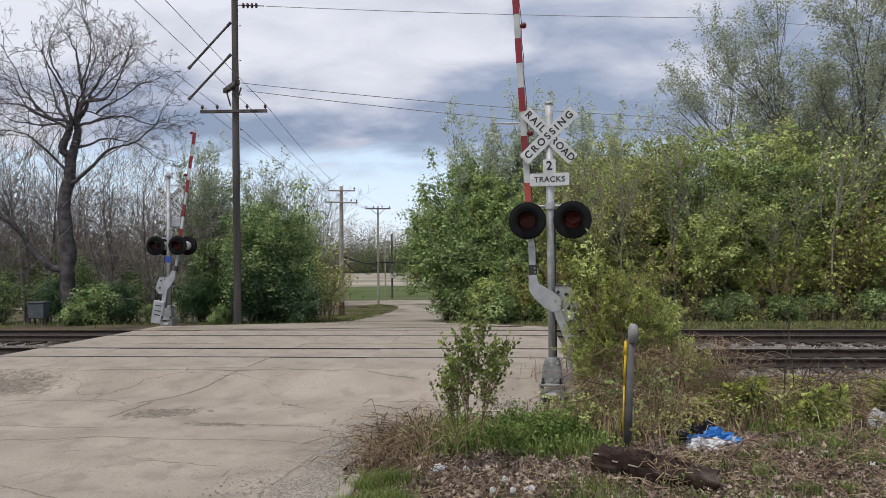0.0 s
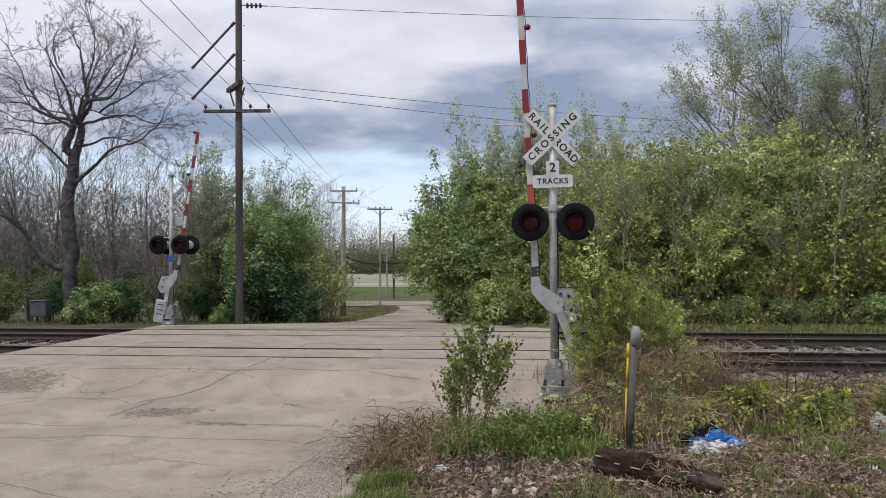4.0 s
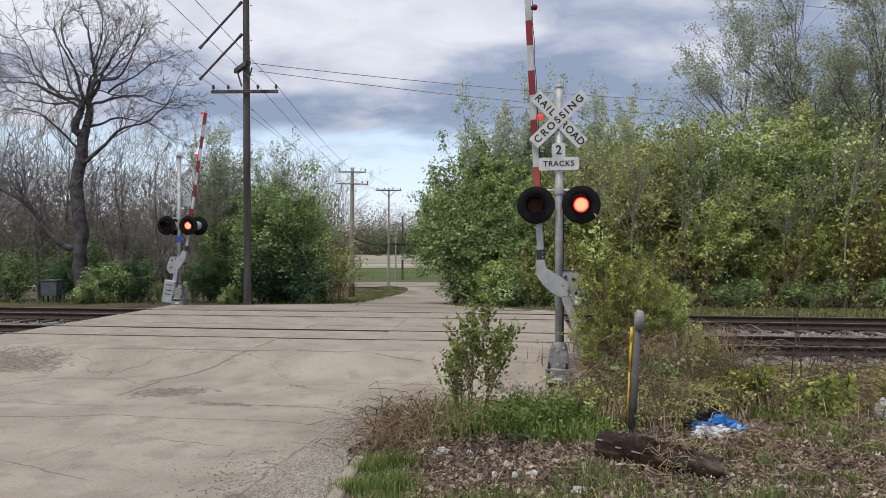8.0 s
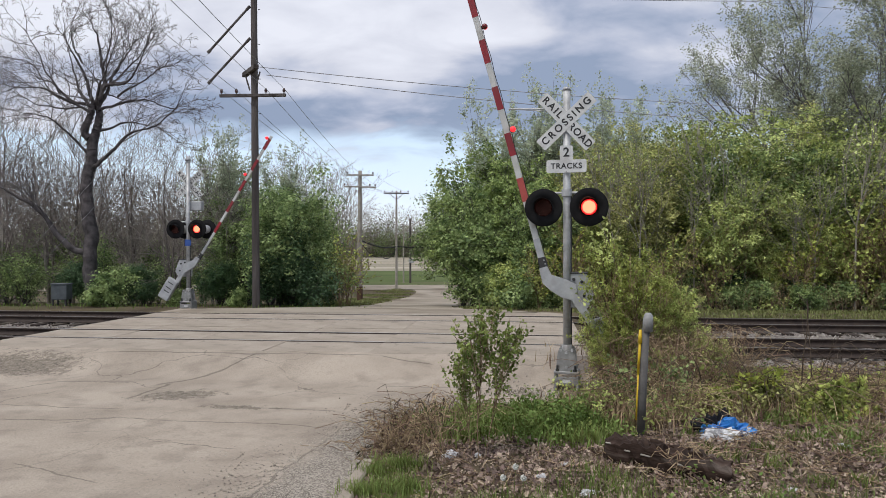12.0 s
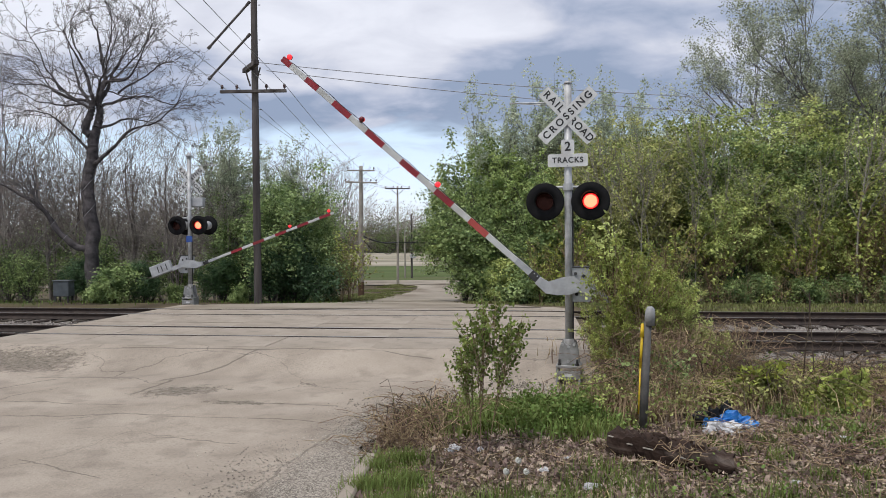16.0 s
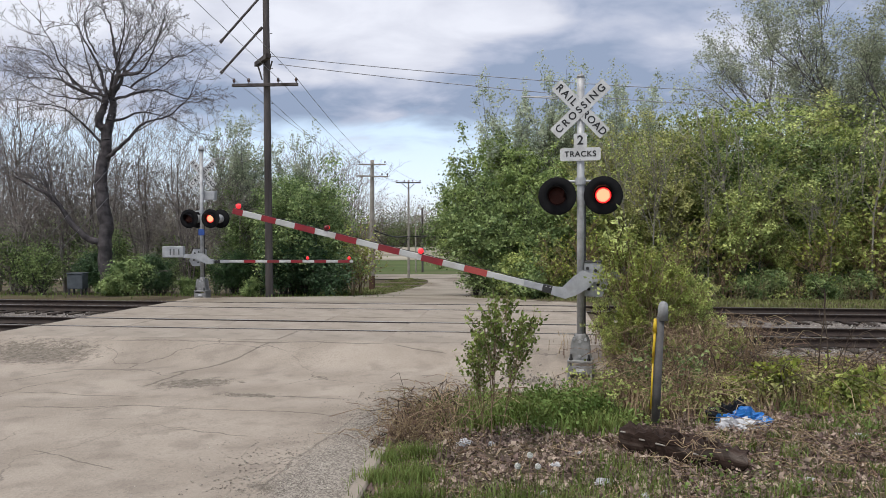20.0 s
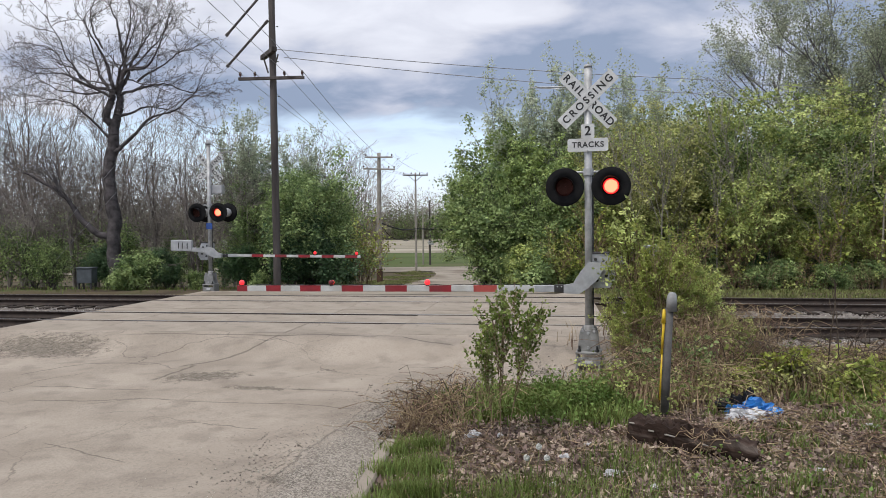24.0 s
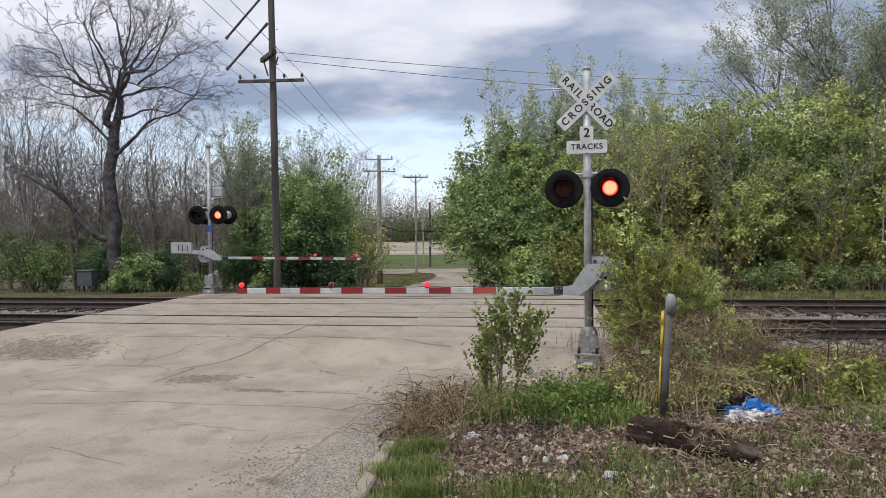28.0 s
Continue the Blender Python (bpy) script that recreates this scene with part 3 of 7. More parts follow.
def mesh(name, verts, faces):
    me = bpy.data.meshes.new(name)
    verts, faces = np.asarray(verts, dtype=np.float32), np.asarray(faces, dtype=np.int32)
    k = faces.shape[1]
    me.vertices.add(len(verts))
    me.vertices.foreach_set("co", verts.ravel())
    me.loops.add(faces.size)
    me.loops.foreach_set("vertex_index", faces.ravel())
    me.polygons.add(len(faces))
    me.polygons.foreach_set("loop_start", np.arange(0, faces.size, k, dtype=np.int32))
    me.update(calc_edges=True)
    return me


def box(bm, x0, x1, y0, y1, z0, z1, bevel=0.0, m=None):
    r = bmesh.ops.create_cube(bm, size=1, matrix=Matrix.LocRotScale(((x0 + x1) / 2, (y0 + y1) / 2, (z0 + z1) / 2), None, (x1 - x0, y1 - y0, z1 - z0)))
    vs = r["verts"]
    if bevel:
        es = list({e for v in vs for e in v.link_edges})
        vs = list({v for f in bmesh.ops.bevel(bm, geom=es, offset=bevel, segments=1, affect="EDGES")["faces"] for v in f.verts} | {v for v in vs if v.is_valid})
    if m:
        bmesh.ops.transform(bm, matrix=m, verts=vs)
    return bm


def rod(bm, a, b, r0, r1=None, sides=12):
    a, b = Vector(a), Vector(b)
    d = b - a
    m = Matrix.Translation((a + b) / 2) @ d.to_track_quat("Z", "Y").to_matrix().to_4x4()
    bmesh.ops.create_cone(bm, cap_ends=True, segments=sides, radius1=r0, radius2=r0 if r1 is None else r1, depth=d.length, matrix=m)
    return bm


def tube(bm, points, r, sides=6):
    """One closed tube through the points, which run mainly along x."""
    rings = [[bm.verts.new((x, y + r * math.cos(2 * math.pi * i / sides), z + r * math.sin(2 * math.pi * i / sides))) for i in range(sides)] for x, y, z in points]
    for a, b in zip(rings, rings[1:]):
        for i in range(sides):
            j = (i + 1) % sides
            bm.faces.new((a[i], a[j], b[j], b[i]))
    bm.faces.new(rings[0][::-1])
    bm.faces.new(rings[-1])
    bmesh.ops.recalc_face_normals(bm, faces=bm.faces)
    return bm


def prism(bm, outline, y0, y1):
    """An outline in x, z given thickness from y0 to y1."""
    lo = [bm.verts.new((x, y0, z)) for x, z in outline]
    hi = [bm.verts.new((x, y1, z)) for x, z in outline]
    bm.faces.new(lo)
    bm.faces.new(hi[::-1])
    for i in range(len(lo)):
        j = (i + 1) % len(lo)
        bm.faces.new((lo[j], lo[i], hi[i], hi[j]))
    bmesh.ops.recalc_face_normals(bm, faces=bm.faces)
    return bm


def lathe(bm, profile, m=None, sides=24):
    """Profile of (radius, height) turned about z."""
    rings = []
    for r, z in profile:
        if r < 1e-6:
            rings.append([bm.verts.new((0, 0, z))])
        else:
            rings.append([bm.verts.new((r * math.cos(2 * math.pi * i / sides), r * math.sin(2 * math.pi * i / sides), z)) for i in range(sides)])
    for a, b in zip(rings, rings[1:]):
        for i in range(sides):
            j = (i + 1) % sides
            f = [a[i % len(a)], a[j % len(a)], b[j % len(b)], b[i % len(b)]]
            f = list(dict.fromkeys(f))
            if len(f) > 2:
                bm.faces.new(f)
    if m:
        bmesh.ops.transform(bm, matrix=m, verts=[v for r in rings for v in r])
    return bm


def letters(text, size, material, parent, m, name="lettering", spacing=1.0):
    cu = bpy.data.curves.new(name, "FONT")
    cu.body, cu.size, cu.align_x, cu.align_y, cu.extrude, cu.space_character = text, size, "CENTER", "CENTER", 0.002, spacing
    cu.offset = size * 0.022
    tmp = new(name, cu)
    me = bpy.data.meshes.new_from_object(tmp.evaluated_get(bpy.context.evaluated_depsgraph_get()))
    bpy.data.objects.remove(tmp)
    ob = obj(name, me, None, parent)
    me.materials.clear()
    me.materials.append(material)
    ob.matrix_basis = m
    return ob


def thing(name, label, category, m=None, group="", kind=""):
    ob = tagged(new(name), label, category, group, kind)
    if m:
        ob.matrix_basis = m
    return ob


# ---- the lie of the land ----
TURN = 6.9
TU, TN = (math.cos(radians(TURN)), -math.sin(radians(TURN))), (math.sin(radians(TURN)), math.cos(radians(TURN)))
RAIL_AT = (2.414, 14.12)
RAILS = (0.0, 1.5, 4.3, 5.8)
TOP = 0.34
PAD_S = (-11.9, 0.4)


def track(s, v, z=0.0):
    """A point s metres along the tracks and v metres beyond the first rail."""
    return Vector((RAIL_AT[0] + s * TU[0] + v * TN[0], RAIL_AT[1] + s * TU[1] + v * TN[1], z))


def track_pose(s, v, z=0.0):
    p = track(s, v, z)
    return pose(p.x, p.y, p.z, 0, 0, -TURN)


def smooth(a, b, x):
    t = np.clip((x - a) / (b - a), 0, 1)
    return t * t * (3 - 2 * t)


def land(x, y):
    """Height of the ground: a low railway bank, falling away behind it."""
    x, y = np.asarray(x, dtype=float), np.asarray(y, dtype=float)
    s = (x - RAIL_AT[0]) * TU[0] + (y - RAIL_AT[1]) * TU[1]
    v = (x - RAIL_AT[0]) * TN[0] + (y - RAIL_AT[1]) * TN[1]
    crossing = smooth(PAD_S[0] - 1.2, PAD_S[0] + 0.3, s) * (1 - smooth(PAD_S[1] + 0.1, PAD_S[1] + 1.2, s))
    near = 0.02 - 0.04 * smooth(0.2, 1.8, x) * smooth(9.5, 11.5, y) + 0.06 * smooth(2.5, 5.0, x) * (1 - smooth(9.0, 10.5, y))
    near = near - 0.10 * np.exp(-((x - 2.0) / 0.6) ** 2 - ((y - 11.35) / 0.45) ** 2)
    bank = smooth(-4.0, -1.2, v) * (1 - smooth(7.0, 11.0, v))
    off = near * (1 - bank) - bank * 0.14
    on = near * (1 - smooth(-2.9, -1.4, v)) + (TOP - 0.02) * smooth(-2.9, -1.4, v)
    on = on - np.interp(v, (7.1, 9.0, 11.7, 16, 22, 30, 40, 52), (0.0, 0.12, 0.32, 0.64, 1.07, 1.52, 1.92, 2.02))
    off = off + 0.1 * smooth(6.0, 8.5, v) - np.interp(v, (10.0, 14, 20, 30, 39, 52), (0.0, 0.25, 0.7, 1.45, 2.0, 1.82))
    return on * crossing + off * (1 - crossing)


def ground_z(x, y):
    return float(land(x, y))


def sheet(name, xs, ys, zf, material):
    X, Y = np.meshgrid(xs, ys)
    Zs = zf(X, Y)
    nx, ny = len(xs), len(ys)
    v = np.stack([X.ravel(), Y.ravel(), Zs.ravel()], 1)
    i = (np.arange(ny - 1)[:, None] * nx + np.arange(nx - 1)[None]).ravel()
    return obj(name, mesh(name, v, np.stack([i, i + 1, i + 1 + nx, i + nx], 1)), material, smooth=True)


def strip(name, ys, left, right, lift, material, nx=24):
    """A paved strip between two edges given as (y, x) lists, laid on the land."""
    lx, rx = np.interp(ys, *zip(*left)), np.interp(ys, *zip(*right))
    rx = rx + 0.07 * np.sin(ys * 3.1) + 0.05 * np.sin(ys * 7.7 + 1) + 0.03 * np.sin(ys * 17.0)
    t = np.linspace(0, 1, nx)
    X = lx[:, None] * (1 - t) + rx[:, None] * t
    Y = np.repeat(np.asarray(ys)[:, None], nx, 1)
    Zs = land(X, Y) + lift
    Zs[:, 0] -= 0.12
    Zs[:, -1] -= 0.12
    v = np.stack([X.ravel(), Y.ravel(), Zs.ravel()], 1)
    i = (np.arange(len(ys) - 1)[:, None] * nx + np.arange(nx - 1)[None]).ravel()
    return obj(name, mesh(name, v, np.stack([i, i + 1, i + 1 + nx, i + nx], 1)), material, smooth=True)


def spread(a, b, n, power):
    t = np.linspace(-1, 1, n)
    return (a + b) / 2 + (b - a) / 2 * np.sign(t) * np.abs(t) ** power


def ground_height(X, Y):
    z = land(X, Y)
    k = 0.035 * np.sin(X * 1.7 + 1.3 * np.sin(Y * 1.1)) * np.sin(Y * 1.9 + X * 0.6)
    paved = (X < np.interp(Y, (-8, 6.4, 8.2, 9.4, 10.3, 11.2, 11.75, 12.4, 24, 25, 60), (-2.2, -2.1, -2.0, -1.9, -1.6, -1.2, -0.6, 0.4, 2.0, 0.3, 0.1))) & (X > np.interp(Y, (-8, 12, 14, 22, 25, 28, 36, 47, 55), (-13, -11, -9.4, -8.6, -5.4, -4.5, -3.8, -3.5, -2.8))) & (Y < 54)
    apron = (Y > 10.9) & (Y < 16.5) & (X < 2.6) & (X > -9.0)
    return z + k * (1 - smooth(30, 60, np.abs(Y))) - 0.02 - 0.1 * paved - 0.3 * apron


gx = np.concatenate([np.linspace(-900, -40, 24), np.linspace(-38, 38, 153), np.linspace(40, 900, 24)])
gy = np.concatenate([np.linspace(-200, -8, 12), np.linspace(-6, 48, 136), np.linspace(50, 130, 30), np.linspace(150, 1500, 20)])
tagged(sheet("ground", gx, gy, ground_height, M["soil"]), "rough soil with weeds and short grass", "ground", kind="structure")


# near road: from behind the camera up to the crossing panels
def near_road():
    left = ((-8, -13.0), (6, -12.5), (12, -11.5), (14.2, -9.8), (16.5, -9.8))
    right = ((-8, -1.05), (5, -0.98), (6.4, -0.93), (8.2, -0.84), (9.0, -0.7), (9.7, -0.3), (10.1, 0.6), (10.4, 1.9), (11.0, 2.9), (12.4, 3.3), (13, 3.3), (16.5, 3.3))
    ys = np.concatenate([np.linspace(-8, 5, 14), np.linspace(5.2, 16.2, 100)])
    ob = strip("road", ys, left, right, 0.02, M["road"], 60)
    me = ob.data
    co = np.empty(len(me.vertices) * 3)
    me.vertices.foreach_get("co", co)
    co = co.reshape(-1, 3)
    # butt against the first row of panels
    v = (co[:, 0] - RAIL_AT[0]) * TN[0] + (co[:, 1] - RAIL_AT[1]) * TN[1]
    over = np.maximum(v + 1.47, 0)
    co[:, 0] -= over * TN[0]
    co[:, 1] -= over * TN[1]
    co[:, 2] = land(co[:, 0], co[:, 1]) + 0.02 + 0.008 * np.sin(co[:, 0] * 2.1) * np.sin(co[:, 1] * 1.6)
    me.vertices.foreach_set("co", co.ravel().astype(np.float32))
    me.update()
    tagged(ob, "worn pale concrete road with cracks and dirt-filled hollows", "road", kind="structure")


near_road()
ob = strip("road_beyond", np.linspace(21.0, 67.0, 80), ((21, -9.3), (22.4, -8.6), (24.5, -6.2), (28, -4.8), (36, -4.1), (47, -3.85), (54, -3.15), (61, -2.7), (64, -2.9), (66.2, -3.5), (67, -4.5)), ((21, 3.4), (23, 2.4), (25, 0.9), (39, 0.75), (56, 1.3), (62, 2.0), (65, 4), (67, 9)), 0.025, M["farroad"], 20)
tagged(ob, "dusty pale road running down from the crossing", "road", kind="structure")
ob = strip("cross_street", np.linspace(66.0, 74.0, 8), ((60, -40), (75, -40)), ((60, 40), (75, 40)), 0.05, M["farroad"], 80)
tagged(ob, "pale side street running across", "road", kind="structure")
ob = strip("lawn", np.linspace(74.3, 118.0, 10), ((70, -30), (120, -30)), ((70, 40), (120, 40)), 0.05, M["lawn"], 60)
tagged(ob, "mown green lawn beyond the side street", "lawn", kind="structure")
ob = strip("gravel_lot", np.linspace(118.5, 270.0, 10), ((110, -42), (280, -60)), ((110, 45), (280, 60)), 0.06, M["pale"], 40)
tagged(ob, "pale gravel lot in the distance", "lot", kind="structure")


# ---- railway ----
def rail_mesh(length):
    """Rail section: foot, web and head, along x."""
    prof = [(-0.07, -0.17), (0.07, -0.17), (0.07, -0.155), (0.012, -0.135), (0.012, -0.045), (0.035, -0.035), (0.035, -0.006), (0.029, 0.0), (-0.029, 0.0), (-0.035, -0.006), (-0.035, -0.035), (-0.012, -0.045), (-0.012, -0.135), (-0.07, -0.155)]
    k = len(prof)
    v = [(0, y, z) for y, z in prof] + [(length, y, z) for y, z in prof]
    f = [(i, (i + 1) % k, k + (i + 1) % k, k + i) for i in range(k)]
    me = mesh("rail", v, f)
    me.materials.append(M["rail"])
    me.materials.append(M["railtop"])
    me.polygons.foreach_set("material_index", [1 if i == 7 else 0 for i in range(k)])
    return me


RAIL = rail_mesh(110.0)
for i, v in enumerate(RAILS):
    ob = tagged(new("rail", RAIL), "rusty steel rail with a polished running edge", "rail", "rails of the two tracks", "structure")
    ob.matrix_basis = track_pose(-55, v, TOP - (0.0 if i < 2 else 0.0))


def ballast(name, s0, s1):
    prof = [(-2.6, -0.12), (-1.6, 0.10), (-0.9, 0.13), (2.3, 0.12), (2.9, 0.03), (3.5, 0.12), (6.7, 0.13), (7.4, 0.10), (8.6, -0.14)]
    ss = np.linspace(s0, s1, 60)
    rng = np.random.default_rng(3)
    pv = np.interp(np.linspace(0, 1, 40), np.linspace(0, 1, len(prof)), [p[0] for p in prof])
    pz = np.interp(pv, *zip(*prof))
    v = np.array([track(s, a, z) for s in ss for a, z in zip(pv, pz)])
    v[:, 2] += rng.normal(0, 0.015, len(v))
    n = len(pv)
    i = (np.arange(len(ss) - 1)[:, None] * n + np.arange(n - 1)[None]).ravel()
    ob = obj(name, mesh(name, v, np.stack([i, i + n, i + n + 1, i + 1], 1)), M["ballast"])
    return tagged(ob, "bed of dusty grey-brown ballast under the tracks", "ballast", kind="structure")


ballast("ballast_east", PAD_S[1] + 0.1, 55)
ballast("ballast_west", -55, PAD_S[0] - 0.1)


def tie_mesh():
    bm = box(bmesh.new(), -0.11, 0.11, -0.55, 2.05, -0.17, 0.0, 0.012)
    me = bpy.data.meshes.new("tie")
    bm.to_mesh(me)
    bm.free()
    me.materials.append(M["tie"])
    return me


TIE = tie_mesh()
rng = np.random.default_rng(5)
for side, s0, s1 in (("east", PAD_S[1] + 0.35, 24.0), ("west", -34.0, PAD_S[0] - 0.35)):
    for k, v in enumerate((0.0, 4.3)):
        home = thing(f"track_bed_{side}_{k + 1}", "row of dark weathered wooden ties in ballast", "railway ties", kind="structure")
        for s in np.arange(s0, s1, 0.53):
            ob = new("tie", TIE)
            ob.parent = home
            ob.matrix_basis = track_pose(s + rng.normal(0, 0.02), v + rng.normal(0, 0.03), TOP - 0.172 + rng.normal(0, 0.006)) @ pose(0, 0, 0, 0, 0, rng.normal(0, 1))


def stones(name, n, s0, s1, v0, v1, size, seed):
    """Loose broken stones, each a dented tetra-like lump."""
    r = np.random.default_rng(seed)
    base = np.array([(1, 0, -.5), (-.5, .9, -.5), (-.5, -.9, -.5), (.1, .1, .8), (.6, .6, .3)])
    tris = np.array([(0, 1, 2), (0, 4, 1), (4, 3, 1), (0, 3, 4), (1, 3, 2), (0, 2, 3)])
    s, v = r.uniform(s0, s1, n), r.uniform(v0, v1, n)
    prof_v = (-2.6, -1.6, -0.9, 2.3, 2.9, 3.5, 6.7, 7.4, 8.6)
    prof_z = (-0.12, 0.10, 0.13, 0.12, 0.03, 0.12, 0.13, 0.10, -0.14)
    z = np.interp(v, prof_v, prof_z) + 0.01
    cx = RAIL_AT[0] + s * TU[0] + v * TN[0]
    cy = RAIL_AT[1] + s * TU[1] + v * TN[1]
    a = r.uniform(0, 6.28, n)
    k = size * r.uniform(0.6, 1.4, n)
    p = base[None] * (1 + r.normal(0, 0.25, (n, 5, 3)))
    x = p[..., 0] * np.cos(a)[:, None] - p[..., 1] * np.sin(a)[:, None]
    y = p[..., 0] * np.sin(a)[:, None] + p[..., 1] * np.cos(a)[:, None]
    P = np.stack([cx[:, None] + x * k[:, None], cy[:, None] + y * k[:, None], z[:, None] + p[..., 2] * k[:, None] * 0.8], 2).reshape(-1, 3)
    F = (tris[None] + 5 * np.arange(n)[:, None, None]).reshape(-1, 3)
    return tagged(obj(name, mesh(name, P, F), M["stone"]), "loose grey-brown ballast stones along the track", "ballast stones", kind="stuff")


stones("ballast_stones", 16000, PAD_S[1] + 0.2, 20, -2.4, 7.4, 0.035, 7)
stones("ballast_stones", 9000, -26, PAD_S[0] - 0.2, -2.4, 7.4, 0.035, 8)


def crossing_panels():
    home = thing("level_crossing", "concrete level crossing panels laid between two pairs of rails", "level crossing", kind="structure")
    r = np.random.default_rng(11)
    rows = ((-1.43, -0.07), (0.125, 1.375), (1.57, 2.37), (2.45, 4.23), (4.425, 5.675), (5.87, 7.15))
    L = 2.05
    for v0, v1 in rows:
        shift = 0.0
        w = v1 - v0
        bm = box(bmesh.new(), 0.003, L - 0.003, 0.0, w, -0.22, 0.0, 0.008)
        me = bpy.data.meshes.new("panel")
        bm.to_mesh(me)
        bm.free()
        me.materials.append(M["panel"])
        for k in range(6):
            ob = new("panel", me)
            ob.parent = home
            ob.matrix_basis = track_pose(PAD_S[0] + k * L + shift, v0, TOP - 0.008 + r.normal(0, 0.004)) @ pose(0, 0, 0, r.normal(0, 0.08), r.normal(0, 0.05), 0)
    bm = box(bmesh.new(), PAD_S[0], PAD_S[1], -1.46, 7.1, -0.3, -0.10)
    bed = part("filler", bm, M["dark"], home, "dark rubber filler under the panels")
    bed.matrix_basis = track_pose(0, 0, TOP)


# ---- crossing signals with gates ----
HALF = 0.6535   # seconds that each lamp stays lit
FIRST, SWAP = 6.25, 7.18
moving_arms, moving_lamps = [], []


def disc_lamp(sig, x, z, face, phase, reach=0.30):
    """One flashing lamp: round background, hood, red lens, and a turning reflector that glows on one side. face: -1 towards -y, 1 towards +y."""
    m = pose(x, face * 0.16, z, 90, 0, 0 if face < 0 else 180)   # local +z points out of the lamp
    bm = lathe(bmesh.new(), [(0.0, -0.03), (0.155, -0.03), (0.155, 0.0), (0.322, 0.0), (0.33, -0.008), (0.33, -0.016), (0.165, -0.02)], None, 40)
    disc = part("background_disc", bm, M["black"], sig, "round matt black background disc", True)
    disc.matrix_basis = m
    bm = lathe(bmesh.new(), [(0.135, -0.025), (0.15, -0.10), (0.12, -0.20), (0.05, -0.23), (0.0, -0.23)], None, 24)
    part("lamp_housing", bm, M["alu"], disc, "grey lamp housing", True)
    # hood: an open half tube over the lens
    bm, n = bmesh.new(), 20
    rows = []
    for j, (zz, cut) in enumerate(((0.002, 0.0), (reach, 0.55))):
        row = []
        for i in range(n + 1):
            a = radians(-25) + (math.pi + radians(50)) * i / n
            drop = zz if j == 0 else reach * (0.35 + 0.65 * max(0, math.sin(a)))
            for rr in (0.162, 0.158):
                row.append(bm.verts.new((rr * math.cos(a), rr * math.sin(a), drop)))
        rows.append(row)
    for i in range(n):
        for off in (0, 1):
            bm.faces.new((rows[0][2 * i + off], rows[0][2 * i + 2 + off], rows[1][2 * i + 2 + off], rows[1][2 * i + off]))
        bm.faces.new((rows[1][2 * i], rows[1][2 * i + 2], rows[1][2 * i + 3], rows[1][2 * i + 1]))
    hood = part("hood", bm, M["black"], disc, "", True)
    bm = lathe(bmesh.new(), [(0.150, 0.004), (0.13, 0.022), (0.08, 0.036), (0.0, 0.042), (0.0, 0.036), (0.08, 0.030), (0.13, 0.016), (0.148, 0.002)], None, 32)
    part("lens", bm, M["lens"], disc, "domed red glass lens", True)
    bm = lathe(bmesh.new(), [(0.0, 0.004), (0.092, 0.004), (0.136, 0.004)], None, 32)
    bm.faces.ensure_lookup_table()
    back = lathe(bmesh.new(), [(0.140, 0.003), (0.140, -0.003), (0.0, -0.003)], None, 32)
    me = bpy.data.meshes.new("tmp")
    back.to_mesh(me)
    back.free()
    n0 = len(bm.faces)
    bm.from_mesh(me)
    bpy.data.meshes.remove(me)
    bm.faces.ensure_lookup_table()
    for i, f in enumerate(bm.faces):
        f.material_index = 1 if i >= n0 else 0
    ref = part("reflector", bm, M["lamp"], disc, "turning reflector, lit on one side", False)
    ref.data.materials.append(M["lensblack" if phase == "a" else "lensdark"])
    moving_lamps.append((ref, phase, Matrix.Translation((0, 0, -0.0))))
    return disc


def rounded(a, b, c, x=0.0, z=0.0):
    """Outline of a plate with its corners rounded off."""
    turn = [(c * (1 - math.cos(k)), c * (1 - math.sin(k))) for k in (0, 0.52, 1.05, 1.571)]
    out = [(a - p, b - q) for p, q in turn]
    out += [(-a + p, b - q) for p, q in turn[::-1]] + [(-a + p, -b + q) for p, q in turn] + [(a - p, -b + q) for p, q in turn[::-1]]
    return [(x + p, z + q) for p, q in out]


def blade(sig, text, turn, y, z, both):
    bm = prism(bmesh.new(), rounded(0.61, 0.114, 0.02), -0.003, 0.003)
    ob = part("crossbuck_blade", bm, M["white"], sig, "white reflective crossbuck blade with black letters")
    ob.matrix_basis = pose(0, y, z, 0, turn, 0)
    if text == "CROSSING":
        letters(text, 0.175, M["letter"], ob, pose(0, -0.006, 0, 90, 0, 0), spacing=1.42)
    else:
        letters("RAIL", 0.175, M["letter"], ob, pose(-0.345, -0.006, 0, 90, 0, 0), spacing=1.34)
        letters("ROAD", 0.175, M["letter"], ob, pose(0.345, -0.006, 0, 90, 0, 0), spacing=1.12)
    return ob


def arm_lamp(arm, x, z, phase):
    bm = lathe(bmesh.new(), [(0.0, 0.06), (0.03, 0.056), (0.047, 0.035), (0.054, 0.0), (0.047, -0.035), (0.03, -0.056), (0.0, -0.06)], pose(0, 0, 0, 90, 0, 0), 16)
    for f in bm.faces:
        c = f.calc_center_median()
        f.material_index = 0 if c.y < -0.012 else 1
    ob = part("arm_lamp", bm, M["armlamp"], arm, "small red gate lamp", True)
    ob.data.materials.append(M["armdark"])
    ob.matrix_basis = pose(x, 0, z)
    moving_lamps.append((ob, phase, Matrix.Translation((x, 0, z))))
    bm = box(bmesh.new(), x - 0.03, x + 0.03, -0.02, 0.02, z - 0.09, z - 0.05, 0.004)
    part("lamp_bracket", bm, M["dark"], arm)


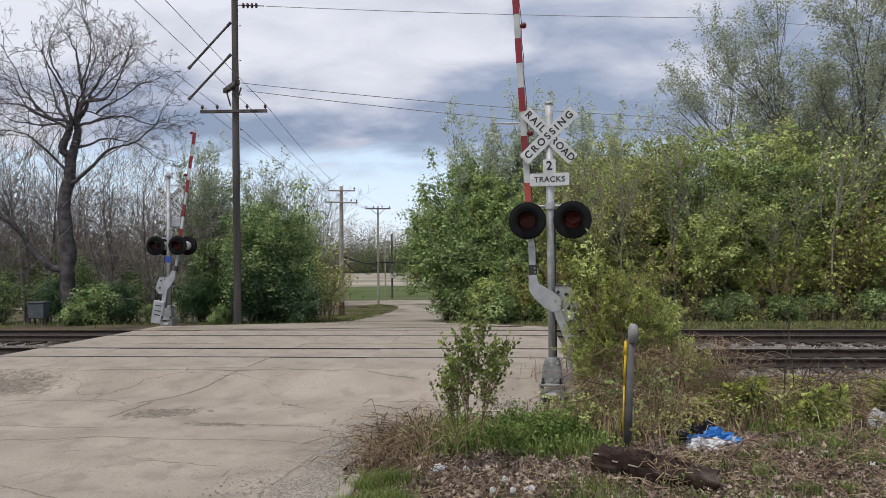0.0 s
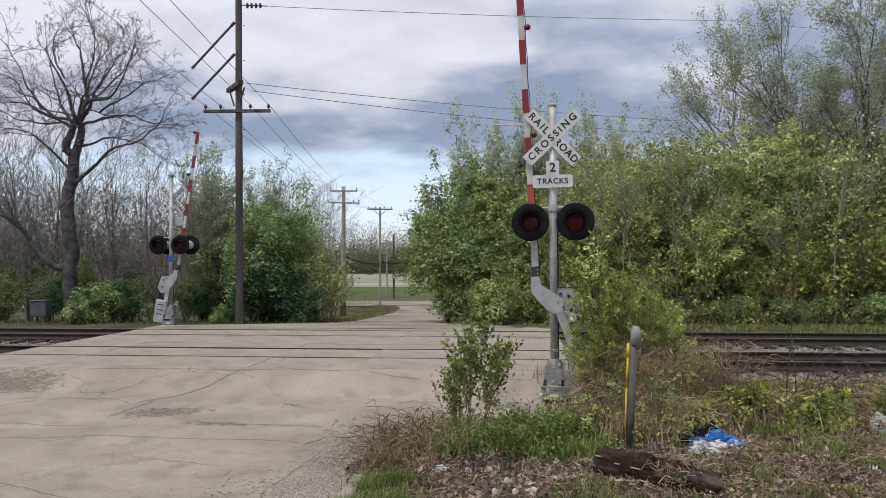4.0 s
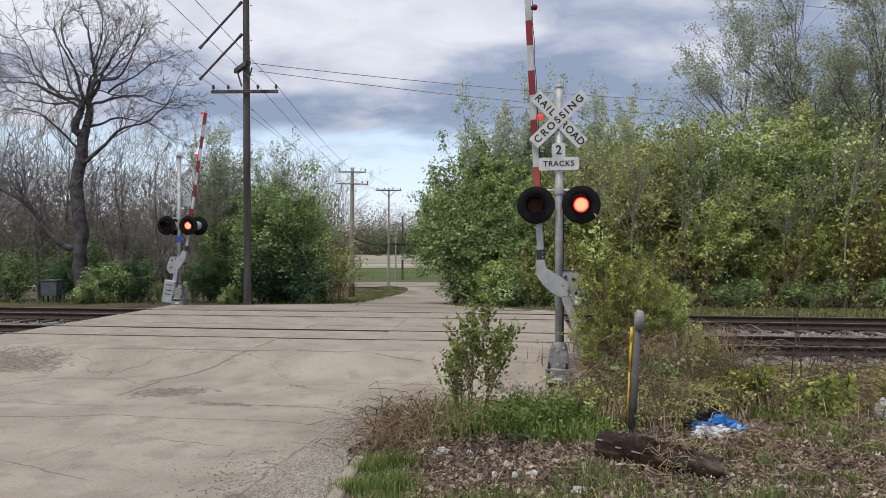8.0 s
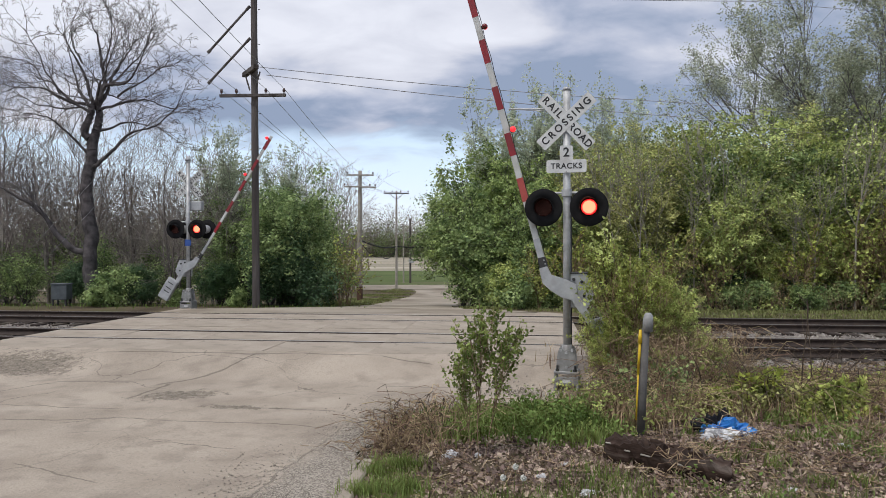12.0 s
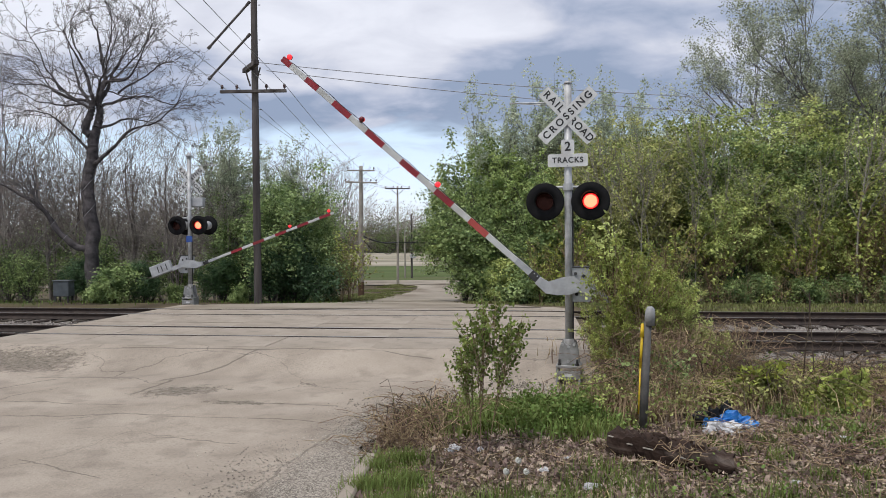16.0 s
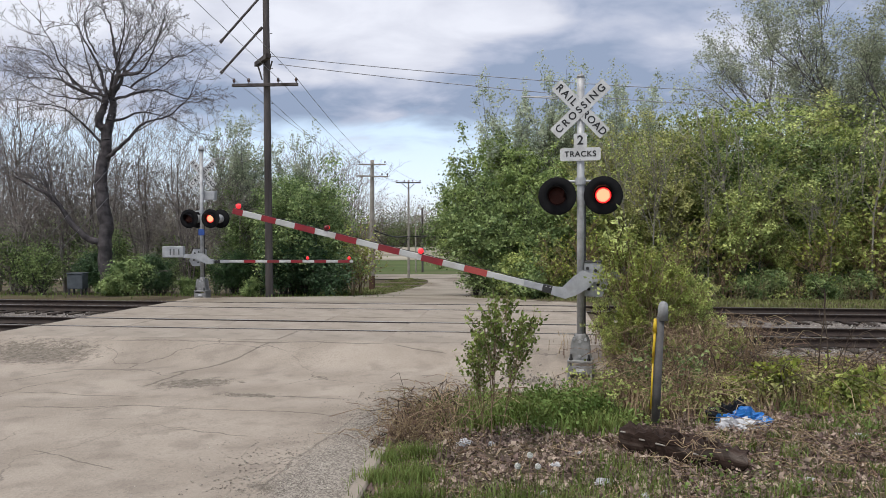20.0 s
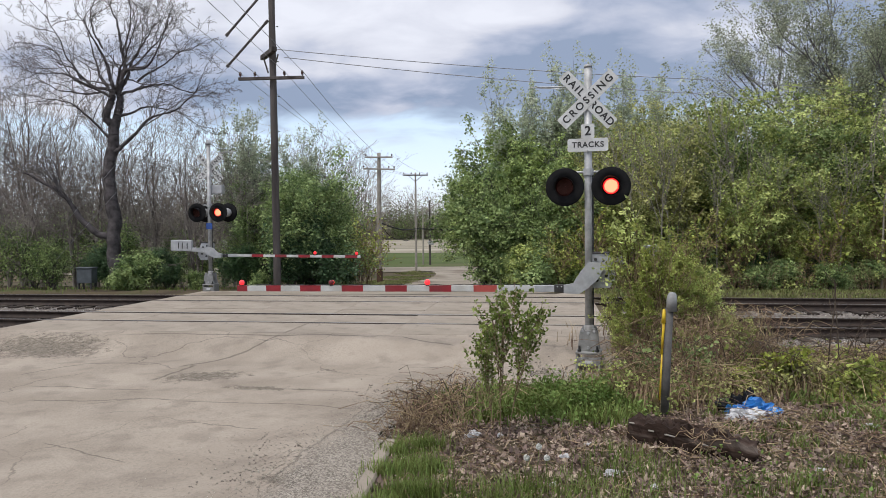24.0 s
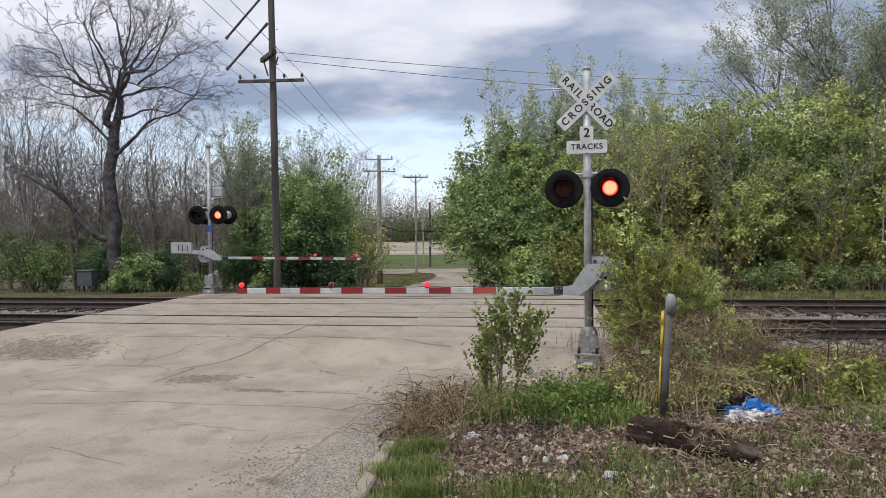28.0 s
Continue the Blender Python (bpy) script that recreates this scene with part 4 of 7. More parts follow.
def gate(sig, pivot, away, length, reds, faded, lamps, k=0.25, half=0.055):
    """A gate arm on its pivot, built level. away: -1 falls towards -x, 1 towards +x. reds: spans of red tape from the pivot."""
    arm_bm = box(bmesh.new(), min(away * 0.62, away * length), max(away * 0.62, away * length), -0.022, 0.022, -k - half, -k + half, 0.008)
    arm = part("gate_arm", arm_bm, M["armwhite"], sig, "long white gate arm with red stripes")
    for a, b in reds + faded:
        bm = box(bmesh.new(), min(away * a, away * b), max(away * a, away * b), -0.0245, 0.0245, -k - half - 0.0025, -k + half + 0.0025)
        # the innermost red stripe carries sky sheen in its colour
        part("stripe", bm, M["faded"] if (a, b) in faded else M["red"], arm, "red stripe with pale sky sheen in its colour" if (a, b) in faded else "red reflective stripe")
    for x, phase in lamps:
        arm_lamp(arm, away * x, -k + 0.115, phase)
    # lamp cable tied along the top edge
    run = [(away * x, 0, -k + half + 0.016 + 0.009 * math.sin(x * 9.0)) for x in np.arange(0.7, length - 0.2, 0.16)]
    part("lamp_cable", tube(bmesh.new(), run, 0.007), M["dark"], arm, "thin dark cable along the arm")
    butt = box(bmesh.new(), *sorted((away * 0.60, away * 1.0)), -0.027, 0.027, -k - half - 0.004, -k + half + 0.004, 0.006)
    part("arm_butt", butt, M["alu"], arm, "grey steel arm butt")
    # bracket from the pivot down to the arm
    q = 0.25 - k
    out = [(away * a, b) for a, b in ((-0.16, 0.10), (0.05, 0.12), (0.18, 0.02 + q * 0.5), (0.32, -0.15 + q), (0.48, -0.18 + q), (0.48, -0.32 + q), (0.22, -0.33 + q), (0.06, -0.25 + q * 0.8), (-0.10, -0.14 + q * 0.4), (-0.18, -0.04))]
    part("arm_bracket", prism(bmesh.new(), out, -0.16, -0.06), M["alu"], arm, "grey cast arm bracket")
    bm = box(bmesh.new(), min(away * 0.43, away * 0.66), max(away * 0.43, away * 0.66), -0.045, 0.045, -k - half - 0.015, -k + half + 0.015, 0.01)
    part("arm_clamp", bm, M["dark"], arm, "dark arm clamp")
    for x in (0.47, 0.53, 0.60):
        rod(bm := bmesh.new(), (away * x, -0.065, -k + 0.04), (away * x, 0.065, -k + 0.04), 0.012, sides=6)
        part("bolt", bm, M["galv"], arm)
    # counterweights on the far side of the pivot
    rise = 0.0 if away > 0 else 0.20
    part("counterweight_arm", prism(bmesh.new(), [(-away * 0.10, -0.05), (-away * 0.10, 0.09), (-away * 0.75, 0.10 + rise), (-away * 0.75, -0.04 + rise)], -0.15, -0.10), M["alu"], arm)
    bm = box(bmesh.new(), *sorted((-away * 0.60, -away * (1.38 if away > 0 else 1.15))), -0.19, -0.03, -0.03 + rise, 0.36 if away > 0 else 0.40, 0.02)
    cw = part("counterweight", bm, M["alu"], arm, "grey slotted counterweight")
    for x in (0.74, 0.92, 1.06) if away > 0 else ():
        bm = box(bmesh.new(), *sorted((-away * x, -away * (x + 0.035))), -0.194, -0.19, 0.06, 0.27)
        part("slot", bm, M["dark"], cw)
    moving_arms.append((arm, pivot, away))
    return arm


def signal(name, label, x, y, z, yaw, top, lamp_z, away, pivot_z, sign_y, spec):
    sig = thing(name, label, "crossing signal", pose(x, y, z, 0, 0, yaw), "crossing signals")
    part("mast", rod(rod(bmesh.new(), (0, 0, 0.50), (0, 0, top), 0.065, sides=20), (0, 0, top), (0, 0, top + 0.05), 0.075, 0.05, 20), M["galv"], sig, "round galvanised mast", True)
    # cast base with gussets and bolts on a steel plate and a concrete footing
    bm = lathe(bmesh.new(), [(0.0, 0.30), (0.15, 0.30), (0.15, 0.34), (0.12, 0.36), (0.10, 0.62), (0.085, 0.74), (0.0, 0.74)], None, 16)
    part("base_casting", bm, M["cast"], sig, "dull grey cast mast base", True)
    for sy in (-1, 1):
        plate = prism(bmesh.new(), [(-0.19, 0.30), (0.19, 0.30), (0.175, 0.37), (0.15, 0.60), (0.12, 0.70), (0.07, 0.70), (0.05, 0.66), (-0.05, 0.66), (-0.07, 0.70), (-0.12, 0.70), (-0.15, 0.60), (-0.175, 0.37)], sy * 0.145 - 0.02, sy * 0.145 + 0.02)
        gusset = part("gusset", plate, M["cast"], sig)
        for bx, bz in ((0, 0.62), (0, 0.37), (-0.10, 0.66), (0.10, 0.66)):
            part("bolt", rod(bmesh.new(), (bx, sy * 0.165, bz), (bx, sy * 0.19, bz), 0.026, sides=6), M["galv"], gusset)
    bm = box(bmesh.new(), -0.215, 0.215, -0.215, 0.215, 0.255, 0.30, 0.01)
    part("base_plate", bm, M["cast"], sig, "square steel base plate")
    bm = bmesh.new()
    for sx in (-1, 1):
        box(bm, sx * 0.19 - 0.02, sx * 0.19 + 0.02, -0.2, 0.2, -0.2, 0.255, 0.004)
    box(bm, -0.17, 0.17, -0.2, -0.17, 0.06, 0.20, 0.004)
    part("footing_frame", bm, M["cast"], sig, "steel footing frame")
    bm = box(bmesh.new(), -0.06, 0.07, -0.212, -0.2, 0.10, 0.16)
    part("tag_plate", bm, M["white"], sig, "small white plate")
    for sx in (-1, 1):
        for sy in (-1, 1):
            bm = rod(bmesh.new(), (sx * 0.15, sy * 0.185, 0.30), (sx * 0.15, sy * 0.185, 0.40), 0.02, sides=6)
            part("bolt", rod(bm, (sx * 0.15, sy * 0.185, 0.30), (sx * 0.15, sy * 0.185, 0.335), 0.034, sides=6), M["dark"], sig)
    # gate mechanism case on the mast
    px, pz = spec.get("shift", 0.0), pivot_z - z
    out = [(-away * a, b) for a, b in ((-0.03, pz + 0.20), (0.0, pz + 0.27), (0.32, pz + 0.27), (0.47, pz - 0.14), (0.36, pz - 0.33), (0.0, pz - 0.33))]
    case = part("gate_mechanism", prism(bmesh.new(), out, -0.03 + 0.02, 0.30), M["alu"], sig, "grey cast gate mechanism case")
    bm = box(bmesh.new(), *sorted((away * 0.05, -away * 0.35)), -0.03, 0.32, pz + 0.262, pz + 0.285, 0.006)
    part("case_lid", bm, M["dark"], case)
    for a, b in ((0.12, 0.16), (0.26, 0.12), (0.30, -0.12), (0.14, -0.2)):
        part("hub_bolt", rod(bmesh.new(), (-away * a, -0.03, pz + b), (-away * a, 0.0, pz + b), 0.03, sides=8), M["dark"], case)
    part("pivot_shaft", rod(bmesh.new(), (px, -0.158, pz), (px, 0.34, pz), 0.055, sides=16), M["dark"], sig)
    # crossbuck and number of tracks
    blade(sig, "RAILROAD", 47, sign_y + 0.008, spec["buck"] - z, True)
    blade(sig, "CROSSING", -43, sign_y, spec["buck"] - z, True)
    if spec.get("tracks"):
        tz = spec["tracks"] - z
        bm = prism(bmesh.new(), rounded(0.345, 0.112, 0.03, 0, tz), sign_y - 0.003, sign_y + 0.003)
        bm = prism(bm, rounded(0.112, 0.122, 0.02, 0, tz + 0.235), sign_y - 0.003, sign_y + 0.003)
        tr = part("tracks_sign", bm, M["white"], sig, "white sign reading 2 TRACKS")
        letters("2", 0.22, M["letter"], tr, pose(0, sign_y - 0.006, tz + 0.235, 90, 0, 0))
        letters("TRACKS", 0.135, M["letter"], tr, pose(0, sign_y - 0.006, tz, 90, 0, 0), spacing=1.12)
        part("bolt", rod(bmesh.new(), (0, sign_y - 0.012, tz - 0.095), (0, sign_y, tz - 0.095), 0.012, sides=6), M["galv"], tr)
    else:
        bm = box(bmesh.new(), -0.02, 0.44, 0.06, 0.30, spec["buck"] - z - 0.92, spec["buck"] - z - 0.60, 0.02)
        part("bell_box", bm, M["alu"], sig, "pale grey equipment box")
        bm = box(bmesh.new(), -0.09, 0.13, -0.082, -0.076, lamp_z - z - 0.58, lamp_z - z - 0.36)
        part("notice", bm, M["blue"], sig, "small blue notice plate")
        bm = lathe(bmesh.new(), [(0.0, 0.16), (0.05, 0.15), (0.10, 0.06), (0.11, 0.0), (0.0, 0.0)], Matrix.Translation((0, 0, top + 0.06)), 16)
        part("bell", bm, M["alu"], sig, "grey bell on the mast top", True)
    # lamp cross-arm, front and back pairs
    lz = lamp_z - z
    bm = rod(rod(bmesh.new(), (-0.40, 0.0, lz + 0.26), (0.40, 0.0, lz + 0.26), 0.022, sides=10), (0, 0, lz + 0.20), (0, 0, lz + 0.32), 0.09, sides=16)
    bm = rod(rod(bm, (-0.39, -0.05, lz), (-0.39, 0.0, lz + 0.26), 0.02, sides=8), (0.39, -0.05, lz), (0.39, 0.0, lz + 0.26), 0.02, sides=8)
    part("lamp_crossarm", bm, M["galv"], sig, "galvanised lamp cross-arm")
    disc_lamp(sig, -0.39, lz, -1, "a")
    disc_lamp(sig, 0.39, lz, -1, "b")
    for sx, ph in spec["back"]:
        disc_lamp(sig, sx, lz, 1, ph)
    # thin side rod near the top
    zr = spec["rod"] - z
    bm = rod(rod(bmesh.new(), (away * 0.05, 0, zr), (away * 1.02, 0, zr + 0.04), 0.012, sides=8), (away * 0.05, 0, zr - 0.06), (away * 0.98, 0, zr + 0.035), 0.008, sides=8)
    part("side_rod", bm, M["galv"], sig, "thin galvanised side rod")
    bm = rod(bmesh.new(), (0.075, 0.03, 0.5), (0.075, 0.03, lz + 0.2), 0.013, sides=8)
    part("conduit", bm, M["dark"], sig, "dark cable conduit")
    sig.scale = [spec.get("size", 1.0)] * 3
    gate(sig, (px, 0, pz), away, spec["arm"], spec["reds"], spec["faded"], spec["lamps"], spec.get("drop", 0.25), spec.get("half", 0.055))
    return sig


NEAR = (2.00, 11.594, -0.001)
signal("crossing_signal", "grey railroad crossing signal with crossbuck and gate beside the road", *NEAR, -14, 5.20, 3.139, -1, 1.722, -0.09,
       dict(buck=4.639, tracks=3.859, rod=4.879, size=0.935, shift=0.06, drop=0.347, arm=6.99, reds=[(6.76, 6.99), (6.02, 6.34), (5.16, 5.60), (4.28, 4.72), (3.40, 3.83), (2.54, 2.96)], faded=[(1.69, 2.12)],
            lamps=[(6.89, "c"), (4.94, "a"), (3.00, "b")], back=[]))
FARS = (-8.93, 24.5, 0.14)
signal("crossing_signal", "grey railroad crossing signal with gate arm and bell across the tracks", *FARS, -6, 5.10, 2.93, 1, 1.61, 0.09,
       dict(buck=4.50, rod=5.0, arm=5.40, drop=0.17, half=0.043, reds=[(4.87, 5.28), (4.04, 4.46), (3.21, 3.63), (2.37, 2.79), (1.53, 1.95)], faded=[],
            lamps=[(5.26, "c"), (3.80, "b")], back=[(0.62, "a"), (-0.20, "b")]))


# ---- poles and wires ----
def pole(name, label, x, y, z, height, r0, r1, material, lean=0.0):
    ob = thing(name, label, "utility pole", pose(x, y, z, 0, lean, 0), "utility poles")
    n, k, prof = 14, 12, []
    for i in range(n + 1):
        t = i / n
        prof.append((r0 + (r1 - r0) * t + 0.004 * math.sin(i * 2.3), -0.3 + (height + 0.3) * t))
    part("shaft", lathe(bmesh.new(), prof + [(0.0, height)], None, k), material, ob, "", True)
    return ob


def crossarm(home, z, half, yaw, material, pins, y=-0.2, drop=0.0, thick=0.055):
    bm = box(bmesh.new(), -half, half, -thick, thick, -thick, thick, 0.008)
    arm = part("crossarm", bm, material, home, "weathered wooden crossarm")
    arm.matrix_basis = pose(0, 0, z, 0, drop, yaw) @ Matrix.Translation((0, y, 0))
    for x in pins:
        bm = rod(bmesh.new(), (x, 0, thick), (x, 0, thick + 0.09), 0.018, sides=8)
        bm = lathe(bm, [(0.0, 0.0), (0.055, 0.0), (0.045, 0.04), (0.06, 0.05), (0.05, 0.10), (0.03, 0.14), (0.0, 0.15)], Matrix.Translation((x, 0, thick + 0.06)), 10)
        part("insulator", bm, M["porcelain"], arm, "brown porcelain insulator")
    return arm


def cable(name, points, r=0.012, sag=0.0, label="thin grey overhead wire strung between poles", group="overhead wires", material="wire"):
    """A hanging wire from point to point, as a thin three-sided tube."""
    pts = []
    for a, b in zip(points, points[1:]):
        a, b = Vector(a), Vector(b)
        for i in range(17):
            t = i / 16
            p = a.lerp(b, t)
            p.z -= sag * 4 * t * (1 - t)
            pts.append(p)
    cu = bpy.data.curves.new(name, "CURVE")
    cu.dimensions, cu.bevel_depth, cu.bevel_resolution = "3D", r, 0
    sp = cu.splines.new("POLY")
    sp.points.add(len(pts) - 1)
    for q, p in zip(sp.points, pts):
        q.co = (*p, 1)
    tmp = new(name, cu)
    me = bpy.data.meshes.new_from_object(tmp.evaluated_get(bpy.context.evaluated_depsgraph_get()))
    bpy.data.objects.remove(tmp)
    me.materials.clear()
    return tagged(obj(name, me, M[material]), label, "wire", group)


PA = (-7.11, 26.5, 0.0)
pa = pole("utility_pole", "tall dark weathered wooden utility pole with crossarm beside the tracks", *PA, 14.5, 0.15, 0.115, M["wood"], -0.3)
crossarm(pa, 7.95, 1.25, -3, M["wood"], (-1.18, -0.62, 0.50, 1.18), -0.22, 0.4)
up = crossarm(pa, 8.90, 0.78, -58, M["wood"], (), -0.16, 0, 0.085)
bm = rod(rod(bmesh.new(), (-0.18, 0, 8.2), (-0.42, 0.25, 8.85), 0.03, sides=6), (0.1, -0.2, 8.3), (0.3, -0.35, 8.8), 0.03, sides=6)
part("arm_brace", bm, M["wood"], pa)
for zt, zb in ((11.35, 9.55), (10.15, 8.40)):
    a, b = Vector((-0.15, 0, zt)), Vector((-1.68, -0.2, zb))
    part("guy_strain_rod", rod(rod(rod(bmesh.new(), a, b, 0.045, sides=8), a, a.lerp(b, 0.08), 0.058, sides=8), a.lerp(b, 0.94), b, 0.062, sides=8), M["wood"], pa, "thick grey guy strain rod")
    c = b + (b - a).normalized() * 9.5
    cable("guy_wire", [Vector(PA) + b, Vector(PA) + c], 0.005, 0, "steel guy wire running down from the strain rod", "guy wires")
bm = bmesh.new()
for i in range(4):
    lathe(bm, [(0.0, -0.03), (0.10, -0.03), (0.10, 0.02), (0.04, 0.05), (0.0, 0.05)], pose(0.33 + 0.16 * i, 0, 11.98, 0, 90, 0), 12)
rod(bm, (0.1, 0, 12.0), (1.1, 0, 11.96), 0.02, sides=6)
part("strain_insulator", bm, M["porcelain"], pa, "row of dark red porcelain strain insulators")
for i in range(9):
    rod(bm := bmesh.new(), (0.17, -0.05, 0.8 + i * 1.3), (0.24, -0.05, 0.8 + i * 1.3), 0.015, sides=6)
    part("spike", bm, M["dark"], pa)

PB, PC = (-6.58, 54.0, -2.05), (-4.68, 67.0, -1.70)
pb = pole("utility_pole", "slim pale grey utility pole with two crossarms beside the road", *PB, 10.2, 0.22, 0.13, M["palewood"], 0.3)
crossarm(pb, 9.85, 1.05, 4, M["palewood"], (-0.98, 0.98), -0.16, -0.3)
crossarm(pb, 8.95, 1.22, 4, M["palewood"], (-1.15, 0.75, 1.15), -0.16, 1.0)
part("butt", rod(bmesh.new(), (0, 0, -0.1), (0, 0, 1.35), 0.24, 0.225, 12), M["butt"], pb, "dark creosoted butt")
pc = pole("utility_pole", "dark slim utility pole with one crossarm on a grass island", *PC, 9.35, 0.125, 0.08, M["palewood"], 0.2)
crossarm(pc, 9.1, 1.2, 2, M["wood"], (-1.1, -0.4, 0.4, 1.1), -0.14)
part("arm_brace", rod(rod(bmesh.new(), (-0.65, -0.1, 9.05), (0, -0.1, 8.5), 0.025, sides=6), (0.65, -0.1, 9.05), (0, -0.1, 8.5), 0.025, sides=6), M["wood"], pc)
part("guy_strain_rod", rod(bmesh.new(), (0.1, -0.05, 5.2), (2.6, -0.6, 6.7), 0.05, sides=6), M["palewood"], pc)
pd = pole("utility_pole", "short dark service pole with a meter box on the lawn", -3.9, 78.0, -1.72, 7.2, 0.12, 0.10, M["wood"])
bm = box(bmesh.new(), -0.15, 0.45, -0.4, -0.15, 2.3, 2.7, 0.03)
part("meter_box", bm, M["alu"], pd, "pale meter box")
part("second_post", rod(bmesh.new(), (-0.75, 0.1, -0.2), (-0.75, 0.1, 6.5), 0.09, 0.07, 8), M["palewood"], pd)

for x, z in ((-1.18, 8.12), (-0.62, 8.12), (0.50, 8.13), (1.18, 8.13)):
    a = Vector((PA[0] + x, PA[1] - 0.25, z))
    cable("overhead_wire", [a, (PB[0] + x * 0.95, PB[1] - 0.2, PB[2] + (9.15 if x > -0.7 else 10.05))], 0.012, 0.35)
    cable("overhead_wire", [(a.x + 0.2, -14.0, a.z + 1.0), a], 0.012, 0.2)
for x, z in ((-1.1, 9.2), (-0.4, 9.2), (0.4, 9.2), (1.1, 9.2)):
    cable("overhead_wire", [(PB[0] + x * 0.9, PB[1], PB[2] + (9.15 if abs(x) < 1 else 10.05)), (PC[0] + x, PC[1], PC[2] + z)], 0.010, 0.2)
cable("overhead_wire", [(PB[0], PB[1], 2.9), (PC[0], PC[1], 2.35), (12, 74, 2.6)], 0.055, 0.3, "thick black service cable between poles", material="cable")
cable("overhead_wire", [(PB[0], PB[1], 2.9), (-5.4, 60.0, 1.5), (PC[0], PC[1], 2.2)], 0.035, 0.5, "slack black service cable between poles", material="cable")
# wires off to the side along the tracks
cable("overhead_wire", [(PA[0] + 0.15, PA[1] - 0.2, 9.02), (9.9, 27.5, 7.85), (27, 38, 9.0)], 0.014, 0.12)
cable("overhead_wire", [(PA[0] + 0.55, PA[1] - 0.6, 8.62), (9.9, 27.0, 7.18), (26, 37, 7.6)], 0.014, 0.12)
cable("overhead_wire", [(PA[0] + 1.1, PA[1], 11.96), (12.0, 27.5, 11.82), (30, 38, 14.5)], 0.012, 0.08)


# ---- plants ----
def grow(seed, height, r0, levels, branch, spread, up=0.25, wander=0.16, first=0.3, ratio=0.62, segs=5, lean=(0, 0), thin=0.55, stems=1, base_spread=0.0, stiff=0.35):
    """A branching skeleton. branch: children per limb, level by level. Gives the segments and the outer ends."""
    r = np.random.default_rng(seed)
    out, tips, stack, limb = [], [], [], 0
    for k in range(stems):
        a = r.uniform(0, 6.283)
        d = np.array([lean[0] + base_spread * math.cos(a) * r.uniform(0.3, 1), lean[1] + base_spread * math.sin(a) * r.uniform(0.3, 1), 1.0])
        stack.append((np.array([0.4 * r0 * (stems > 1) * math.cos(a), 0.4 * r0 * (stems > 1) * math.sin(a), -0.1]), d / np.linalg.norm(d), height * (1 if k == 0 else r.uniform(0.55, 1)), r0, 0, k))
    while stack:
        p, d, length, rad, lv, stem = stack.pop()
        n, limb = max(2, segs - lv), limb + 1
        pts, dirs, rads = [p], [], []
        for i in range(n):
            d = d + r.normal(0, wander * (1 if lv else stiff), 3) + np.array([0, 0, up * (0.35 if lv else 0.1)])
            d = d / np.linalg.norm(d)
            q = p + d * (length / n)
            ra, rb = rad * (1 - thin * i / n), rad * (1 - thin * (i + 1) / n)
            out.append((*p, *q, ra, rb, lv, stem, limb))
            p = q
            pts.append(p)
            dirs.append(d)
            rads.append(rb)
        if lv >= levels:
            tips.append((*pts[-1], *d, length))
            if n > 2:
                tips.append((*pts[len(pts) // 2], *dirs[len(pts) // 2 - 1], length))
            continue
        m = branch[lv]
        for j in range(m):
            t = first + (1 - first) * (j + r.uniform(0, 1)) / m if lv == 0 else 0.2 + 0.8 * (j + r.uniform(0, 1)) / m
            f = t * n
            i = min(int(f), n - 1)
            q = pts[i] + (pts[i + 1] - pts[i]) * (f - i)
            a = r.normal(0, 1, 3)
            a = a - dirs[i] * (a @ dirs[i])
            a = a / (np.linalg.norm(a) + 1e-9)
            s = spread * r.uniform(0.6, 1.3)
            nd = dirs[i] * math.cos(s) + a * math.sin(s)
            stack.append((q, nd / np.linalg.norm(nd), length * ratio * r.uniform(0.65, 1.15) * (1.15 - 0.45 * t), max(rads[i] * r.uniform(0.45, 0.7), 0.004), lv + 1, stem))
    return np.array(out), np.array(tips)


def wood(name, S, material, parent, fat=1.0, least=0.006, label=""):
    """Tubes along the segments: six sides for thick ones, three for twigs."""
    V, F, base = [], [], 0
    for sides, pick in ((6, S[:, 6] > 0.04), (3, S[:, 6] <= 0.04)):
        s = S[pick]
        if not len(s):
            continue
        a, b = s[:, :3], s[:, 3:6]
        d = b - a
        d = d / (np.linalg.norm(d, axis=1, keepdims=True) + 1e-9)
        ref = np.where(np.abs(d[:, 2:3]) > 0.9, np.array([[1.0, 0, 0]]), np.array([[0, 0, 1.0]]))
        u = np.cross(d, ref)
        u /= np.linalg.norm(u, axis=1, keepdims=True)
        w = np.cross(d, u)
        ang = np.arange(sides) * 2 * math.pi / sides
        ring = np.cos(ang)[None, :, None] * u[:, None] + np.sin(ang)[None, :, None] * w[:, None]
        ra, rb = np.maximum(s[:, 6] * fat, least), np.maximum(s[:, 7] * fat, least)
        v = np.concatenate([a[:, None] + ring * ra[:, None, None], b[:, None] + ring * rb[:, None, None]], 1).reshape(-1, 3)
        i = np.arange(sides)
        j = (i + 1) % sides
        f = np.stack([i, j, j + sides, i + sides], 1)
        f = (f[None] + (np.arange(len(s)) * 2 * sides)[:, None, None] + base).reshape(-1, 4)
        base += len(v)
        V.append(v)
        F.append(f)
    return obj(name, mesh(name, np.concatenate(V), np.concatenate(F)), material, parent, label, True)


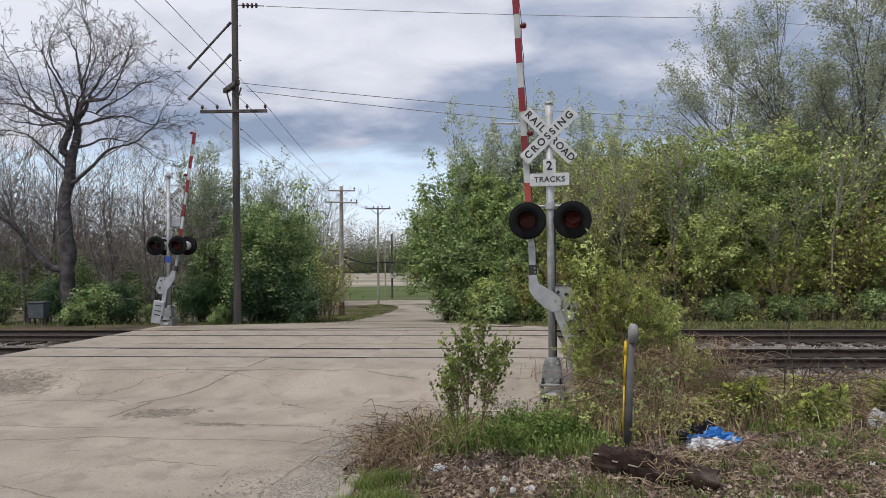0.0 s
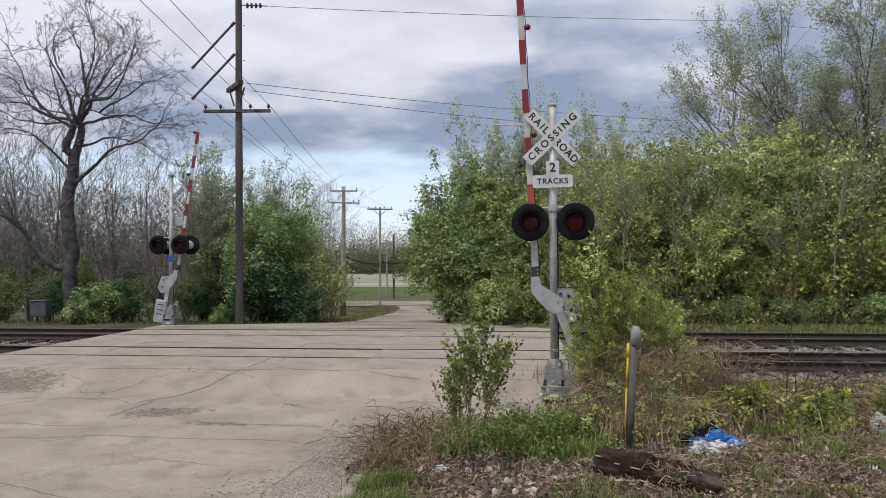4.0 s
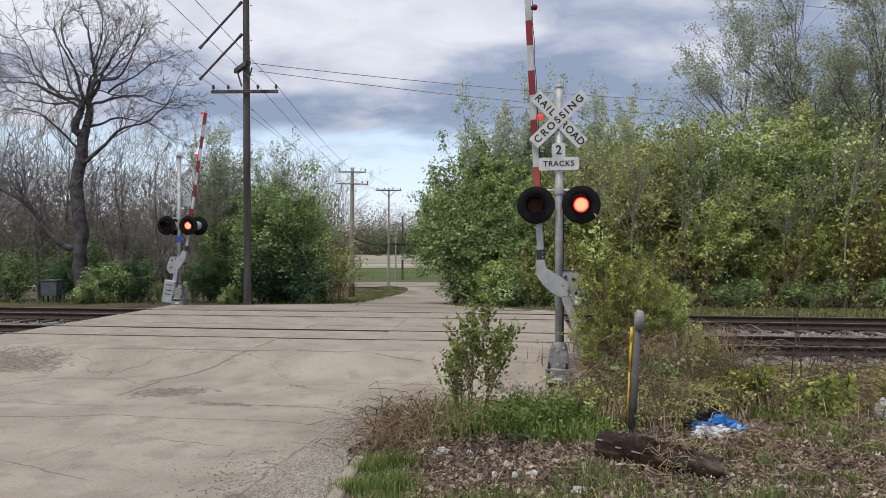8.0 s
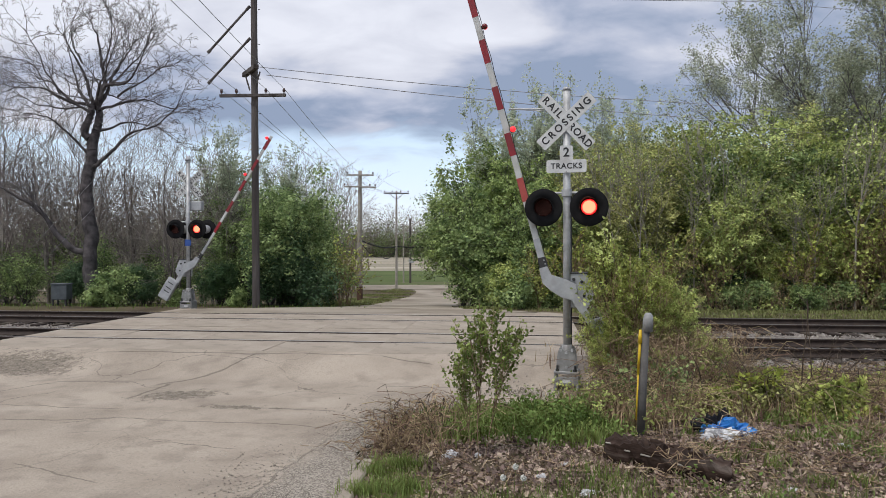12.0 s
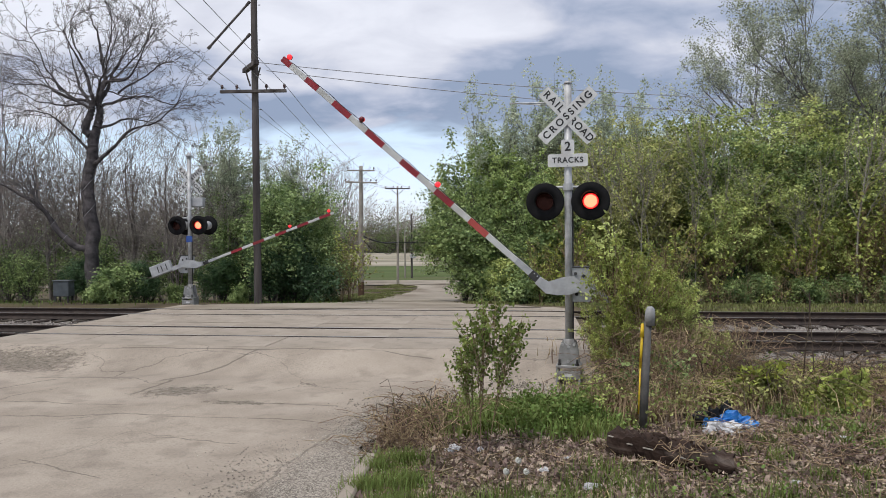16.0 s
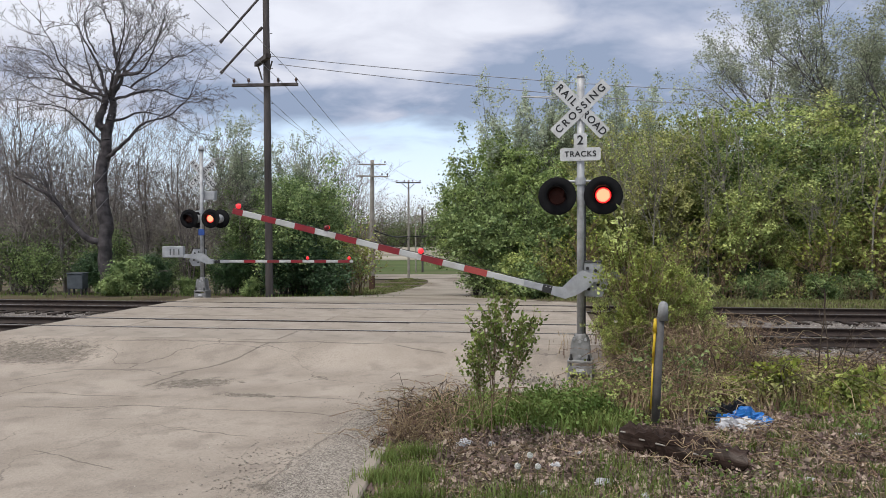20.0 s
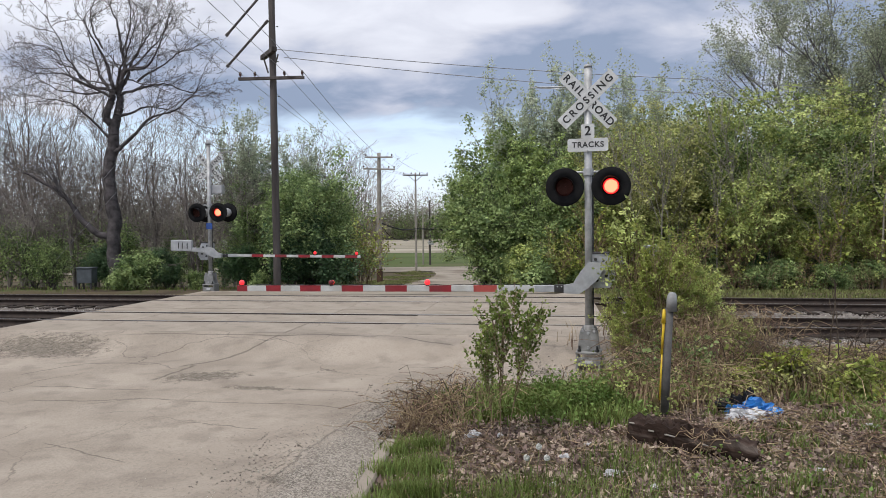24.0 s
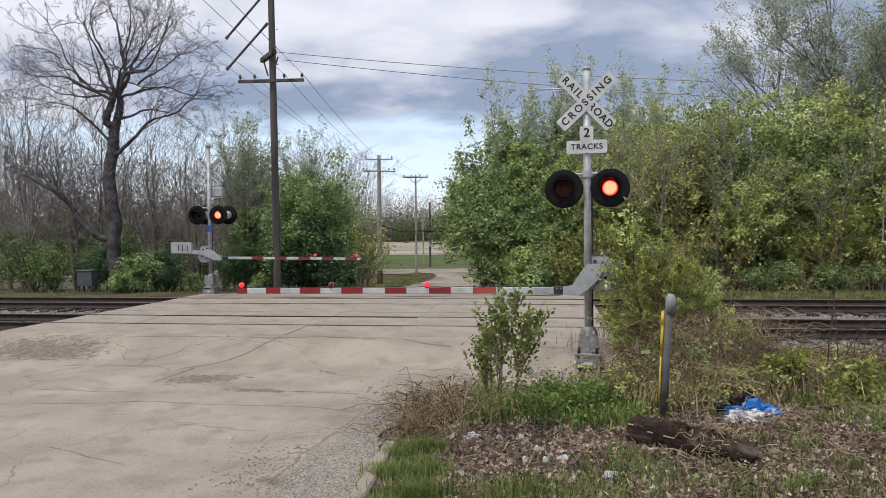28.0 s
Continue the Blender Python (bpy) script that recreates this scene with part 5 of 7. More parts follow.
def leaves(name, C, size, material, parent, seed, droop=0.2, wide=0.36, label="", along=None, tri=False, face=None):
    """Pointed leaves, one kite each, at the centres C. face: the way each leaf turns its upper side."""
    r = np.random.default_rng(seed)
    n = len(C)
    a = r.normal(0, 1, (n, 3))
    a[:, 2] -= droop
    if along is not None:
        a += along * 1.5
    a /= np.linalg.norm(a, axis=1, keepdims=True)
    b = np.cross(a, r.normal(0, 1, (n, 3)) + np.array([0, 0, 1.2]))
    b /= np.linalg.norm(b, axis=1, keepdims=True) + 1e-9
    if face is not None:
        up = face / (np.linalg.norm(face, axis=1, keepdims=True) + 1e-9) + np.array([0, 0, 0.9]) + r.normal(0, 0.38, (n, 3))
        up /= np.linalg.norm(up, axis=1, keepdims=True) + 1e-9
        a = np.cross(up, r.normal(0, 1, (n, 3)))
        a /= np.linalg.norm(a, axis=1, keepdims=True) + 1e-9
        b = np.cross(up, a)
    L = (size * r.uniform(0.6, 1.35, n))[:, None]
    c = np.cross(a, b) * L * 0.12
    if tri:
        V = np.stack([C, C + a * L * 0.8 + b * L * wide, C + a * L - b * L * wide * 0.8], 1).reshape(-1, 3)
        return obj(name, mesh(name, V, np.arange(3 * n).reshape(n, 3)), material, parent, label)
    V = np.stack([C, C + a * L * 0.42 + b * L * wide + c, C + a * L, C + a * L * 0.42 - b * L * wide + c], 1).reshape(-1, 3)
    F = np.arange(4 * n).reshape(n, 4)
    return obj(name, mesh(name, V, F), material, parent, label)


def around(tips, per, radius, seed, keep=1.0, stretch=1.0, aim=False):
    r = np.random.default_rng(seed)
    tips = tips[r.uniform(0, 1, len(tips)) < keep]
    t = np.repeat(tips, max(1, round(per / keep)), 0)
    back = r.uniform(-0.8, 0.25, len(t))[:, None] * t[:, 6:7] * 0.8
    off = r.normal(0, radius, (len(t), 3))
    C = t[:, :3] + t[:, 3:6] * back + off * np.array([1, 1, stretch])
    return (C, t[:, 3:6]) if aim else (C, off)


def tree(name, label, at, seed, height, r0, levels, branch, spread, leaf=None, per=0, size=0.1, radius=0.25, bark=None, category="tree", group="", turn=0.0, least=0.006, twigs=1.0, keep=1.0, far=False, slim=0.0, flat=1.0, **kw):
    x, y = at
    home = thing(name, label, category, pose(x, y, ground_z(x, y) - 0.05, 0, 0, turn), group)
    S, tips = grow(seed, height, r0, levels, branch, spread, **kw)
    S = S[(S[:, 8] < levels) | (np.random.default_rng(seed).uniform(0, 1, int(S[-1, 10]) + 1)[S[:, 10].astype(int)] < twigs)]
    for k in range(kw.get("stems", 1)):
        wood("trunk" if r0 > 0.03 else "stem", S[S[:, 9] == k], bark or M["bark"], home, 1.0, least)
    if leaf and slim:
        C, d = around(tips, per, radius, seed + 1, keep, aim=True)
        leaves("crown", C, size, leaf, home, seed + 2, wide=slim, along=d * 0.45)
    elif leaf:
        C, off = around(tips, per * (2.3 if far else 1), radius, seed + 1, keep, flat)
        leaves("crown", C, size * (0.78 if far else 1), leaf, home, seed + 2, tri=far, wide=0.42 if far else 0.36, face=off)
    return home


def repeat(home, places, seed, low=0.85, high=1.15):
    """More of the same kind of plant, turned and scaled, at (x, y) places or (x, y, scale)."""
    r = np.random.default_rng(seed)
    for p in places:
        x, y = p[0], p[1]
        k = p[2] if len(p) > 2 else r.uniform(low, high)
        c = copy_thing(home, pose(x, y, ground_z(x, y) - 0.05, 0, 0, r.uniform(0, 360)))
        c.scale = (k, k, k)


# -- behind the tracks: the great bare tree and its thicket --
def bare_tree():
    x, y = -14.0, 28.0
    z0 = ground_z(x, y) - 0.1
    home = thing("bare_tree", "large leafless tree with a dark crooked trunk", "tree", pose(x, y, z0))
    r = np.random.default_rng(22)

    def bough(name, path, r0, r1, depth, label=""):
        # path: (x, height) knees; the bough drifts back or forth by depth on its way
        steps = 7 * (len(path) - 1) + 1
        t = np.linspace(0, len(path) - 1, steps)
        u = t / t[-1]
        q = np.stack([np.interp(t, range(len(path)), [p[0] for p in path]), depth * u, np.interp(t, range(len(path)), [p[1] - z0 for p in path])], 1)
        for k in range(3):
            q[1:-1] = q[:-2] * 0.25 + q[1:-1] * 0.5 + q[2:] * 0.25
        kink = np.cumsum(r.normal(0, 0.022, (steps, 3)), 0)
        q += (kink - np.outer(u, kink[-1])) * 0.8
        rad = (r0 + (r1 - r0) * u) * (1 + r.normal(0, 0.05, steps))
        S = np.array([(*a, *(b + (b - a) * min(0.5, ra / np.linalg.norm(b - a) * 0.35)), ra, rb, 0) for a, b, ra, rb in zip(q, q[1:], rad, rad[1:])])
        return wood(name, S, M["bark"], home, 1.0, 0.01, label), q, rad

    def limb(path, r0, depth, start=0.2):
        ob, q, rad = bough("limb", path, r0 * 0.85, r0 * 0.2, depth)
        n, twigs = len(q), []
        long = np.linalg.norm(np.diff(q, axis=0), axis=1).sum()
        for k in range(int(1.5 * long) + 3):
            f = 1.0 if k < 2 else start + (1 - start) * r.uniform()
            i = min(int(f * (n - 1)), n - 2)
            d = (q[i + 1] - q[i]) / np.linalg.norm(q[i + 1] - q[i])
            a = r.normal(0, 1, 3)
            a[2] += 0.5
            a -= d * (a @ d)
            w = r.uniform(0.5, 1.0) if k >= 2 else 0.3
            d = d * math.cos(w) + a / np.linalg.norm(a) * math.sin(w)
            s, _ = grow(int(r.integers(1e6)), r.uniform(1.3, 2.5) * (1.15 - 0.35 * f), max(rad[i] * 0.55, 0.019), 3, (5, 3, 3), 0.72, up=0.13, wander=0.2, first=0.22, ratio=0.5, segs=7, thin=0.75, stiff=0.9)
            R = np.array(Vector((0, 0, 1)).rotation_difference(Vector(d)).to_matrix())
            s[:, :3] = s[:, :3] @ R.T + q[i]
            s[:, 3:6] = s[:, 3:6] @ R.T + q[i]
            twigs.append(s)
        wood("twig", np.concatenate(twigs), M["greytwig"], ob, 1.0, 0.0055)

    bough("trunk", ((-0.04, z0), (-0.06, 1.2), (-0.08, 2.2), (-0.08, 3.4), (-0.24, 4.5), (-0.1, 5.3), (-0.01, 6.1), (0.03, 6.7)), 0.28, 0.20, 0.0, "thick crooked dark trunk")
    bough("fork", ((0.03, 6.5), (0.2, 7.1), (0.21, 7.6), (0.19, 8.04)), 0.17, 0.12, 0.05)
    bough("fork", ((0.0, 6.5), (-0.28, 6.94), (0.02, 7.5), (0.02, 7.9)), 0.17, 0.11, -0.15)
    limb(((0.02, 7.6), (-0.1, 7.95), (-0.99, 8.08), (-1.82, 8.86), (-2.53, 9.21)), 0.10, 0.5)
    limb(((0.04, 7.7), (0.06, 8.3), (-0.1, 9.04), (-0.45, 9.86), (-0.72, 10.58)), 0.10, -0.8)
    limb(((0.19, 7.9), (0.46, 8.77), (0.37, 9.86), (0.11, 10.85), (-0.27, 11.49)), 0.10, 0.4)
    limb(((0.21, 7.8), (0.55, 8.59), (0.73, 9.4), (1.0, 9.96), (1.35, 10.83)), 0.10, 0.9)
    limb(((0.4, 8.5), (0.6, 8.68), (1.46, 8.73), (2.0, 9.49), (2.54, 10.49)), 0.085, -0.6)
    limb(((0.21, 7.7), (0.5, 7.9), (1.26, 8.22), (1.91, 8.28), (3.03, 7.93)), 0.085, 0.7)
    limb(((-0.1, 5.4), (0.63, 5.96), (1.17, 6.32), (1.73, 6.81), (2.91, 6.95), (3.81, 7.78)), 0.10, -1.0, 0.45)
    limb(((0.1, 6.8), (0.9, 7.23), (1.4, 7.37), (2.2, 7.2)), 0.07, 1.2)
    limb(((-0.05, 5.9), (-0.73, 6.76), (-1.26, 7.32), (-2.11, 7.47)), 0.07, -0.9)
    limb(((-0.06, 2.1), (-0.76, 2.2), (-1.34, 2.76), (-1.78, 3.54), (-2.34, 4.12), (-3.45, 4.68)), 0.19, -0.4, 0.4)
    limb(((-0.1, 7.9), (-0.7, 8.6), (-1.2, 9.6), (-1.6, 10.6)), 0.08, 1.2)
    limb(((-1.0, 8.1), (-1.7, 8.4), (-2.5, 9.4), (-3.1, 9.9)), 0.055, 0.9)
    limb(((-1.3, 8.4), (-1.7, 9.2), (-2.0, 10.1), (-2.3, 10.8)), 0.055, -0.7)
    limb(((-0.4, 7.9), (-1.4, 7.8), (-2.3, 8.0), (-3.3, 8.5)), 0.055, 0.4)
    limb(((0.6, 8.7), (1.3, 9.6), (1.8, 10.4), (2.0, 11.2)), 0.055, 0.8)
    limb(((1.0, 8.3), (2.0, 8.8), (2.8, 9.2), (3.3, 9.3)), 0.055, -0.9)
    limb(((0.4, 9.4), (0.8, 10.4), (0.9, 11.2), (0.7, 11.9)), 0.05, -0.4)
    limb(((-0.4, 9.6), (-0.9, 10.3), (-1.1, 11.1), (-1.0, 11.7)), 0.05, 0.6)
    limb(((0.1, 7.9), (0.0, 8.8), (0.3, 9.6), (0.5, 10.9)), 0.08, 2.2)
    limb(((0.2, 7.9), (0.6, 8.6), (1.3, 9.2), (1.9, 9.9)), 0.07, -2.0)
    limb(((0.0, 7.6), (-0.6, 8.0), (-1.4, 8.4), (-2.2, 8.3)), 0.07, -1.6)


bare_tree()
bare = tree("bare_shrub", "leafless brown thicket shrub with many fine stems", (-18.5, 29.0), 31, 5.4, 0.04, 3, (7, 4, 3), 0.72, stems=4, base_spread=0.36, bark=M["twig"], category="shrub", group="bare thicket", least=0.006, first=0.2, wander=0.28, up=0.12)
bare2 = tree("bare_shrub", "thin leafless young trees with upright grey twigs", (-12.2, 31.0), 32, 6.0, 0.045, 3, (8, 4, 3), 0.55, stems=3, base_spread=0.2, bark=M["twig"], category="shrub", group="bare thicket", least=0.006, first=0.25, up=0.25, wander=0.24)
r = np.random.default_rng(41)
repeat(bare, [(x, y) for x, y in zip(np.linspace(-27, -9.5, 20), 29.5 + r.uniform(-0.5, 9, 20))], 42, 0.82, 1.25)
repeat(bare2, [(x, y) for x, y in zip(np.linspace(-30, -7.5, 17), 32 + r.uniform(-1, 10, 17))], 43, 0.85, 1.28)
repeat(bare2, [(-10.2, 60, 1.5), (-11.5, 62, 1.4), (-13, 64, 1.6), (-9.4, 66, 1.4), (-15, 58, 1.5), (-19.8, 31.5, 1.3), (-18.3, 32.5, 1.25), (-21.0, 33.5, 1.35), (-16.6, 33.0, 1.1), (-10.5, 70, 1.5), (-12.5, 75, 1.6), (-30, 280, 2.4), (-22, 282, 2.6), (-14, 280, 2.3), (-36, 284, 2.6), (-6, 283, 2.4), (-44, 280, 2.5)], 44)

DENSE = dict(far=True, keep=0.26, twigs=0.06, segs=4, levels=3, branch=(9, 6, 4), spread=0.75, up=0.15, first=0.1)
bush = tree("green_bush", "dense green leafy bush beside the tracks", (-7.0, 29.5), 51, 3.9, 0.07, leaf=M["leafdark"], per=10, size=0.14, radius=0.20, category="bush", group="bushes behind the tracks", stems=5, base_spread=0.5, **DENSE)
repeat(bush, [(-6.4, 31.6, 0.8), (-8.6, 31.0, 0.8), (-7.4, 33.0, 1.1), (-7.6, 36.5, 0.95), (-9.4, 35, 1.1)], 52)
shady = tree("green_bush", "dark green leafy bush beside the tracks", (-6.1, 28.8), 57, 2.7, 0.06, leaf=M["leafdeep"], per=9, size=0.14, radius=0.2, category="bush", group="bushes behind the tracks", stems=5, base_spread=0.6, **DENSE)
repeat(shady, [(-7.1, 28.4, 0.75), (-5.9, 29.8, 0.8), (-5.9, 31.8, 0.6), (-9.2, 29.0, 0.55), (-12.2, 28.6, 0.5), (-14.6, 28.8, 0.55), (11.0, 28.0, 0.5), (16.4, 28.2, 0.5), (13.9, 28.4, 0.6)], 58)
low = tree("green_bush", "low bright green undergrowth bush", (-12.9, 27.2), 53, 1.25, 0.03, 3, (7, 5, 3), 0.7, leaf=M["leafdark"], per=6, size=0.125, radius=0.12, category="bush", group="undergrowth", stems=5, base_spread=0.7, up=0.2, first=0.05, twigs=0.5, far=True)
repeat(low, [(-13.8, 27.4, 0.55), (-10.6, 27.6, 0.5), (-8.2, 27.6, 0.5), (-22.5, 28.6, 0.8), (2.75, 27.9, 1.15), (3.7, 27.6, 0.8)], 54)
shade = tree("green_bush", "shaded dark undergrowth of mixed shrubs", (-15.5, 30.5), 55, 2.2, 0.035, 3, (7, 5, 3), 0.6, leaf=M["leafdark"], per=4, size=0.12, radius=0.22, category="bush", group="undergrowth", stems=5, base_spread=0.6, first=0.05, twigs=0.6, far=True)
repeat(shade, [(-18, 29, 0.9), (-20.5, 29), (-23.5, 31.5), (-12.8, 30.5, 0.7), (-26, 32), (-17, 34, 1.2), (-21, 35, 1.4), (-25, 36, 1.4), (-13, 34, 1.0), (-10, 36, 1.0), (-29, 36, 1.5), (-16.8, 28.2, 0.7)], 56)

# -- right of the road: young trees, a dense wood edge, tall sparse trees behind --
AIRY = dict(far=True, keep=0.4, twigs=0.1, segs=4, levels=3, branch=(10, 6, 4), spread=0.55, up=0.34, first=0.12, flat=0.45)
LAYER = dict(far=True, keep=0.5, twigs=0.25, segs=5, levels=3, branch=(12, 5, 3), spread=0.8, up=0.16, first=0.34, flat=0.35)
young = tree("young_tree", "young poplar with fresh green leaves on upright sprays", (3.4, 31.5), 61, 4.5, 0.08, leaf=M["leafcool"], per=8, size=0.15, radius=0.15, group="young trees", stems=3, base_spread=0.18, **AIRY)
repeat(young, [(1.6, 33.0, 0.95), (2.9, 32.5, 1.2), (1.8, 34.5, 0.95), (4.8, 33.0, 0.8), (6.2, 32.0, 0.78), (5.4, 36, 0.95)], 62)
spray = tree("young_tree", "slim young poplar with silvery upright leaf sprays", (4.0, 33.2), 66, 6.6, 0.07, leaf=M["leafgrey"], per=13, size=0.16, radius=0.085, group="young trees", bark=M["greytwig"], stems=3, base_spread=0.14, twigs=0.3, levels=3, branch=(9, 4, 3), spread=0.34, up=0.5, first=0.3, far=True)
repeat(spray, [(2.4, 33.4, 0.98), (3.1, 34.5, 0.92), (5.0, 33.0, 1.0), (5.6, 34.2, 0.98), (6.8, 34.5, 0.98), (8.2, 33.5, 0.98), (10.0, 34, 1.0), (7.6, 31.5, 0.9), (-9.2, 31.5, 0.75), (-10.6, 33, 0.8), (-7.8, 33.5, 0.75)], 68)
grn = tree("young_tree", "leafy dark green young tree at the wood edge", (2.3, 30.8), 63, 4.0, 0.07, leaf=M["leafdark"], per=9, size=0.16, radius=0.2, group="young trees", stems=4, base_spread=0.35, **LAYER)
repeat(grn, [(2.2, 33.8, 1.2), (1.1, 32.0, 0.95), (3.4, 29.8, 0.8), (4.9, 30.2, 0.95), (0.9, 35.0, 1.05)], 64)
front = tree("green_bush", "bright green leafy bush where the road meets the wood", (2.9, 28.2), 161, 1.5, 0.03, 3, (7, 5, 3), 0.8, leaf=M["leafmid"], per=7, size=0.14, radius=0.13, category="bush", group="undergrowth", stems=5, base_spread=0.6, first=0.05, twigs=0.3, far=True, flat=0.5)
repeat(front, [(3.7, 27.7, 0.8), (2.35, 28.6, 0.75), (4.5, 27.4, 0.7)], 162)
nook = tree("green_bush", "dark green bush overhanging the road's edge", (1.75, 30.2), 163, 1.9, 0.04, 3, (8, 5, 3), 0.8, leaf=M["leafdark"], per=7, size=0.15, radius=0.16, category="bush", group="undergrowth", stems=5, base_spread=0.5, first=0.05, twigs=0.2, far=True, flat=0.5)
repeat(nook, [(1.5, 32.0, 1.1), (2.6, 30.0, 0.9), (1.6, 34.5, 1.1)], 164)
olive = tree("wood_edge_tree", "olive-brown young tree with sparse new leaves", (6.9, 28.8), 65, 5.0, 0.055, leaf=M["leafolive"], per=6, size=0.13, radius=0.14, bark=M["twig"], group="wood edge", stems=4, base_spread=0.2, **AIRY)
mid = tree("wood_edge_tree", "spring-green young tree with layered leafy sprays", (9.6, 29.4), 67, 5.6, 0.07, leaf=M["leafmid"], per=8, size=0.15, radius=0.18, bark=M["twig"], group="wood edge", stems=3, base_spread=0.22, **LAYER)
deep = tree("wood_edge_tree", "deep green leafy tree inside the wood", (12.0, 31.4), 69, 5.9, 0.08, leaf=M["leafdark"], per=8, size=0.18, radius=0.24, group="wood edge", stems=4, base_spread=0.3, **LAYER)
repeat(olive, [(5.4, 29.0, 0.82), (8.3, 28.4, 1.0), (6.2, 31.0, 0.98), (7.9, 31.2, 1.1), (14.4, 29.6, 0.8), (17.7, 28.6, 0.9), (19.8, 29.0, 1.1), (16.2, 31.8, 1.25), (21.8, 30.2, 1.2)], 71)
repeat(mid, [(11.7, 29.0, 1.02), (13.4, 29.9, 1.06), (15.3, 29.2, 0.98), (16.9, 30.2, 1.08), (18.8, 30.0, 1.0), (20.8, 29.6, 1.0), (10.4, 32.6, 1.15), (12.4, 33.6, 1.25), (14.9, 33.4, 1.3), (18.2, 33.4, 1.3), (22.4, 33.0, 1.25)], 72)
repeat(deep, [(9.2, 31.6, 0.95), (10.7, 30.7, 0.9), (14.2, 31.3, 1.0), (15.8, 30.7, 0.9), (17.6, 31.6, 1.0), (19.6, 31.6, 1.0), (21.4, 32.0, 1.05), (7.4, 34.6, 1.0), (9.4, 36, 1.2), (12.8, 37, 1.25), (16.4, 37, 1.3), (20.4, 37, 1.3), (24.4, 35, 1.2)], 73)
cool = tree("wood_edge_tree", "pale green sapling clump before the dark wood", (10.9, 27.3), 167, 3.5, 0.035, leaf=M["leafmid"], per=7, size=0.135, radius=0.13, bark=M["dry"], group="wood edge", stems=4, base_spread=0.2, far=True, keep=0.45, twigs=0.3, segs=4, levels=3, branch=(9, 5, 3), spread=0.6, up=0.3, first=0.28, flat=0.5)
repeat(cool, [(6.3, 27.6, 0.8), (14.6, 27.5, 0.72), (17.3, 27.7, 0.85), (19.6, 27.5, 0.75), (12.6, 27.5, 0.6)], 168)
tall = tree("tall_tree", "tall spreading tree with thin silvery spring leaves", (21.0, 33.5), 75, 12.0, 0.16, 4, (11, 6, 4, 3), 0.50, leaf=M["leafsilver"], per=8, size=0.125, radius=0.15, keep=0.58, bark=M["greytwig"], group="tall trees", up=0.30, first=0.42, ratio=0.56, least=0.006, twigs=0.12, stems=3, base_spread=0.5, far=True)
repeat(tall, [(23.2, 34.5, 1.1), (26.0, 36, 1.1), (21.4, 38, 1.15)], 76)
repeat(shade, [(8.9, 28.4, 0.95), (9.7, 29.0, 1.0), (8.1, 29.2, 1.0), (11.2, 29.4, 0.9), (13.0, 29.0, 0.8)], 170)
# undergrowth and pale stems at the foot of the wood
edge = tree("green_bush", "mixed green undergrowth at the wood's foot", (6.4, 26.8), 77, 1.1, 0.02, 3, (7, 5, 3), 0.7, leaf=M["leafdark"], per=4, size=0.12, radius=0.12, category="bush", group="undergrowth", stems=5, base_spread=0.7, up=0.15, first=0.05, twigs=0.25, segs=4, far=True, flat=0.5)
r = np.random.default_rng(70)
repeat(edge, [(x + r.uniform(-0.4, 0.4), 26.7 + r.uniform(-0.5, 0.9)) for x in np.arange(4.6, 24, 1.5)], 78, 0.4, 1.0)
edge2 = tree("bare_shrub", "brown twiggy undergrowth with a few yellow leaves", (8.0, 26.6), 79, 1.9, 0.02, 3, (5, 4, 3), 0.5, leaf=M["leafyellow"], per=2, size=0.10, radius=0.12, bark=M["dry"], category="shrub", group="undergrowth", stems=4, base_spread=0.35, first=0.15, least=0.007, twigs=0.5, segs=4)
repeat(edge2, [(x + r.uniform(-0.4, 0.4), 26.5 + r.uniform(-0.5, 1.2)) for x in np.arange(5.0, 24, 1.7)] + [(15.6, 27.0, 1.7), (16.6, 27.4, 1.9), (17.9, 27.0, 1.8), (-4.7, 31.5, 1.2), (-4.6, 33.5, 1.3), (-5.0, 35.5, 1.2), (3.6, 27.2, 0.9)], 80, 0.7, 1.4)
pale_stem = tree("sapling", "slim pale-stemmed sapling at the wood edge", (7.8, 27.0), 85, 4.6, 0.04, 2, (9, 4), 0.5, leaf=M["leafmid"], per=6, size=0.10, radius=0.14, bark=M["palewood"], category="sapling", group="wood edge saplings", first=0.5, least=0.010, up=0.4)
repeat(pale_stem, [(x, 26.8 + r.uniform(-0.4, 0.8)) for x in (6.4, 7.2, 9.4, 10.4, 11.6, 13.2, 13.9, 15.3, 16.9, 18.5, 20.4)], 86, 0.65, 1.25)

# -- the far wood beyond the lot --
def far_wood(name, x0, x1, y0, y1, n, h0, h1, material, seed, label, size=0.55, k=300):
    r = np.random.default_rng(seed)
    x, y, h = r.uniform(x0, x1, n), r.uniform(y0, y1, n), r.uniform(h0, h1, n)
    C = np.stack([np.repeat(x, k), np.repeat(y, k), np.repeat(land(x, y), k)], 1)
    q = r.normal(0, 1, (n * k, 3))
    hh = np.repeat(h, k)
    C += np.stack([q[:, 0] * hh * 0.16, q[:, 1] * hh * 0.16, hh * np.clip(0.42 + q[:, 2] * 0.27, 0.02, 1.02)], 1)
    return tagged(leaves(name, C, size, material, None, seed), label, "woods", kind="stuff")


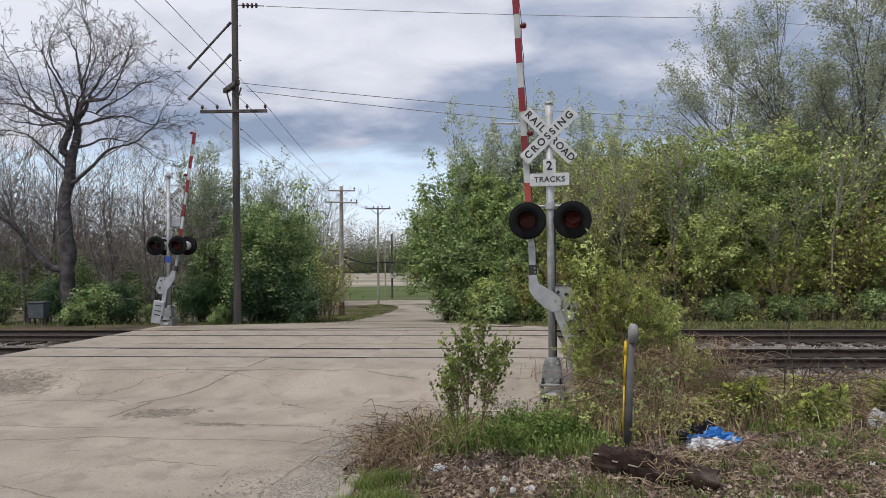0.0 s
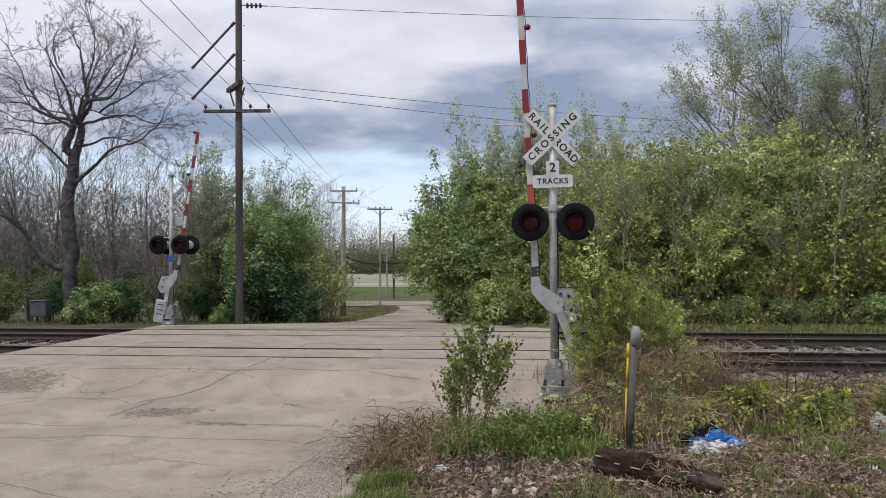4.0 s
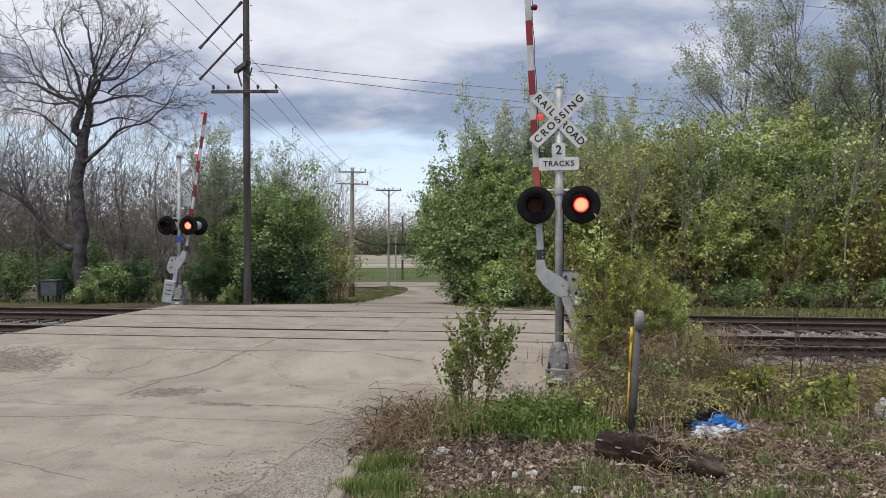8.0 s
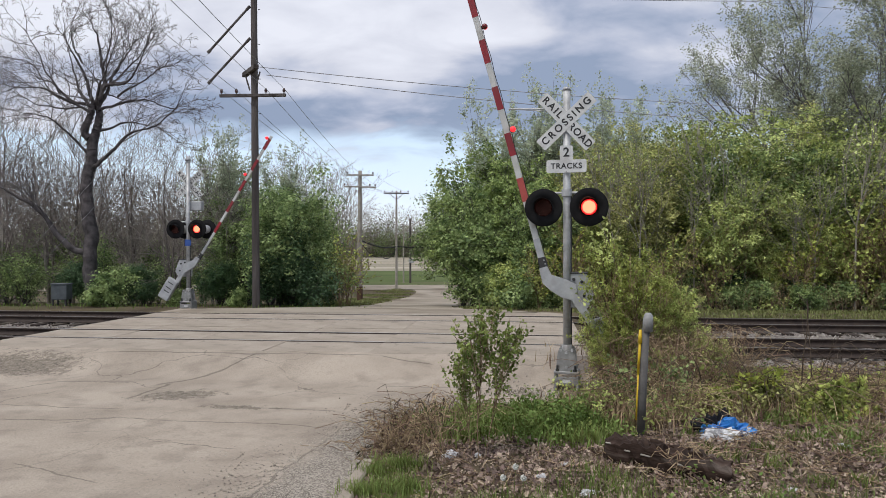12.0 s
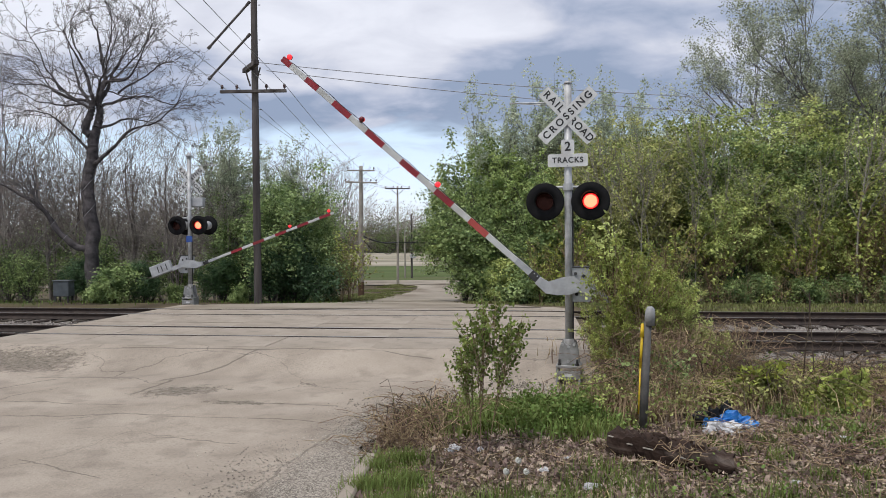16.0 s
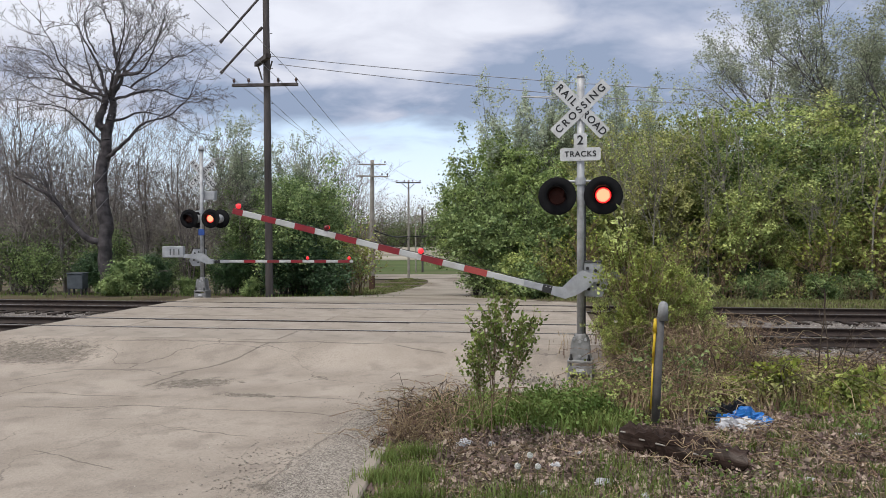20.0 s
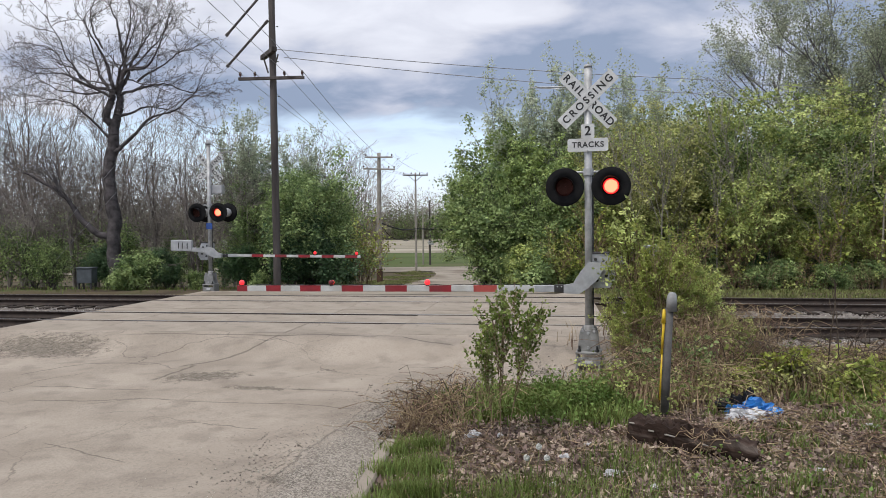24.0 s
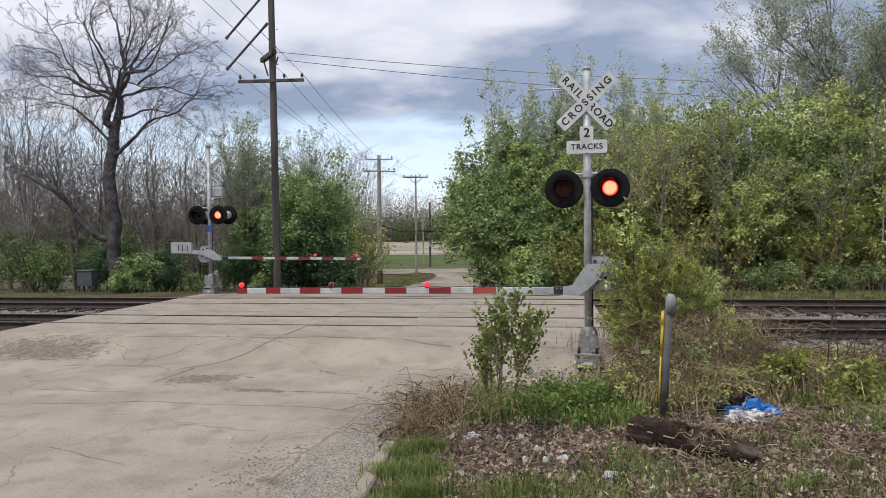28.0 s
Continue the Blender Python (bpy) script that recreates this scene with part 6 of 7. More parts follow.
far_wood("far_wood", -170, 170, 275, 330, 420, 15, 21, M["farbrown"], 81, "distant wood, brownish and barely in leaf")
far_wood("far_wood", -75, 60, 272, 300, 260, 6, 12, M["farbrown"], 181, "brown undergrowth along the distant wood")
far_wood("far_wood", -120, 120, 268, 290, 150, 9, 17, M["leafdark"], 82, "distant dark green trees")
far_wood("far_wood", -90, -20, 70, 110, 50, 7, 12, M["farbrown"], 83, "brown half-bare wood behind the thicket", 0.36, 700)
far_wood("far_wood", -130, -45, 112, 170, 70, 8, 13, M["farbrown"], 183, "brown half-bare wood far behind the thicket", 0.45, 500)
far_wood("far_wood", 14, 90, 60, 110, 50, 8, 13, M["leafdark"], 84, "green wood behind the young trees", 0.38, 700)

# -- crumbled edge of the road: loose grit --
def grit(name, n, seed, size, label):
    r = np.random.default_rng(seed)
    y = r.uniform(4.6, 11.2, n)
    x = np.interp(y, (4, 6.4, 8.2, 9.0, 9.7, 10.1, 10.4, 11, 11.3), (-1.0, -0.97, -0.88, -0.75, -0.35, 0.55, 1.85, 2.85, 3.1)) - np.abs(r.normal(0, 0.7, n)) + 0.15
    base = np.array([(1, 0, -.5), (-.5, .9, -.5), (-.5, -.9, -.5), (.1, .1, .8)])
    tris = np.array([(0, 1, 2), (0, 3, 1), (1, 3, 2), (0, 2, 3)])
    p = base[None] * (1 + r.normal(0, 0.3, (n, 4, 3))) * (size * r.uniform(0.4, 1.6, n) ** 1.5)[:, None, None]
    a = r.uniform(0, 6.28, n)[:, None]
    q = np.stack([p[..., 0] * np.cos(a) - p[..., 1] * np.sin(a) + x[:, None], p[..., 0] * np.sin(a) + p[..., 1] * np.cos(a) + y[:, None], p[..., 2] * 0.7 + (land(x, y) + 0.022)[:, None]], 2)
    F = (tris[None] + 4 * np.arange(n)[:, None, None]).reshape(-1, 3)
    return tagged(obj(name, mesh(name, q.reshape(-1, 3), F), M["grit"]), label, "grit", kind="stuff")


grit("road_grit", 13000, 87, 0.007, "loose grit and crumbled concrete along the road's edge")

# -- foreground right: brambles, sapling, grass, dead leaves --
def brambles(name, x0, x1, y0, y1, n, height, seed, material, label, bend=1.0):
    """Arching stems rising and falling back, as thin three-sided tubes."""
    r = np.random.default_rng(seed)
    S = []
    for _ in range(n):
        x, y = r.uniform(x0, x1), r.uniform(y0, y1)
        a, h, reach = r.uniform(0, 6.283), height * r.uniform(0.35, 1), r.uniform(0.2, 0.9) * bend
        z = ground_z(x, y)
        p = np.array([x, y, z])
        rad = r.uniform(0.002, 0.0055)
        for i in range(6):
            t = (i + 1) / 6
            q = np.array([x + math.cos(a) * reach * t ** 1.5, y + math.sin(a) * reach * t ** 1.5, z + h * math.sin(min(t * 2.0 * (0.7 + 0.3 * bend), 2.7))]) + r.normal(0, 0.03, 3)
            S.append((*p, *q, rad, rad * 0.9, 3))
            p = q
    return tagged(wood(name, np.array(S), material, None, 1.0, 0.002), label, "brambles", kind="stuff")


brambles("dry_brambles", 2.85, 4.6, 10.0, 12.2, 650, 1.15, 91, M["dry"], "tangle of dry arching bramble stems")
brambles("dry_brambles", 3.9, 8.5, 9.3, 12.0, 1200, 0.5, 92, M["dry"], "dry weed stalks beside the track", 1.7)
brambles("dry_brambles", 2.35, 3.4, 8.9, 10.6, 230, 0.6, 93, M["dry"], "flattened dry grass stalks", 1.2)
brambles("dry_brambles", -0.95, -0.2, 7.3, 8.9, 90, 0.2, 194, M["dry"], "dry stalks spilling over the road's edge", 0.8)
brambles("dry_brambles", -0.75, 0.0, 7.4, 8.8, 150, 0.42, 197, M["dry"], "bent brown stalks at the road's edge", 0.6)
brambles("dark_brambles", -0.7, 0.1, 7.8, 9.0, 45, 0.5, 198, M["cane"], "dark dead stalks at the road's edge", 0.6)
brambles("dry_brambles", -0.45, 0.35, 8.2, 9.4, 85, 0.40, 94, M["dry"], "dry brown stalks at the road's edge", 0.9)
brambles("dry_brambles", 3.4, 9.0, 6.6, 9.0, 250, 0.2, 95, M["dry"], "dead stalks lying among litter", 1.6)
brambles("dry_brambles", 2.25, 2.6, 6.95, 7.2, 80, 0.30, 195, M["dry"], "dry vine stems draped over the old tie", 0.5)
brambles("dry_brambles", 2.45, 3.7, 10.2, 11.1, 520, 1.0, 196, M["dry"], "upright dry stems under the shrubs", 0.45)
brambles("dark_brambles", 2.6, 6.8, 9.0, 11.8, 200, 0.9, 96, M["cane"], "dark arching bramble canes", 1.6)


def scattered(name, n, x0, x1, y0, y1, top, size, seed, material, label):
    """Loose leaves on the bramble stems, from the ground up to a height."""
    r = np.random.default_rng(seed)
    m = n // 14
    cx, cy = r.uniform(x0, x1, m), r.uniform(y0, y1, m)
    cz = land(cx, cy) + r.uniform(0.05, 1, m) * top
    C = np.repeat(np.stack([cx, cy, cz], 1), 14, 0) + r.normal(0, 0.07, (m * 14, 3))
    C[:, 2] = np.maximum(C[:, 2], land(C[:, 0], C[:, 1]) + 0.02)
    return tagged(leaves(name, C, size, material, None, seed + 1), label, "leaves", kind="stuff")


scattered("bramble_leaves", 1300, 2.5, 4.6, 9.9, 12.0, 0.8, 0.06, 97, M["leafmid"], "small green leaves on bramble stems")
scattered("bramble_leaves", 2400, 4.0, 8.5, 9.2, 11.5, 0.42, 0.06, 98, M["leafyellow"], "yellow-green leaves on weed stalks")
brambles("dead_twigs", -0.6, 8.0, 5.2, 9.3, 1100, 0.06, 90, M["dry"], "thin dead twigs lying among leaves", 0.8)
scattered("undergrowth_leaves", 1500, 4.0, 24.0, 26.0, 27.6, 0.5, 0.11, 188, M["leafdark"], "low leafy undergrowth along the foot of the wood")
scattered("undergrowth_leaves", 2600, 4.0, 24.0, 25.8, 27.2, 0.9, 0.10, 189, M["leafmid"], "green sprigs along the foot of the wood")
brambles("dry_brambles", 4.5, 24.0, 25.8, 27.2, 1300, 1.1, 191, M["dry"], "tan dry stalks along the foot of the wood", 0.6)
scattered("clover", 2400, 0.95, 1.8, 8.45, 9.4, 0.29, 0.05, 88, M["weedgreen"], "lush green weeds and clover beside the road")
scattered("clover", 2600, 0.4, 2.2, 8.1, 9.7, 0.17, 0.045, 288, M["weedgreen"], "low green weeds and clover beside the road")
scattered("clover", 2600, 4.2, 8.5, 6.4, 8.8, 0.12, 0.045, 190, M["weedgreen"], "scattered green weeds among dead leaves")
scattered("clover", 350, 2.0, 3.2, 5.6, 6.9, 0.10, 0.04, 89, M["weedgreen"], "low green weeds among dead leaves")
scattered("bramble_leaves", 2600, 3.0, 5.0, 8.7, 10.4, 0.35, 0.05, 199, M["leafolive"], "olive leaves among dry stalks")
scattered("bramble_leaves", 1100, 2.4, 3.4, 9.4, 11.2, 0.7, 0.055, 299, M["leafdark"], "dark green leaves in the bramble tangle")
scattered("bramble_leaves", 1700, 1.6, 3.0, 8.4, 10.5, 0.3, 0.05, 99, M["leafmid"], "small green leaves among dry grass")

SHRUB = dict(levels=3, first=0.12, up=0.35)
hedge = tree("shrub", "yellow-green shrub growing over the signal base", (3.12, 10.95), 101, 1.62, 0.016, branch=(8, 4, 2), spread=0.42, leaf=M["leafshrub"], per=12, keep=0.4, size=0.054, radius=0.032, slim=0.26, twigs=0.25, bark=M["dry"], category="shrub", group="roadside shrubs", stems=5, base_spread=0.3, least=0.0035, levels=3, first=0.52, up=0.4)
repeat(hedge, [(3.5, 11.3, 0.84), (3.95, 10.8, 0.5)], 102)
arch = tree("shrub", "loose spring-green shrub arching over the signal's foot", (2.74, 10.9), 109, 1.72, 0.013, branch=(8, 4, 2), spread=0.42, leaf=M["leafshrub"], per=12, keep=0.4, size=0.054, radius=0.032, slim=0.26, bark=M["dry"], category="shrub", group="roadside shrubs", stems=4, base_spread=0.2, lean=(0.02, 0), least=0.0032, twigs=0.25, levels=3, first=0.5, up=0.4)
repeat(arch, [(2.75, 10.6, 0.55), (3.3, 10.75, 0.72), (3.75, 11.2, 0.66), (2.5, 10.9, 0.5), (2.62, 10.75, 0.62), (2.32, 11.0, 0.56), (2.4, 10.8, 0.4)], 110)
tree("shrub", "slim leafy shoot rising past the signal lamp", (2.6, 11.0), 119, 2.0, 0.008, branch=(12, 2, 2), spread=0.32, leaf=M["leafmid"], per=7, size=0.08, radius=0.03, slim=0.25, bark=M["cane"], category="shrub", group="roadside shrubs", stems=1, least=0.003, twigs=0.4, levels=2, first=0.5, up=0.6)
lowb = tree("shrub", "bright green bramble bush over dry stalks", (4.95, 9.1), 103, 0.42, 0.010, branch=(7, 4, 3), spread=0.85, leaf=M["leafyellow"], per=6, keep=0.6, size=0.075, radius=0.03, slim=0.3, twigs=0.5, bark=M["cane"], category="shrub", group="roadside shrubs", stems=6, base_spread=0.9, least=0.0028, **SHRUB)
repeat(lowb, [(5.35, 9.3, 0.95), (4.6, 8.9, 0.6), (6.3, 9.5, 1.1), (7.0, 9.1, 1.0), (5.8, 8.6, 0.6), (7.9, 9.6, 1.2)], 104)
thorn = tree("shrub", "straggling yellow-green bramble on dark canes", (4.3, 9.7), 107, 0.62, 0.008, branch=(6, 4, 2), spread=0.9, leaf=M["leafyellow"], per=6, keep=0.55, size=0.07, radius=0.025, slim=0.3, twigs=0.8, bark=M["cane"], category="shrub", group="roadside shrubs", stems=5, base_spread=1.0, least=0.003, **SHRUB)
repeat(thorn, [(3.7, 9.5, 0.7), (4.9, 9.9, 0.7), (5.6, 10.1, 0.75), (4.1, 10.4, 0.7), (6.3, 10.4, 0.8), (7.1, 10.2, 0.8), (3.3, 9.9, 0.6), (2.75, 9.7, 0.45)], 108)
sap = tree("sapling", "slender sapling with pale green leaves among grass", (0.36, 7.45), 105, 1.27, 0.007, 2, (17, 3), 0.29, leaf=M["sapleaf"], per=8, size=0.054, radius=0.03, slim=0.32, bark=M["dry"], category="sapling", group="roadside saplings", stems=1, base_spread=0.05, least=0.003, first=0.42, up=0.7)
for x, y, k, lean in ((0.42, 7.52, 0.9, 11), (0.31, 7.46, 0.74, -9)):
    c = copy_thing(sap, pose(x, y, ground_z(x, y) - 0.05, 0, lean, 0) @ pose(0, 0, 0, 0, 0, x * 900))
    c.scale = (k, k, k)


def blades(name, spots, height, seed, material, label, width=0.006):
    """Grass blades: (x, y, radius, count) clumps, each blade a bent strip of two quads."""
    r = np.random.default_rng(seed)
    P = np.concatenate([np.stack([r.normal(x, a, n), r.normal(y, a * 0.8, n)], 1) for x, y, a, n in spots])
    n = len(P)
    z = land(P[:, 0], P[:, 1])
    a, h = r.uniform(0, 6.283, n), height * r.uniform(0.4, 1.25, n)
    dx, dy = np.cos(a), np.sin(a)
    bend = r.uniform(0.1, 0.7, n) * h
    b0 = np.stack([P[:, 0], P[:, 1], z - 0.01], 1)
    side = np.stack([-dy, dx, 0 * dx], 1) * (width * r.uniform(0.7, 1.4, n))[:, None]
    m = b0 + np.stack([dx * bend * 0.3, dy * bend * 0.3, h * 0.6], 1)
    t = b0 + np.stack([dx * bend, dy * bend, h * 0.95], 1)
    V = np.stack([b0 - side, b0 + side, m + side * 0.8, m - side * 0.8, t + side * 0.1, t - side * 0.1], 1).reshape(-1, 3)
    F = (np.array([(0, 1, 2, 3), (3, 2, 4, 5)])[None] + (6 * np.arange(n))[:, None, None]).reshape(-1, 4)
    return tagged(obj(name, mesh(name, V, F), material), label, "grass", kind="stuff")


blades("weed_grass", [(1.3, 8.9, 0.26, 1700), (1.65, 9.1, 0.22, 1300), (0.9, 9.0, 0.25, 600), (1.3, 8.4, 0.25, 300), (1.9, 8.6, 0.15, 250)], 0.20, 211, M["weedgreen"], "deep green leafy weeds beside the road", 0.011)
blades("grass", [(1.0, 8.9, 0.28, 1500), (0.15, 8.5, 0.22, 1100), (0.4, 9.2, 0.3, 1700), (-0.2, 8.9, 0.2, 200), (1.2, 9.2, 0.25, 900), (1.6, 8.3, 0.2, 500)], 0.20, 111, M["grass"], "lush green grass clump beside the road", 0.008)
blades("grass", [(-0.75, 5.6, 0.1, 500), (-0.74, 6.4, 0.1, 450), (-0.68, 7.0, 0.1, 350), (-0.45, 5.9, 0.14, 1000), (-0.42, 6.5, 0.14, 900), (-0.45, 7.2, 0.13, 600), (0.3, 5.9, 0.3, 700), (1.0, 5.9, 0.35, 600), (1.5, 6.4, 0.3, 400), (2.6, 6.0, 0.4, 260), (3.6, 5.8, 0.4, 300), (1.5, 6.9, 0.2, 200), (-0.05, 5.3, 0.28, 1100), (1.2, 5.0, 0.6, 900)], 0.16, 112, M["grass"], "short green grass among dead leaves", 0.004)
tuft = np.random.default_rng(217)
blades("grass", [(tuft.uniform(2.8, 8.0), tuft.uniform(5.8, 8.6), 0.07, 60) for _ in range(46)], 0.13, 218, M["grass"], "small green grass tufts among dead leaves", 0.006)
blades("weed_grass", [(tuft.uniform(3.6, 8.0), tuft.uniform(7.2, 9.2), 0.10, 70) for _ in range(30)], 0.15, 219, M["weedgreen"], "green weed tufts among dead stalks", 0.009)
blades("dry_grass", [(2.4, 9.0, 0.3, 700), (3.9, 9.7, 0.4, 1000), (5, 9.4, 0.5, 500), (2.2, 9.6, 0.4, 1200), (4.5, 12.0, 1.0, 2500), (6, 11.6, 1.0, 2000)], 0.30, 113, M["dry"], "straw-coloured dry grass")
blades("track_grass", [(x, 23.4 - 0.12 * (x - 3), 0.8, 420) for x in np.arange(4.5, 24, 1.3)] + [(x, 25.3, 0.9, 600) for x in np.arange(5, 24, 1.6)], 0.11, 114, M["weed"], "tall pale grass along the far side of the tracks", 0.012)
blades("track_grass", [(x, 26.8, 0.8, 60) for x in np.arange(-22, -3, 1.2)], 0.12, 115, M["weedgreen"], "weeds along the far side of the tracks", 0.012)
blades("island_grass", [(-5.6, 33.0, 0.6, 900), (-5.4, 38.0, 0.7, 1200), (-5.2, 43.0, 0.7, 1400), (-5.0, 48.0, 0.7, 1400), (-4.4, 53.0, 0.6, 1400), (-3.9, 58.0, 0.5, 1200), (-3.6, 62.5, 0.4, 900), (1.7, 27.5, 0.5, 700), (1.9, 31, 0.5, 600), (-8.2, 44.0, 0.9, 2000), (-7.5, 51, 0.6, 1400), (-6.9, 56, 0.6, 1400), (-6.0, 60, 0.6, 1200), (-5.3, 64, 0.5, 1000), (-4.7, 66.3, 0.4, 700)], 0.11, 116, M["weed"], "short grass on the island by the road", 0.02)


def litter(name, n, x0, x1, y0, y1, size, seed, material, label):
    r = np.random.default_rng(seed)
    x, y = r.uniform(x0, x1, n), r.uniform(y0, y1, n)
    keep = x > np.interp(y, (4, 6.4, 8.2, 9.0, 9.7, 10.1, 10.4, 11), (-1.0, -0.97, -0.88, -0.75, -0.35, 0.55, 1.85, 2.85)) + r.normal(0, 0.10, n)
    x, y = x[keep], y[keep]
    C = np.stack([x, y, land(x, y) + r.uniform(0.0, 0.05, len(x))], 1)
    q = r.normal(0, 1, (len(x), 3)) * np.array([0.8, 0.8, 0.35])
    return tagged(leaves(name, C, size, material, None, seed + 1, along=q * 0.6, wide=0.3), label, "dead leaves", kind="stuff")


litter("leaf_litter", 46000, -0.9, 9.0, 5.0, 9.4, 0.038, 121, M["litter"], "brown dead leaves covering the ground")
litter("leaf_litter", 9000, -0.8, 8.5, 5.0, 9.2, 0.065, 123, M["litter"], "larger pale dead leaves on the ground")
litter("leaf_litter", 6000, 2.0, 9.0, 9.0, 12.0, 0.05, 122, M["litter"], "brown dead leaves under the brambles")


# pale gravel round the foot of the near signal
def gravel(name, n, x, y, ax, ay, size, seed, label):
    r = np.random.default_rng(seed)
    px, py = r.normal(x, ax, n), r.normal(y, ay, n)
    base = np.array([(1, 0, -.5), (-.5, .9, -.5), (-.5, -.9, -.5), (.1, .1, .8)])
    tris = np.array([(0, 1, 2), (0, 3, 1), (1, 3, 2), (0, 2, 3)])
    p = base[None] * (1 + r.normal(0, 0.3, (n, 4, 3))) * (size * r.uniform(0.5, 1.6, n))[:, None, None]
    q = p + np.stack([px, py, land(px, py) + 0.03], 1)[:, None]
    F = (tris[None] + 4 * np.arange(n)[:, None, None]).reshape(-1, 3)
    return tagged(obj(name, mesh(name, q.reshape(-1, 3), F), M["grit"]), label, "gravel", kind="stuff")


gravel("gravel", 2600, 2.1, 11.15, 0.45, 0.22, 0.02, 196, "pale gravel round the foot of the signal")
gravel("gravel", 900, -0.2, 10.0, 0.5, 0.4, 0.012, 197, "broken concrete crumbs at the road's edge")


# ---- small things in the foreground ----
def marker_post():
    x, y = 2.34, 8.45
    z = ground_z(x, y)
    home = thing("marker_post", "weathered grey steel post with a rounded cap and yellow sleeve", "post", pose(x, y, z, 0, 2.7, 0))
    part("shaft", rod(bmesh.new(), (0, 0, -0.2), (0, 0, 1.30), 0.047, sides=16), M["post"], home, "", True)
    bm = lathe(bmesh.new(), [(0.0, 0.13), (0.03, 0.125), (0.05, 0.10), (0.06, 0.04), (0.06, -0.10), (0.047, -0.10)], Matrix.Translation((0.022, -0.01, 1.36)), 18)
    part("cap", bm, M["cast"], home, "rounded grey cap", True)
    bm = rod(rod(rod(bmesh.new(), (-0.068, -0.01, 0.75), (-0.060, -0.01, 1.22), 0.016, sides=10), (-0.066, -0.01, 0.2), (-0.066, -0.01, 0.75), 0.010, sides=8), (-0.064, -0.01, 1.12), (-0.064, -0.01, 1.28), 0.027, 0.016, 10)
    part("sleeve", bm, M["yellow"], home, "faded yellow plastic sleeve", True)


marker_post()


def old_tie():
    """A rotten sleeper lying in the leaves, split and chipped."""
    home = thing("old_tie", "rotten dark wooden railway tie lying in dead leaves", "log", pose(2.24, 7.2, ground_z(2.24, 7.2) + 0.12, 0, 2, -36))
    r = np.random.default_rng(131)
    n = 26
    ring = [(-.13, -.11), (-.04, -.125), (.05, -.12), (.13, -.10), (.135, 0), (.12, .10), (.04, .125), (-.05, .115), (-.13, .10), (-.14, 0)]
    V, k = [], len(ring)
    for i in range(n + 1):
        x = -0.63 + 1.26 * i / n
        end = 1 - 0.22 * max(0, abs(x) - 0.53) / 0.1
        for y, z in ring:
            V.append((x + r.normal(0, 0.012) * (0.3 if 0 < i < n else 2.5), y * end + r.normal(0, 0.016), z * end + r.normal(0, 0.02) - (0.035 if z > 0.1 and 0.2 < x < 0.5 else 0)))
    F = [(i * k + j, i * k + (j + 1) % k, (i + 1) * k + (j + 1) % k, (i + 1) * k + j) for i in range(n) for j in range(k)]
    bm = bmesh.new()
    vs = [bm.verts.new(v) for v in V]
    for f in F:
        bm.faces.new([vs[i] for i in f])
    bm.faces.new(vs[:k][::-1])
    bm.faces.new(vs[-k:])
    part("timber", bm, M["burnt"], home)
    for i in range(16):
        # long splinters standing off the top and the near face
        x, l, w = r.uniform(-0.6, 0.4), r.uniform(0.04, 0.16), r.uniform(0.006, 0.016)
        if i % 2:
            y = r.uniform(-0.11, 0.09)
            bm = box(bmesh.new(), x, x + l, y, y + w, 0.105, r.uniform(0.128, 0.15), 0.003)
        else:
            z = r.uniform(0.0, 0.09)
            bm = box(bmesh.new(), x, x + l, -0.146, -0.12, z, z + w, 0.003)
        part("splinter", bm, M["burnt" if i % 4 else "palewood"], home)


old_tie()


def bag(name, label, x, y, dx, dy, dz, material, seed, lumps=1.0, turn=0.0):
    """Crumpled plastic film: a sunken ball, folded by noise."""
    bm = bmesh.new()
    bmesh.ops.create_icosphere(bm, subdivisions=4, radius=1)
    r = random.Random(seed)
    for v in bm.verts:
        p = v.co * 1.7 + Vector((seed, seed * 0.7, 0))
        k = 1 + 0.5 * lumps * noise.noise(p) - 0.55 * abs(noise.noise(p * 2.3)) + 0.35 * abs(noise.noise(p * 4.1)) - 0.4 * abs(noise.noise(p * 7.0)) + r.uniform(-0.05, 0.05)
        v.co = Vector((v.co.x * dx * k, v.co.y * dy * k, max(v.co.z * dz * k, -0.12 * dz)))
    ob = part(name, bm, material, None)
    ob.matrix_basis = pose(x, y, ground_z(x, y) + 0.02, 0, 0, turn)
    return tagged(ob, label, "litter", "plastic litter")


bag("plastic_bag", "crumpled bright blue plastic bag on dead leaves", 3.40, 8.45, 0.31, 0.17, 0.17, M["bluefilm"], 1.0, 1.0)
bag("plastic_bag", "crumpled white plastic bag on dead leaves", 3.24, 8.27, 0.21, 0.13, 0.13, M["plastic"], 2.0)
bag("plastic_bag", "crumpled white plastic bag on dead leaves", 3.56, 8.40, 0.09, 0.08, 0.09, M["plastic"], 2.6)
bag("plastic_bag", "torn black plastic bag on dry stalks", 3.22, 8.62, 0.20, 0.09, 0.20, M["blackfilm"], 3.0, 1.0, -15)
bag("plastic_bag", "torn black plastic bag on dry stalks", 3.42, 8.66, 0.16, 0.10, 0.25, M["blackfilm"], 3.7, 1.0, 10)
bag("plastic_bag", "large white plastic bag among the brambles", 5.78, 9.0, 0.15, 0.13, 0.20, M["plastic"], 4.0, 1.3)
